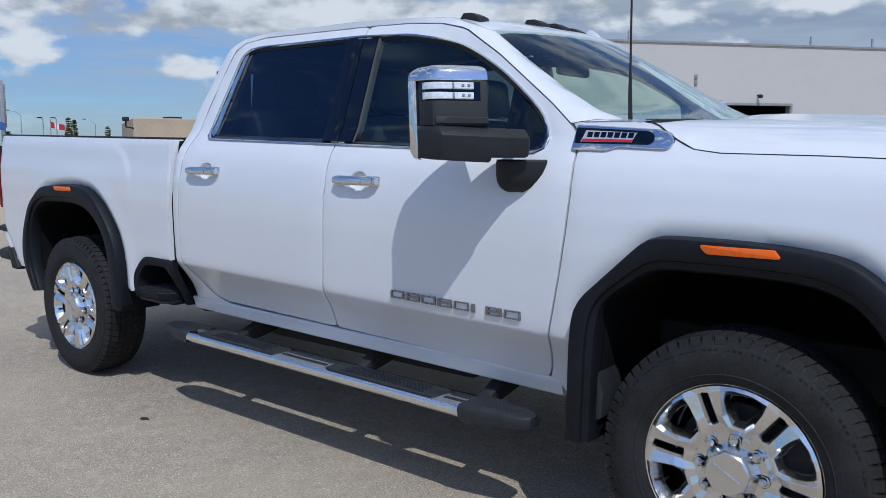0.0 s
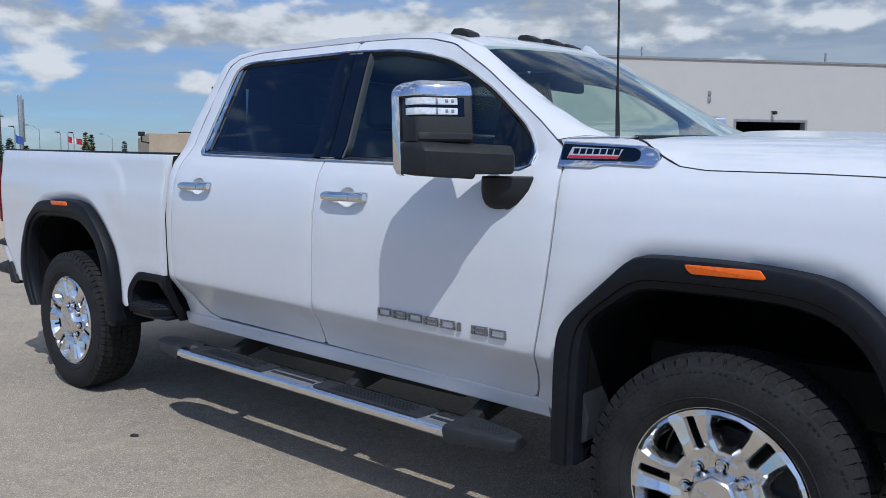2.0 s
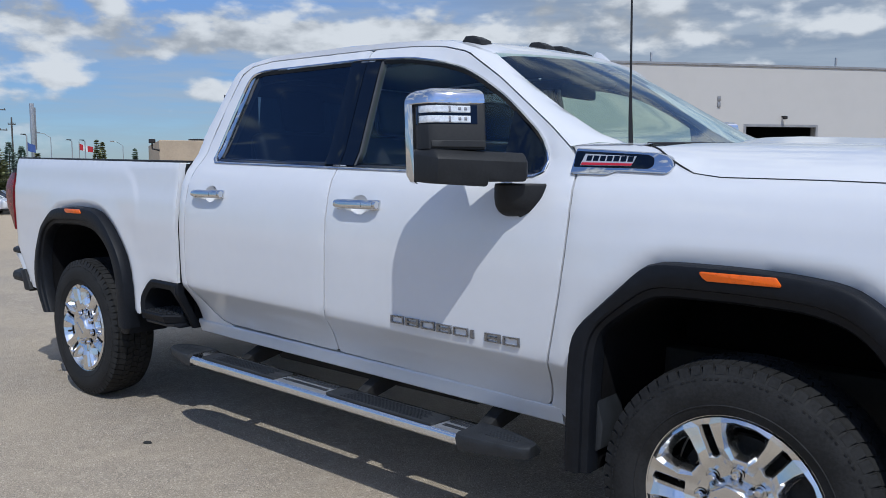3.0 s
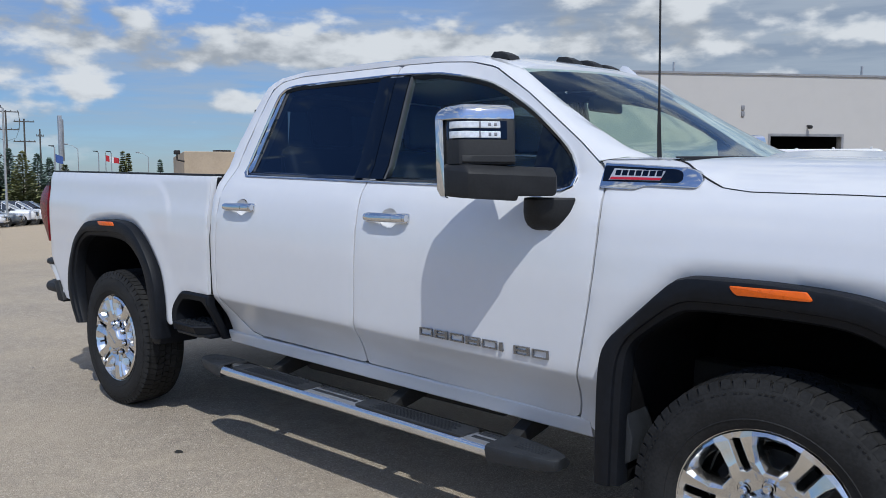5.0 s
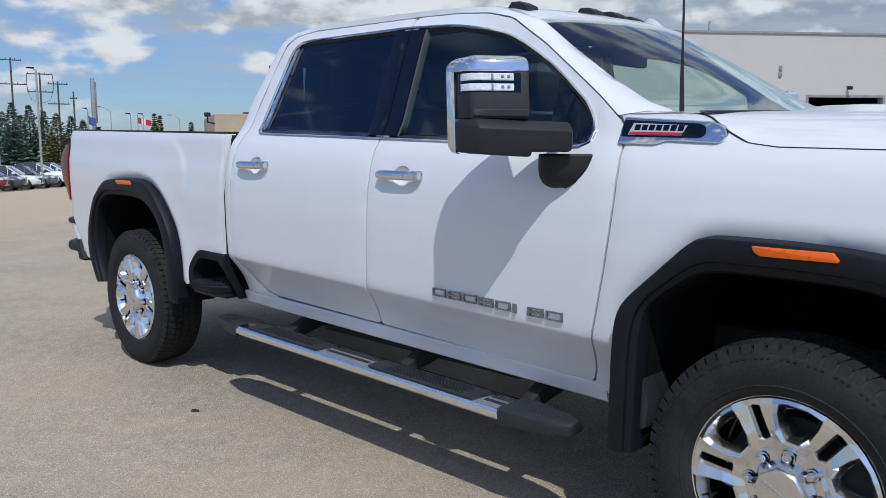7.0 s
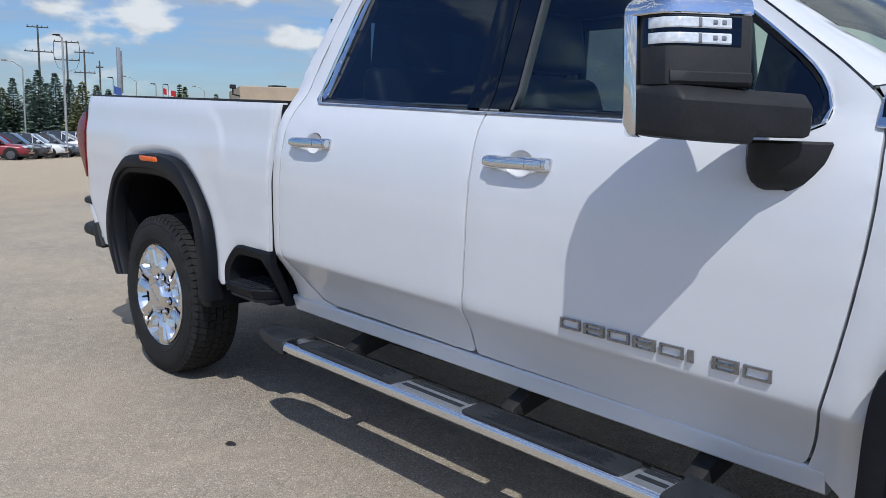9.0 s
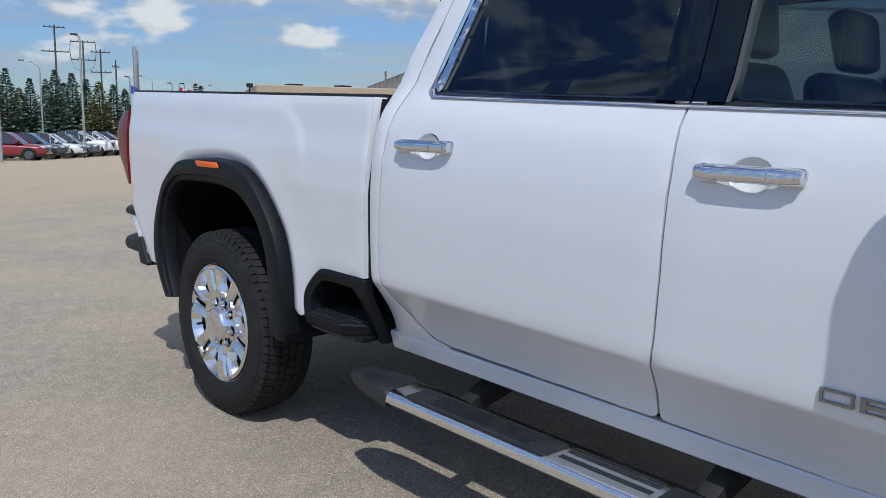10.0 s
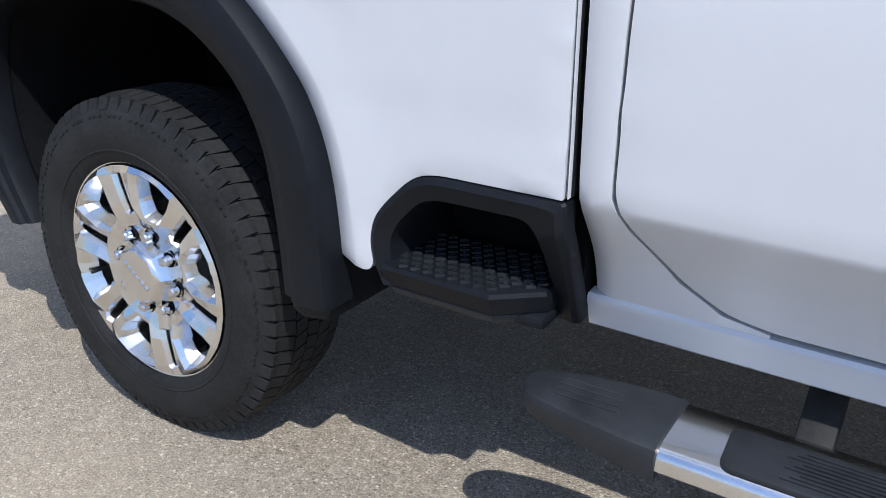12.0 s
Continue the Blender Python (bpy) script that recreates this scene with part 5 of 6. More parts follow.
# wheels
def rim_face():
    """Six pairs of facetted spokes: wide stepped openings between the pairs, a straight slit within each."""
    bm = bmesh.new()

    def ring(rows, y):
        return [(r * math.cos(radians(a)), y, r * math.sin(radians(a))) for r, a in rows]

    def beside(half, rows, y):
        """Points beside the slit's axis, which stands at 30 degrees."""
        c, n = math.cos(math.pi / 6), math.sin(math.pi / 6)
        return [(r * c + half * n, y + d, r * n - half * c) for r, d in rows]
    hole = ring([(0.156, 0), (0.158, 5.2), (0.184, 9.0), (0.192, 11.0), (0.220, 12.4), (0.232, 10.8), (0.236, 5.0), (0.236, 0)], 0.052)
    mid = ring([(0.144, 0), (0.146, 8.0), (0.178, 13.0), (0.188, 13.6), (0.223, 14.8), (0.245, 13.6), (0.248, 5.5), (0.248, 0)], 0.024)
    crest = ring([(0.134, 0), (0.136, 10.2), (0.172, 16.2), (0.188, 16.0), (0.224, 17.0), (0.254, 16.4), (0.256, 6.5), (0.256, 0)], 0.009)
    crest[0] = (crest[0][0], 0.024, crest[0][2])
    crest[1] = (crest[1][0], 0.021, crest[1][2])
    lip = beside(0.0185, [(0.150, 0.007), (0.176, 0.003), (0.190, 0.002), (0.222, 0.0), (0.246, 0.0)], 0.0195)
    slit = beside(0.0112, [(0.152, 0.006), (0.176, 0.003), (0.190, 0.002), (0.222, 0.0), (0.243, 0.0)], 0.032)
    ends = ring([(0.1445, 30), (0.2505, 30)], 0.0145)
    ends[0] = (ends[0][0], 0.024, ends[0][2])
    slit_ends = ring([(0.1490, 30), (0.2460, 30)], 0.026)
    hub = ring([(0.112, 0), (0.112, 10), (0.112, 20), (0.112, 30)], 0.034)
    core = ring([(0.070, 0), (0.070, 10), (0.070, 20), (0.070, 30)], 0.038)
    edge = ring([(0.266, 0), (0.266, 6.5), (0.266, 16.2), (0.266, 23), (0.266, 30)], 0.017)
    faces = []
    for p, q in ((hole, mid), (mid, crest)):
        faces += [(p[i], p[i + 1], q[i + 1], q[i]) for i in range(7)]
    faces += [(crest[0], crest[1], hub[1], hub[0]), (crest[1], lip[0], hub[2], hub[1]), (lip[0], ends[0], hub[3], hub[2])]
    faces += [(crest[i + 1], crest[i + 2], lip[i + 1], lip[i]) for i in range(4)]
    faces += [(crest[7], crest[6], edge[1], edge[0]), (crest[6], crest[5], edge[2], edge[1]), (crest[5], lip[4], edge[3], edge[2]), (lip[4], ends[1], edge[4], edge[3])]
    faces += [(lip[i], lip[i + 1], slit[i + 1], slit[i]) for i in range(4)]
    faces += [(ends[0], lip[0], slit[0], slit_ends[0]), (lip[4], ends[1], slit_ends[1], slit[4])]
    faces += [(hub[i], hub[i + 1], core[i + 1], core[i]) for i in range(3)]
    for chain, deep in ((hole, 0.085), ([slit_ends[0]] + slit + [slit_ends[1]], 0.075)):
        faces += [(a, b, (b[0], deep, b[2]), (a[0], deep, a[2])) for a, b in zip(chain, chain[1:])]
    for k in range(6):
        turn = Matrix.Rotation(-radians(SPOKE_TURN + 30 + 60 * k), 4, "Y")
        for flip in (1, -1):
            for face in faces:
                bm.faces.new([bm.verts.new(turn @ Vector((x, y, z * flip))) for x, y, z in face])
    bmesh.ops.remove_doubles(bm, verts=bm.verts, dist=0.0003)
    sharp = [e for e in bm.edges if len(e.link_faces) == 2 and e.calc_face_angle(0) > radians(9)]
    bmesh.ops.bevel(bm, geom=sharp, offset=0.0011, segments=1, affect="EDGES", clamp_overlap=True)
    return bm


SPOKE_TURN = 103.0
WHEEL_Y = 0.012


def build_wheel(parent):
    wheel = new("wheel")
    wheel.parent = parent
    tagged(wheel, "polished twelve-spoke alloy wheel with all-terrain tyre")
    # tyre
    prof = [(0.262, 0.030), (0.280, 0.012), (0.300, 0.006), (0.335, 0.000), (0.365, 0.003), (0.392, 0.012), (0.408, 0.026), (0.416, 0.042), (0.419, 0.075), (0.4195, 0.14), (0.419, 0.205), (0.416, 0.235), (0.406, 0.252), (0.39, 0.268), (0.34, 0.28), (0.27, 0.25)]
    v, f = lathe(prof, 96)
    part("tyre", v, f, RUBBER, wheel, "black all-terrain tyre", angle=50)
    bm = bmesh.new()
    count = 66
    for k in range(count):
        a = math.tau * k / count
        for row, (y0, y1, _, da, wdt) in enumerate([(0.028, 0.080, 0.0, 0.0, 0.84), (0.084, 0.120, 0.002, 0.5, 0.88), (0.124, 0.160, 0.002, 0.15, 0.88), (0.164, 0.200, 0.002, 0.6, 0.88), (0.204, 0.252, 0.0, 0.3, 0.84)]):
            m = Matrix.Rotation(-(a + math.tau / count * da), 4, "Y")
            w = wdt * math.tau * 0.43 / count / 2
            made = add_box(bm, (0.408, y0, -w), (0.4265, y1, w))
            for vv in made:
                if row == 0 and vv.co.y < 0.04 and vv.co.x > 0.42:
                    vv.co.x -= 0.012
                if row == 4 and vv.co.y > 0.24 and vv.co.x > 0.42:
                    vv.co.x -= 0.012
                vv.co.z += 0.25 * (vv.co.y - y0) * (1 if row % 2 else -1)
                vv.co = m @ vv.co
        # shoulder lugs reach down the side wall, in turns long and short
        m = Matrix.Rotation(-(a + math.tau / count * 0.02), 4, "Y")
        long = 0.382 if k % 2 else 0.394
        made = add_box(bm, (long, 0.0, -0.0150), (0.4205, 0.034, 0.0150))
        for vv in made:
            if vv.co.y < 0.01:
                vv.co.y = (0.0085 if k % 2 else 0.0125) if vv.co.x < 0.40 else 0.0235
            vv.co = m @ vv.co
    for k in range(count * 2):
        m = Matrix.Rotation(-(math.tau * (k + 0.5) / (count * 2)), 4, "Y")
        if k % 4 < 3:
            made = add_box(bm, (0.3785, 0.0, -0.0045), (0.3835, 0.012, 0.0045))
            for vv in made:
                vv.co.y = 0.0050 if vv.co.y < 0.005 else 0.012
                vv.co = m @ vv.co
    tread = bpart("tyre_tread", bm, RUBBER, wheel, "chunky tread blocks", smooth=False)
    tagged(tread, kind="stuff")
    # side wall ring and raised lettering marks
    v, f = lathe([(0.300, 0.0055), (0.303, 0.003), (0.306, 0.0048)], 96)
    part("sidewall_ring", v, f, RUBBER, wheel)
    # rim face
    face = bpart("rim", rim_face(), POLISHED, wheel, "polished alloy rim with paired spokes", angle=6)
    v, f = lathe([(0.262, 0.06), (0.262, 0.027), (0.266, 0.022), (0.272, 0.020), (0.2755, 0.024), (0.272, 0.034)], 96)
    part("rim_lip", v, f, POLISHED, face, "polished rim lip")
    v, f = lathe([(0.262, 0.03), (0.250, 0.06), (0.243, 0.12), (0.243, 0.25), (0.262, 0.262)], 64)
    part("rim_barrel", v, f, POLISHED, face)
    v, f = lathe([(0.05, 0.105), (0.195, 0.105), (0.195, 0.13), (0.05, 0.13)], 48)
    part("brake_disc", v, f, UNDER, wheel, "dark brake disc")
    bm = bmesh.new()
    add_box(bm, (0.10, 0.085, -0.10), (0.235, 0.16, 0.10), 0.02)
    bpart("brake_caliper", bm, UNDER, wheel)
    # added black disc stands in for the shade behind the spokes
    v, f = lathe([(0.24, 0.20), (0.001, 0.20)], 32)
    part("wheel_back", v, f, LINER_SHADE, wheel)
    # hub cap and lug nuts
    cap = lathe([(0.092, 0.045), (0.090, 0.032), (0.076, 0.010), (0.0705, -0.001), (0.0665, -0.005), (0.001, -0.007)], 8)
    hub = part("centre_cap", *cap, POLISHED, wheel, "polished centre cap")
    bm = bmesh.new()
    for k in range(6):
        add_box(bm, (-0.048 + 0.0165 * k, -0.0095, -0.0065), (-0.037 + 0.0165 * k, -0.002, 0.0065), 0.001, 1)
    bpart("cap_emblem", bm, CHROME, hub, "row of small raised bars").matrix_basis = pose(0, 0, 0, 0, 38, 0)
    lug = None
    for k in range(8):
        t = math.radians(22.5 + 45 * k + 8)
        at = Vector((0.099 * math.cos(t), 0.011, 0.099 * math.sin(t)))
        if lug is None:
            lv, lf = lathe([(0.0150, 0.042), (0.0150, 0.024), (0.0125, 0.018), (0.0125, 0.004), (0.009, -0.001), (0.001, -0.002)], 12)
            lug = part("lug_nut", lv, lf, CHROME, wheel)
            # thin black rings paint the shade in the pockets round the nuts
            pv, pf = lathe([(0.0195, 0.0305), (0.0185, 0.036), (0.012, 0.036)], 16)
            ob = lug
        else:
            ob = new("lug_nut", lug.data)
            ob.parent = wheel
        ob.location = at
        pocket = part("lug_pocket", pv, pf, LINER_SHADE, wheel) if k == 0 else new("lug_pocket", pocket0.data)
        if k == 0:
            pocket0 = pocket
        pocket.parent = wheel
        pocket.location = (at.x, 0.0, at.z)
    bm = bmesh.new()
    add_tube(bm, [(0.226, 0.065, 0.0), (0.226, 0.030, 0.0), (0.226, 0.020, 0.0)], [0.004, 0.005, 0.004], 8)
    bpart("valve", bm, BLACK, wheel).matrix_basis = pose(0, 0, 0, 0, -(SPOKE_TURN + 90), 0)
    return wheel


wheel = build_wheel(truck)
wheel.matrix_basis = pose(REAR, WHEEL_Y, 0.426)
copy_thing(wheel, pose(FRONT + 0.020, WHEEL_Y, 0.412, 0, -9, 0))
for x in (REAR, FRONT):
    copy_thing(wheel, pose(x, 2 * MID - WHEEL_Y, 0.426, 0, 0, 180))


# ---- the large building behind ----
CLAD = material("pale_painted_block", (0.475, 0.46, 0.44), 0.85, vary=0.025, scale=0.12, bump=0.002, bump_scale=18)
TAN = material("tan_stucco", (0.42, 0.34, 0.25), 0.9, vary=0.08, scale=0.6, bump=0.004, bump_scale=20)
METAL_TAN = material("tan_metal_cladding", (0.46, 0.41, 0.34), 0.6, vary=0.08, scale=0.7)
COPING = material("grey_metal_coping", (0.28, 0.28, 0.29), 0.5, 0.3, vary=0.15, scale=2)
DARK = material("dark_opening", (0.02, 0.02, 0.022), 0.9, vary=0.3, scale=1.0)
STEEL = material("galvanised_steel", (0.42, 0.43, 0.44), 0.45, 0.6, vary=0.15, scale=6)
WOOD = material("weathered_pole_wood", (0.085, 0.078, 0.072), 0.9, vary=0.3, scale=3)
CORNER = Vector((-23.5, 35.3, 0))
ALONG, BACK = Vector((0.636, 0.771, 0)), Vector((-0.847, 0.532, 0))
TALL = 7.9


def wall_box(bm, u0, u1, d0, d1, z0, z1, bevel=0.0):
    """A box in the building's axes: u along the front, d back along its side."""
    made = add_box(bm, (u0, d0, z0), (u1, d1, z1), bevel)
    for v in made:
        p = CORNER + ALONG * v.co.x + BACK * v.co.y
        v.co = Vector((p.x, p.y, v.co.z))


def build_shop():
    shop = thing("service_building", "long pale grey service building with an open bay door", "building", place=None)

    def u_at(az):
        a = radians(az)
        w = Vector((math.cos(a), math.sin(a), 0))
        e = Vector((4.9, -2.2, 0)) - CORNER
        den = w.x * ALONG.y - w.y * ALONG.x
        return (w.x * e.y - w.y * e.x) / den
    b0, b1 = u_at(110.1), u_at(105.9)
    bay = 4.25
    for u0, u1, z0, z1 in ((0, b0, -4, TALL), (b1, 75, -4, TALL), (b0, b1, bay, TALL)):
        bm = bmesh.new()
        wall_box(bm, u0, u1, 0, 0.35, z0, z1)
        bpart("front_wall", bm, CLAD, shop, "pale grey front wall")
    bm = bmesh.new()
    wall_box(bm, 0, 0.35, 0.35, 126, -5, TALL - 2.5)
    bpart("side_wall", bm, METAL_TAN, shop, "tan side wall")
    bm = bmesh.new()
    wall_box(bm, -0.35, 0.35, 0.36, 126, TALL - 2.5, TALL)
    bpart("side_fascia", bm, METAL_TAN, shop, "tan metal fascia")
    for k in range(21):
        bm = bmesh.new()
        wall_box(bm, -0.42, -0.35, 2 + 6 * k, 2.25 + 6 * k, TALL - 2.5, TALL)
        bpart("fascia_seam", bm, COPING, shop)
    bm = bmesh.new()
    wall_box(bm, 0.35, 75, 0.35, 126, TALL - 0.5, TALL - 0.3)
    bpart("roof", bm, COPING, shop, "flat grey roof")
    for args in ((-0.10, 75, -0.08, 0.45, TALL, TALL + 0.12), (-0.45, 0.45, 0.46, 126, TALL, TALL + 0.14)):
        bm = bmesh.new()
        wall_box(bm, *args)
        bpart("coping", bm, COPING, shop, "grey metal coping")
    # the bay
    for args in ((b0 - 0.15, b0, -0.04, 0.40, 0, bay + 0.15), (b1, b1 + 0.15, -0.04, 0.40, 0, bay + 0.15), (b0, b1, -0.04, 0.40, bay, bay + 0.15)):
        bm = bmesh.new()
        wall_box(bm, *args)
        bpart("bay_frame", bm, COPING, shop, "grey steel bay frame")
    bm = bmesh.new()
    wall_box(bm, b0 - 4, b1 + 4, 14, 14.3, 0, 6)
    wall_box(bm, b0 - 4, b0 - 3.8, 0.4, 14, 0, 6)
    wall_box(bm, b1 + 3.8, b1 + 4, 0.4, 14, 0, 6)
    wall_box(bm, b0 - 4, b1 + 4, 0.4, 14, 5.8, 6)
    bpart("bay_interior", bm, DARK, shop, "dark bay interior")
    bm = bmesh.new()
    wall_box(bm, (b0 + b1) / 2 - 0.8, (b0 + b1) / 2 + 0.8, 8, 8.2, 4.6, 4.75)
    bpart("bay_light", bm, STEEL, shop)
    v0 = u_at(111.86)
    for z in (5.40, 5.78):
        bm = bmesh.new()
        wall_box(bm, v0 - 0.10, v0 + 0.10, -0.08, 0.0, z, z + 0.30, 0.03)
        bpart("wall_vent", bm, COPING, shop, "small grey wall vent")
    l0 = u_at(107.9)
    bm = bmesh.new()
    wall_box(bm, l0 - 0.10, l0 + 0.10, -0.40, -0.15, 4.70, 4.90, 0.05)
    wall_box(bm, l0 - 0.04, l0 + 0.04, -0.30, 0.0, 4.86, 4.92)
    bpart("wall_lamp", bm, DARK, shop, "dark wall lamp over the bay")
    for u in (u_at(104.5), u_at(101.0), u_at(116)):
        bm = bmesh.new()
        wall_box(bm, u - 0.05, u + 0.05, 0.5, 0.6, TALL, TALL + 0.75)
        bpart("roof_vent_pipe", bm, STEEL, shop)
    # pipes that stand up from the side's roof edge
    bm = bmesh.new()
    for dd in (92.0, 93.6):
        p = CORNER + BACK * dd + ALONG * -0.6
        add_tube(bm, [(p.x, p.y, -4), (p.x, p.y, TALL + 1.4)], 0.10, 6)
    p, q = CORNER + BACK * 92 + ALONG * -0.6, CORNER + BACK * 93.6 + ALONG * -0.6
    add_tube(bm, [(p.x, p.y, TALL + 1.4), (q.x, q.y, TALL + 1.4)], 0.10, 6)
    bpart("standpipe", bm, COPING, shop, "dark looped standpipe")


build_shop()


def polar(az, r, z=0.0):
    x = 4.2 + r * math.cos(radians(az))
    return Vector((x, -1.9 + r * math.sin(radians(az)), lot_height(x) + z))


def build_annex():
    hall = thing("tan_building", "low tan flat-roofed building with dark roof vents", "building")
    a, b = polar(150, 70), polar(139.7, 72)
    n = Vector((-(b - a).y, (b - a).x, 0)).normalized() * 16
    bm = bmesh.new()
    add_prism(bm, [(a.x, a.y), (b.x, b.y), (b.x + n.x, b.y + n.y), (a.x + n.x, a.y + n.y)], "z", -4, 4.05, 0.06, 1)
    bpart("wall", bm, TAN, hall, "tan stucco wall")
    for s in (0.28, 0.62):
        c = a.lerp(b, s) + n * 0.3
        bm = bmesh.new()
        add_box(bm, (c.x - 0.6, c.y - 0.6, 4.0), (c.x + 0.6, c.y + 0.6, 4.36), 0.05)
        bpart("roof_vent", bm, DARK, hall, "dark roof vent")
    bm = bmesh.new()
    c = polar(150.45, 69.5)
    add_tube(bm, [(a.x, a.y, 3.2), (c.x, c.y, 3.3), (c.x, c.y, 3.75)], 0.07, 6)
    add_box(bm, (c.x - 0.22, c.y - 0.22, 3.75), (c.x + 0.22, c.y + 0.22, 4.1), 0.08)
    bpart("wall_lamp", bm, DARK, hall, "dark lamp on an arm")


build_annex()

# a white van's roof beside the bay
VAN = material("white_van_paint", (0.70, 0.71, 0.72), 0.4, coat=0.5, vary=0.03, scale=1)


# ---- a van beside the bay ----
def cargo_van(at, heading):
    ob = thing("cargo_van", "white cargo van parked by the service bay", "van", place=at @ Matrix.Rotation(radians(heading), 4, "Z"))
    bm = bmesh.new()
    side = rounded([(-2.75, 0.45), (2.70, 0.42), (2.78, 0.95), (2.55, 1.20), (1.95, 1.32), (1.25, 2.45), (1.05, 2.60), (-2.55, 2.64), (-2.72, 2.50)], 0.10, 3)
    add_prism(bm, side, "y", -0.98, 0.98, 0.10, 3)
    bpart("body", bm, VAN, ob)
    for s in (-1, 1):
        bm = bmesh.new()
        add_prism(bm, rounded([(1.05, 1.40), (1.75, 1.40), (1.22, 2.22), (1.05, 2.24)], 0.05, 3), "y", s * 0.985 - 0.006, s * 0.985 + 0.006)
        bpart("door_window", bm, GLOSS_BLACK, ob)
        for x in (-1.75, 1.85):
            bm = bmesh.new()
            add_tube(bm, [(x, s * 0.76, 0.36), (x, s * 0.99, 0.36)], 0.36, 20)
            bpart("wheel", bm, RUBBER, ob)
    for x in (-1.6, -0.4, 0.8):
        bm = bmesh.new()
        add_box(bm, (x - 0.04, -0.85, 2.63), (x + 0.04, 0.85, 2.67), 0.01)
        bpart("roof_rib", bm, VAN, ob)


cargo_van(Matrix.Translation(polar(104.55, 32.0)), 15.0)


# ---- poles, lamps, flags ----
def pole(az, r, top_el, label, arms=(), radius=0.14, mat=WOOD):
    p = polar(az, r)
    h = 1.38 + r * math.tan(radians(top_el)) - p.z
    ob = thing("utility_pole", label, "utility pole", "poles along the road", Matrix.Translation(p))
    bm = bmesh.new()
    add_tube(bm, [(0, 0, 0), (0, 0, h * 0.5), (0, 0, h)], [radius * 1.25, radius, radius * 0.8], 8)
    bpart("mast", bm, mat, ob)
    side = Vector((-math.sin(radians(az)), math.cos(radians(az)), 0))
    for dz, half in arms:
        bm = bmesh.new()
        a, b = side * half, side * -half
        add_tube(bm, [(a.x, a.y, h - dz), (b.x, b.y, h - dz)], 0.075, 6)
        for s in (-0.9, -0.4, 0.4, 0.9):
            q = side * half * s
            add_tube(bm, [(q.x, q.y, h - dz), (q.x, q.y, h - dz + 0.24)], 0.045, 5)
        bpart("crossarm", bm, mat, ob, "wooden crossarm with insulators")
    return ob, h


pole(162.25, 120, 5.40, "tall wooden utility pole with two crossarms", ((0.3, 1.3), (3.4, 1.7)))
ob, h = pole(160.66, 124, 4.55, "wooden utility pole with wide framed crossarms", ((0.2, 1.6), (2.6, 1.6), (6.2, 1.7)))
side = Vector((-math.sin(radians(160.66)), math.cos(radians(160.66)), 0))
for k in (-1, 1):
    e = side * 1.55 * k
    bm = bmesh.new()
    add_tube(bm, [(e.x, e.y, h - 0.1), (e.x * 1.06, e.y * 1.06, h - 1.4), (e.x, e.y, h - 2.6)], 0.05, 6)
    add_tube(bm, [(e.x, e.y, h - 2.6), (e.x * 0.75, e.y * 0.75, h - 3.7), (0, 0, h - 4.2)], 0.025, 5)
    bpart("crossarm_tie", bm, WOOD, ob, "tie between the crossarms")
pole(159.65, 128, 4.05, "wooden utility pole with two crossarms", ((0.4, 1.3), (3.2, 1.4)))
pole(158.77, 134, 3.42, "plain wooden utility pole", ((1.0, 0.5),))


def lamp_post(az, r, top_el, label, arm=0.0, radius=0.09, double=False):
    p = polar(az, r)
    h = 1.38 + r * math.tan(radians(top_el)) - p.z
    ob = thing("street_lamp", label, "street lamp", place=Matrix.Translation(p))
    side = Vector((-math.sin(radians(az)), math.cos(radians(az)), 0))
    bm = bmesh.new()
    add_tube(bm, [(0, 0, 0), (0, 0, h)], [radius, radius * 0.75], 8)
    bpart("mast", bm, STEEL, ob, "pale steel mast")
    for s in ((1, -1) if double else (1,)):
        e = side * arm * s
        bm = bmesh.new()
        add_tube(bm, [(0, 0, h), (e.x * 0.5, e.y * 0.5, h + 0.35 * abs(arm)), (e.x, e.y, h + 0.42 * abs(arm))], radius * 0.6, 6)
        bpart("arm", bm, STEEL, ob)
        bm = bmesh.new()
        add_box(bm, (e.x - 0.22, e.y - 0.22, h + 0.37 * abs(arm)), (e.x + 0.22, e.y + 0.22, h + 0.45 * abs(arm) + 0.06), 0.05)
        bpart("lamp_head", bm, DARK if arm < 1 else STEEL, ob, "lamp head")


lamp_post(160.87, 62, 4.70, "tall pale steel lot lamp", 0.35, 0.09)
lamp_post(163.2, 92, 2.75, "pale street lamp with a curved arm", 1.6)
lamp_post(165.6, 50, 4.4, "tall pale steel lot lamp", 0.35, 0.09)
lamp_post(155.38, 95, 2.0, "dark lot lamp on a steel mast", 0.3, 0.07)
lamp_post(154.6, 95, 2.0, "dark lot lamp on a steel mast", 0.3, 0.07)
lamp_post(156.6, 120, 2.2, "pale street lamp with a curved arm", 1.5, 0.07)
lamp_post(152.3, 130, 1.75, "pale street lamp with a curved arm", 1.5, 0.07)
lamp_post(157.98, 90, 2.3, "flat lot lamp on a steel mast", 0.3, 0.08)


def pylon():
    p = polar(157.62, 105)
    ob = thing("sign_pylon", "tall pale grey sign pylon by the road", "sign", place=Matrix.Translation(p))
    bm = bmesh.new()
    add_box(bm, (-0.20, -0.20, 0), (0.20, 0.20, 9.35 - p.z), 0.05)
    bpart("column", bm, STEEL, ob)
    bm = bmesh.new()
    add_box(bm, (-0.12, 0.20, 4.0 - p.z), (0.12, 0.42, 8.9 - p.z), 0.05)
    bpart("sign_face", bm, COPING, ob, "grey sign face")


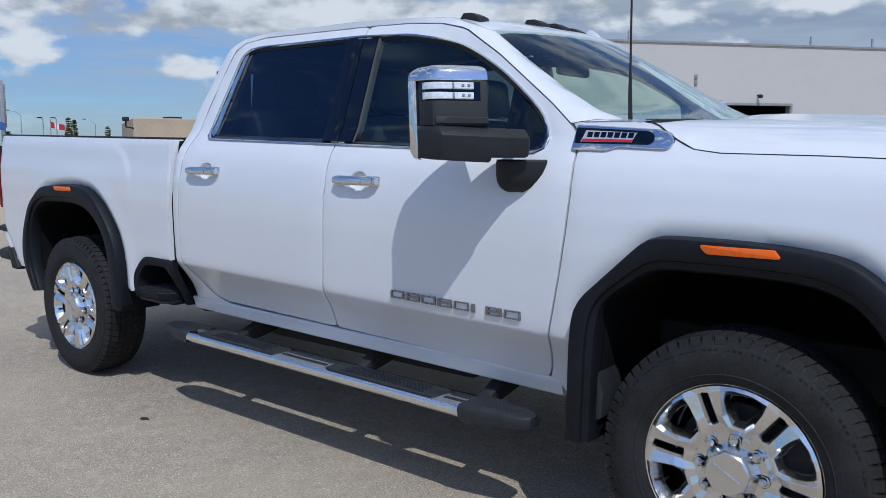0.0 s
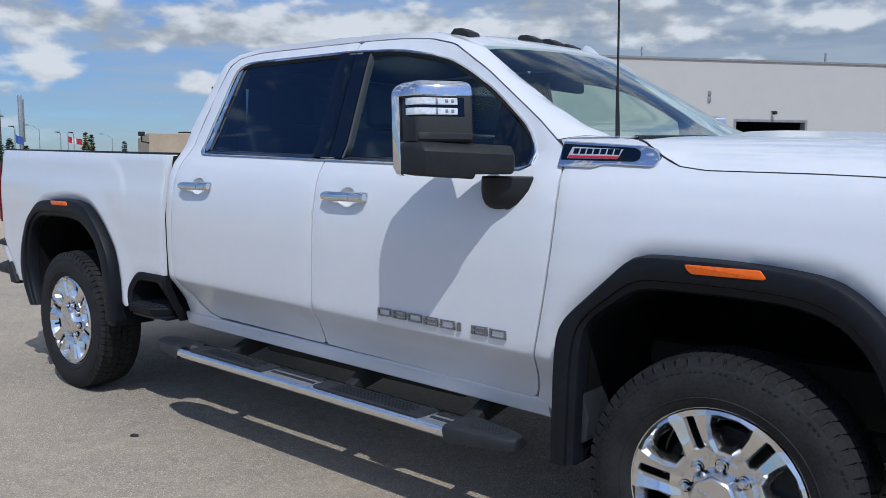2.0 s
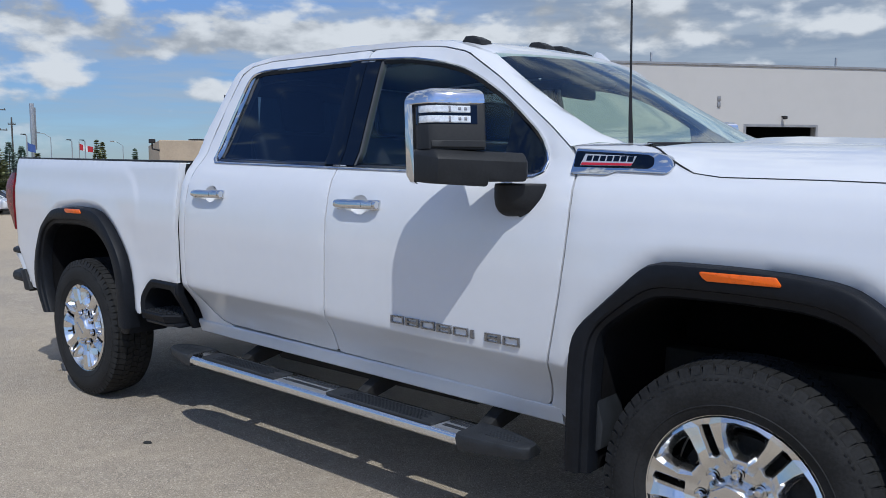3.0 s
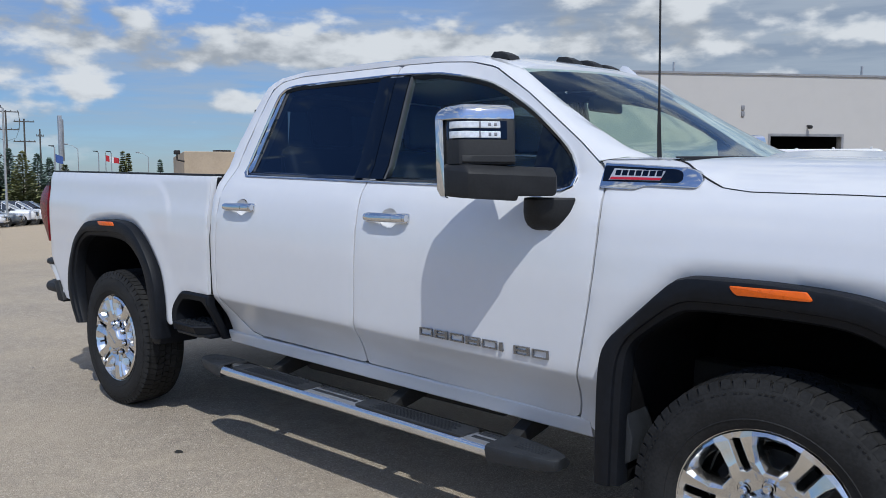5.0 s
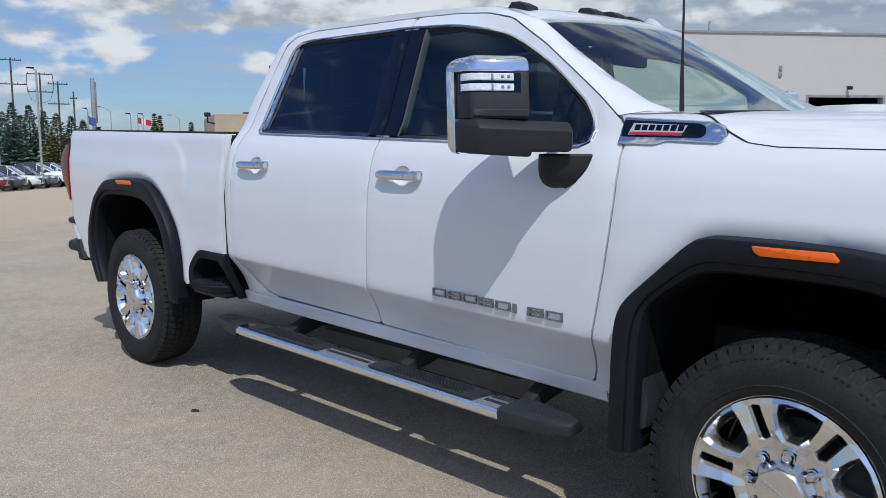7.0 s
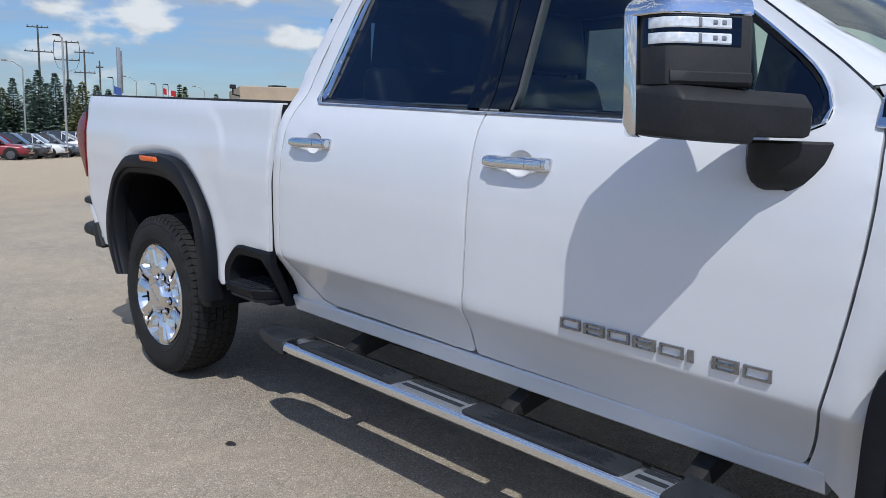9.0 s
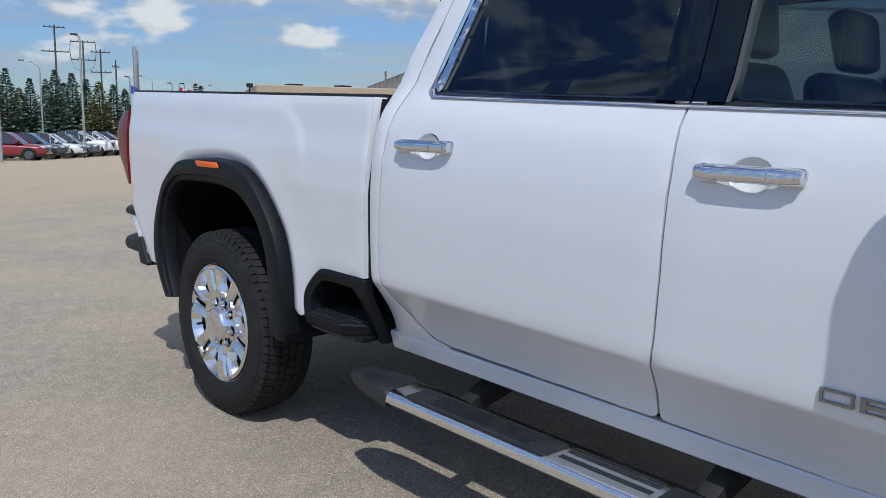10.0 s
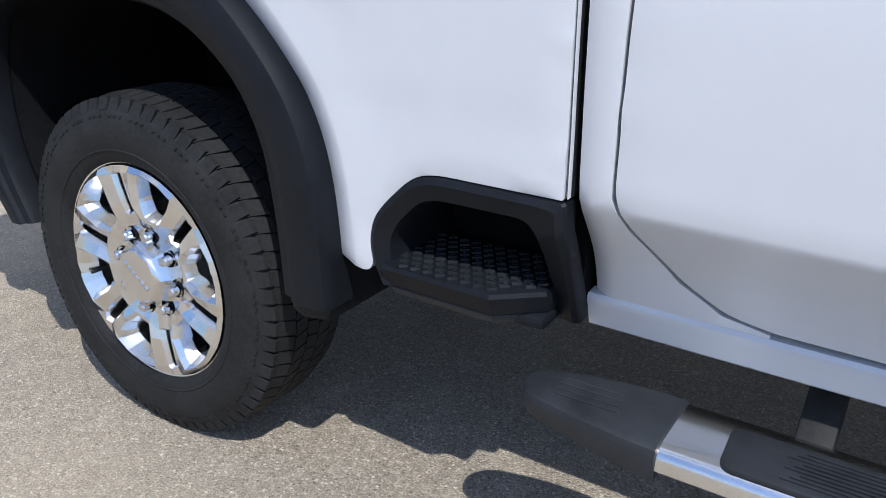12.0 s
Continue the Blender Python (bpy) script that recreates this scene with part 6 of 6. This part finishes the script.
pylon()
FLAG_RED = material("red_flag_cloth", (0.42, 0.02, 0.03), 0.8, vary=0.1, scale=3)
FLAG_WHITE = material("white_flag_cloth", (0.7, 0.7, 0.7), 0.8, vary=0.05, scale=3)
FLAG_BLUE = material("blue_flag_cloth", (0.05, 0.10, 0.30), 0.8, vary=0.15, scale=3)


def flag(az, r, top, label, mats, wide, high):
    p = polar(az, r)
    ob = thing("flag", label, "flag", place=Matrix.Translation(p))
    bm = bmesh.new()
    top -= p.z
    add_tube(bm, [(0, 0, 0), (0, 0, top + 0.3)], 0.05, 6)
    bpart("mast", bm, STEEL, ob, "steel flagpole")
    side = Vector((math.sin(radians(az)), -math.cos(radians(az)), 0))
    for i, m in enumerate(mats):
        rows = []
        for s in np.linspace(i / len(mats), (i + 1) / len(mats), 5):
            q = side * wide * s + Vector((0.15 * math.sin(9 * s), 0.15 * math.cos(7 * s), 0)) * s
            rows.append([(q.x, q.y, top - 0.35 * s), (q.x + 0.03, q.y, top - high - 0.30 * s)])
        v, f = loft(rows)
        part("cloth", v, f, m, ob)


flag(154.95, 100, 4.6, "red and white flag on a steel pole", (FLAG_RED, FLAG_WHITE, FLAG_RED), 1.3, 0.7)
flag(158.0, 96, 4.6, "blue flag on a steel pole", (FLAG_BLUE,), 0.7, 0.9)


# ---- spruces ----
NEEDLE = material("blue_green_spruce", (0.15, 0.21, 0.165), 0.85, vary=0.4, scale=1.3)
NEEDLE_B = material("olive_spruce", (0.20, 0.21, 0.095), 0.85, vary=0.45, scale=1.3)
BARK = material("spruce_bark", (0.06, 0.045, 0.035), 0.9, vary=0.3, scale=6)


def spruce(seed, height, spread, mat, label, at):
    rnd = random.Random(seed)
    tree = thing("spruce_tree", label, "tree", "row of spruces", Matrix.Translation(at))
    bm = bmesh.new()
    add_tube(bm, [(0, 0, 0), (0.03, 0, height * 0.5), (0, 0, height)], [0.13, 0.08, 0.01], 6)
    bpart("trunk", bm, BARK, tree)
    verts, faces = [], []

    def frond(base, way, size):
        """A flat drooping spray of needles: three narrow blades."""
        side = way.cross(Vector((0, 0, 1))).normalized()
        for k in (-1, 0, 1):
            w = (way + side * (0.55 * k + rnd.uniform(-0.2, 0.2)) + Vector((0, 0, rnd.uniform(-0.35, 0.05)))).normalized()
            across = (side * rnd.uniform(0.6, 1.0) + Vector((0, 0, rnd.uniform(-0.7, 0.7)))).normalized() * size * rnd.uniform(0.30, 0.46)
            i = len(verts)
            verts.extend([base, base + w * size * 0.45 + across, base + w * size * rnd.uniform(0.85, 1.15), base + w * size * 0.45 - across])
            faces.append((i, i + 1, i + 2, i + 3))
    z = height * 0.05
    while z < height * 0.985:
        t = z / height
        reach = spread * (1 - t) ** 1.08 * rnd.uniform(0.86, 1.08) + 0.04
        count = int(9 + 11 * (1 - t))
        turn = rnd.uniform(0, math.tau)
        for k in range(count):
            a = turn + math.tau * (k + rnd.uniform(-0.3, 0.3)) / count
            long = reach * rnd.choice((0.66, 0.82, 0.95, 1.0, 1.08)) * rnd.uniform(0.9, 1.1)
            out = Vector((math.cos(a), math.sin(a), 0))
            droop = 0.30 * (1 - t) - 0.30 * t
            n = max(2, int(long / 0.26))
            for j in range(1, n + 1):
                q = j / n
                at_z = z - long * (droop * q - 0.22 * q * q) + rnd.uniform(-0.05, 0.05)
                frond(Vector((0, 0, at_z)) + out * long * q * 0.88, (out + Vector((0, 0, 0.25 * q - droop * 0.5))).normalized(), rnd.uniform(0.42, 0.72) * (1.05 - 0.60 * t))
        z += (0.24 + 0.12 * (1 - t)) * rnd.uniform(0.85, 1.15)
    for k in range(4):
        frond(Vector((0, 0, height * 0.955)), Vector((rnd.uniform(-0.2, 0.2), rnd.uniform(-0.2, 0.2), 1)).normalized(), height * 0.05)
    crown = part("crown", verts, faces, mat, tree, "dense drooping needle crown", smooth=False)
    tagged(crown, kind="stuff")


for k, (az, el, w) in enumerate([(165.1, 2.64, 1.35), (163.8, 2.09, 1.2), (162.9, 2.1, 1.1), (162.37, 2.67, 1.4), (161.4, 2.53, 1.4), (160.6, 2.2, 1.2), (159.85, 2.05, 1.5), (159.0, 1.9, 1.2), (158.3, 1.65, 1.1), (157.4, 1.2, 0.9), (166.3, 2.3, 1.3), (167.6, 2.7, 1.5), (169.0, 2.4, 1.4), (164.4, 1.5, 1.2), (161.9, 1.9, 1.2)]):
    r = 100 + 5 * (k % 3)
    at = polar(az, r)
    spruce(11 + k, 1.38 + r * math.tan(radians(el)) - at.z, w * 1.95, NEEDLE_B if k in (6, 13, 9) else NEEDLE, "olive-tinged spruce in a row behind parked cars" if k in (6, 13, 9) else "blue-green spruce in a row behind parked cars", at)
spruce(41, 4.4 + 105 * math.tan(radians(2.0)), 0.75, NEEDLE_B, "slim dark poplar-like tree far off", polar(153.9, 105))
spruce(42, 4.4 + 107 * math.tan(radians(1.9)), 0.6, NEEDLE_B, "slim dark poplar-like tree far off", polar(153.55, 107))
spruce(43, 4.4 + 110 * math.tan(radians(1.5)), 0.7, NEEDLE, "small dark spruce far off", polar(151.55, 110))


# ---- rail fence behind the cars ----
def rail_fence():
    ob = thing("rail_fence", "low pale steel rail fence behind the cars", "fence")
    a, b = polar(172, 92), polar(156, 88)
    n = 26
    for k in range(n + 1):
        p = a.lerp(b, k / n)
        bm = bmesh.new()
        add_tube(bm, [(p.x, p.y, p.z), (p.x, p.y, p.z + 1.15)], 0.05, 6)
        bpart("post", bm, STEEL, ob)
    for z in (0.55, 1.1):
        bm = bmesh.new()
        add_tube(bm, [(a.x, a.y, a.z + z), (b.x, b.y, b.z + z)], 0.05, 6)
        bpart("rail", bm, STEEL, ob)


rail_fence()

# grass strip beyond the lot
GRASS = material("dry_grass", (0.10, 0.11, 0.04), 0.95, vary=0.3, scale=0.4)
a, b, c, d = polar(176, 90), polar(150, 86), polar(150, 135), polar(176, 135)
v, f = loft([[tuple(a + Vector((0, 0, 0.02))), tuple(b + Vector((0, 0, 0.02)))], [tuple(d + Vector((0, 0, 0.02))), tuple(c + Vector((0, 0, 0.02)))]])
tagged(part("grass_strip", v, f, GRASS), "dry green grass strip beyond the lot", "grass", kind="structure")


# ---- parked cars ----
CAR_GLASS = material("car_glass", (0.030, 0.034, 0.038), 0.05, coat=1.0)
TYRE_FAR = material("plain_tyre", (0.012, 0.012, 0.012), 0.8, vary=0.2, scale=9)
ALLOY = material("grey_alloy", (0.16, 0.165, 0.17), 0.3, 0.8, vary=0.1, scale=20)
LIGHT = material("car_headlight", (0.7, 0.72, 0.74), 0.15, 0.3, vary=0.1, scale=20)

SHAPES = {  # length, width, height, wheelbase, profile of the body side (x, z), profile of the glass house
    "suv": (4.6, 1.86, 1.68, 2.70, [(-2.28, 0.45), (-2.30, 0.90), (-2.22, 1.06), (-1.2, 1.06), (0.80, 1.02), (1.95, 0.92), (2.22, 0.78), (2.30, 0.50), (2.22, 0.30), (-2.20, 0.30)],
            [(-2.18, 1.05), (-1.95, 1.50), (-1.70, 1.62), (-0.4, 1.68), (0.25, 1.60), (1.02, 1.01)]),
    "pickup": (5.8, 2.0, 1.90, 3.60, [(-2.88, 0.60), (-2.90, 1.25), (-2.80, 1.30), (-0.9, 1.28), (1.30, 1.26), (2.60, 1.18), (2.85, 1.02), (2.90, 0.60), (2.80, 0.42), (-2.80, 0.48)],
               [(-0.95, 1.27), (-0.85, 1.80), (-0.60, 1.90), (0.55, 1.88), (1.45, 1.25)]),
}


def car(kind, paint, label, at, heading):
    L, W, _, base, body, house = SHAPES[kind]
    ob = thing("parked_car" if kind == "suv" else "parked_pickup", label, "car" if kind == "suv" else "pickup truck", "row of parked cars")
    hw = W / 2
    r = 0.37 if kind == "suv" else 0.42
    wheels = (-base / 2, base / 2)
    low = min(z for _, z in body)
    tops = [p for p in body if p[1] > 0.55]
    nose, tail = max(x for x, _ in body), min(x for x, _ in body)
    rows = []
    for x in np.concatenate([np.linspace(tail, tail + 0.3, 4), np.linspace(tail + 0.6, nose - 0.75, 9), np.linspace(nose - 0.5, nose, 6)]):
        end = max(0.0, (x - (nose - 0.55)) / 0.55, ((tail + 0.30) - x) / 0.30)
        w = hw * (1 - 0.26 * end ** 2.4)
        zt = float(np.interp(x, [p[0] for p in sorted(tops)], [p[1] for p in sorted(tops)])) - 0.10 * end ** 3
        zl = low + 0.10 * end ** 2
        zw = zl + (zt - zl) * 0.80
        rows.append([(x, k * a * w, b) for k, pts in ((-1, ((0.0, zl), (0.88, zl), (0.97, zl + 0.07), (1.0, zl + 0.22), (1.0, zw - 0.10), (0.985, zw - 0.03), (0.95, zw + 0.03), (0.80, zt - 0.01), (0.45, zt + 0.02))),
                                                      (1, ((0.0, zt + 0.03), (0.45, zt + 0.02), (0.80, zt - 0.01), (0.95, zw + 0.03), (0.985, zw - 0.03), (1.0, zw - 0.10), (1.0, zl + 0.22), (0.97, zl + 0.07), (0.88, zl)))) for a, b in pts])
    v, f = loft(rows, True)
    n = len(rows[0])
    f.append(tuple(range(n)))
    f.append(tuple(range(len(v) - 1, len(v) - 1 - n, -1)))
    part("body", v, f, paint, ob, angle=40)
    rows = []
    h2 = rounded(house, 0.10, 3, closed=False)
    zb, zt = house[0][1], max(z for _, z in house)
    for s in (-1, -0.5, 0.5, 1):
        rows.append([(x, s * (hw * 0.93 - 0.20 * (z - zb) / (zt - zb) * (hw / 0.93)), z + (0.012 if abs(s) < 1 else 0)) for x, z in h2])
    v, f = loft(rows)
    n = len(h2)
    f.append(tuple(range(n)))
    f.append(tuple(range(len(v) - 1, len(v) - 1 - n, -1)))
    part("glasshouse", v, f, CAR_GLASS, ob, "dark car windows", angle=30)
    top = [p for p in h2 if p[1] > zb + 0.80 * (zt - zb)]
    rows = []
    for s in (-1, -0.5, 0.5, 1):
        rows.append([(x, s * (hw * 0.93 - 0.20 * (z - zb) / (zt - zb) * (hw / 0.93) + 0.01), z + 0.016) for x, z in top])
    v, f = loft(rows)
    part("roof", v, f, paint, ob, angle=40)
    for s in (-1, 1):
        for i, (xa, xb) in enumerate(((house[0][0], house[1][0]), (house[-1][0], house[-2][0]), (-0.35, -0.35), (0.35 if kind == "suv" else 0.6, 0.30 if kind == "suv" else 0.55))):
            za, zc = zb, zb + 0.86 * (zt - zb)
            bm = bmesh.new()
            ya, yc = s * (hw * 0.93 + 0.006), s * (hw * 0.93 - 0.86 * 0.20 * (hw / 0.93) + 0.006)
            add_tube(bm, [(xa, ya, za), (xb, yc, zc)], 0.022 if i > 1 else 0.035, 5)
            bpart("pillar", bm, paint, ob)
        for x in wheels:
            v, f = lathe([(r * 0.62, -0.02), (r * 0.70, -0.035), (r * 0.94, -0.03), (r, 0.0), (r, 0.16), (r * 0.9, 0.20)], 24)
            v = [(x + p[0], (-1 if s < 0 else 1) * (hw + 0.01 - p[1] - 0.035), r + p[2]) for p in v]
            tyre = part("wheel", v, f, TYRE_FAR, ob, "black tyre with alloy rim")
            v, f = lathe([(r * 0.66, -0.006), (r * 0.58, 0.004), (r * 0.52, 0.0), (r * 0.2, -0.010), (0.01, -0.012)], 16)
            v = [(x + p[0], (-1 if s < 0 else 1) * (hw + 0.012 - p[1]), r + p[2]) for p in v]
            part("rim", v, f, ALLOY, tyre)
            arch = []
            for k in range(15):
                t = math.pi * k / 14
                arch.append([(x + (r + d) * math.cos(t), s * (hw + o), r + (r + d) * math.sin(t)) for d, o in ((0.02, 0.004), (0.06, 0.010), (0.07, -0.01))])
            v, f = loft(arch)
            part("wheel_arch", v, f, TYRE_FAR, ob, "dark wheel arch")
            disc = [(x + (r + 0.03) * math.cos(t), s * (hw + 0.003), r + (r + 0.03) * math.sin(t)) for t in [math.tau * k / 24 for k in range(24)]]
            part("arch_shadow_gap", disc, [tuple(range(24))], TYRE_FAR, ob)
        bm = bmesh.new()
        add_box(bm, (L / 2 - 0.42, s * hw * 0.62 - 0.20, body[5][1] - 0.16), (L / 2 - 0.06, s * hw * 0.62 + 0.22, body[5][1] - 0.02), 0.04)
        bpart("headlight", bm, LIGHT, ob, "clear headlight")
        bm = bmesh.new()
        add_box(bm, (0.62 if kind == "suv" else 0.95, s * (hw + 0.02) - 0.10, zb + 0.02), (0.82 if kind == "suv" else 1.15, s * (hw + 0.02) + 0.10, zb + 0.20), 0.04)
        bpart("door_mirror", bm, paint, ob)
    bm = bmesh.new()
    add_box(bm, (L / 2 - 0.14, -hw * 0.55, body[6][1] - 0.30), (L / 2 + 0.02, hw * 0.55, body[6][1] + 0.02), 0.03)
    bpart("grille", bm, CAR_GLASS, ob, "dark grille")
    bm = bmesh.new()
    add_box(bm, (-L / 2 + 0.05, -hw * 0.97, low - 0.05), (L / 2 - 0.08, hw * 0.97, low + 0.10), 0.03)
    bpart("sill", bm, TYRE_FAR, ob, "black lower sill")
    ob.matrix_world = Matrix.Translation(at) @ Matrix.Rotation(radians(heading), 4, "Z")
    return ob


PAINTS = {
    "red": material("dark_red_paint", (0.22, 0.010, 0.018), 0.3, coat=1.0, vary=0.05, scale=1),
    "charcoal": material("charcoal_paint", (0.045, 0.05, 0.058), 0.3, coat=1.0, vary=0.05, scale=1),
    "white": material("white_car_paint", (0.74, 0.75, 0.76), 0.3, coat=1.0, vary=0.02, scale=1),
    "grey": material("blue_grey_paint", (0.10, 0.12, 0.14), 0.3, coat=1.0, vary=0.05, scale=1),
    "silver": material("silver_paint", (0.42, 0.43, 0.44), 0.3, 0.5, coat=1.0, vary=0.05, scale=1),
    "black": material("black_paint", (0.012, 0.012, 0.014), 0.25, coat=1.0, vary=0.05, scale=1),
}
first, step_row = Vector((-48.3, 13.1, 0)), Vector((-2.45, 1.88, 0))
LOT = [("suv", "red"), ("suv", "charcoal"), ("suv", "white"), ("suv", "grey"), ("pickup", "white"), ("pickup", "white"), ("pickup", "black"), ("suv", "grey"), ("suv", "silver"), ("suv", "white"), ("suv", "white"), ("suv", "silver"), ("suv", "charcoal"), ("suv", "white")]
heading = 60
nose = Vector((math.cos(radians(heading)), math.sin(radians(heading)), 0))
for k, (kind, colour) in enumerate(LOT):
    base = SHAPES[kind][3]
    wheel_at = first + step_row * k
    right = Vector((nose.y, -nose.x, 0))
    at = wheel_at - nose * base / 2 - right * 0.8
    at.z = lot_height(at.x)
    car(kind, PAINTS[colour], "%s %s parked in a row on the asphalt lot" % ({"charcoal": "charcoal grey", "grey": "blue-grey"}.get(colour, colour), "crossover" if kind == "suv" else "pickup truck"), at, heading)
for k, (kind, colour) in enumerate([("suv", "white"), ("suv", "silver"), ("pickup", "white"), ("suv", "black")]):
    at = first + step_row * (k * 1.5 + 0.4) - nose * 11
    at.z = lot_height(at.x)
    car(kind, PAINTS[colour], "%s %s parked in the second row of the lot" % (colour, "crossover" if kind == "suv" else "pickup truck"), at, heading + 180)


# ---- small marks on the asphalt ----
STAIN = material("dark_oil_spot", (0.03, 0.028, 0.025), 0.6, vary=0.3, scale=30)
for k, (x, y, r) in enumerate(((1.13, -0.19, 0.020), (-3.2, -0.4, 0.05))):
    v = [(x + r * 1.3 * math.cos(t) * (1 + 0.2 * math.sin(3 * t)), y + r * math.sin(t), 0.0045) for t in [math.tau * i / 20 for i in range(20)]]
    tagged(part("oil_spot", v, [tuple(range(20))], STAIN, label=""), "small dark oil spot on the asphalt", "stain")


# ---- loose stones ----
def loose_stones():
    rnd = random.Random(77)
    bm = bmesh.new()
    for n in range(150):
        x, y = rnd.uniform(-2.5, 4.5), rnd.uniform(-2.6, 0.9)
        s = rnd.uniform(0.002, 0.0055)
        if n % 30 == 0:
            s *= 1.8
        made = bmesh.ops.create_icosphere(bm, subdivisions=1, radius=s)["verts"]
        for v in made:
            v.co = Vector((x + v.co.x * rnd.uniform(0.8, 1.4), y + v.co.y * rnd.uniform(0.8, 1.3), lot_height(x) + s * 0.35 + v.co.z * rnd.uniform(0.6, 0.9)))
    ob = bpart("loose_stones", bm, STONE, None, smooth=False)
    tagged(ob, "scattered small pale stones lying on the asphalt", "gravel", kind="stuff")


STONE = material("pale_stone", (0.34, 0.31, 0.27), 0.9, vary=0.4, scale=40)
loose_stones()
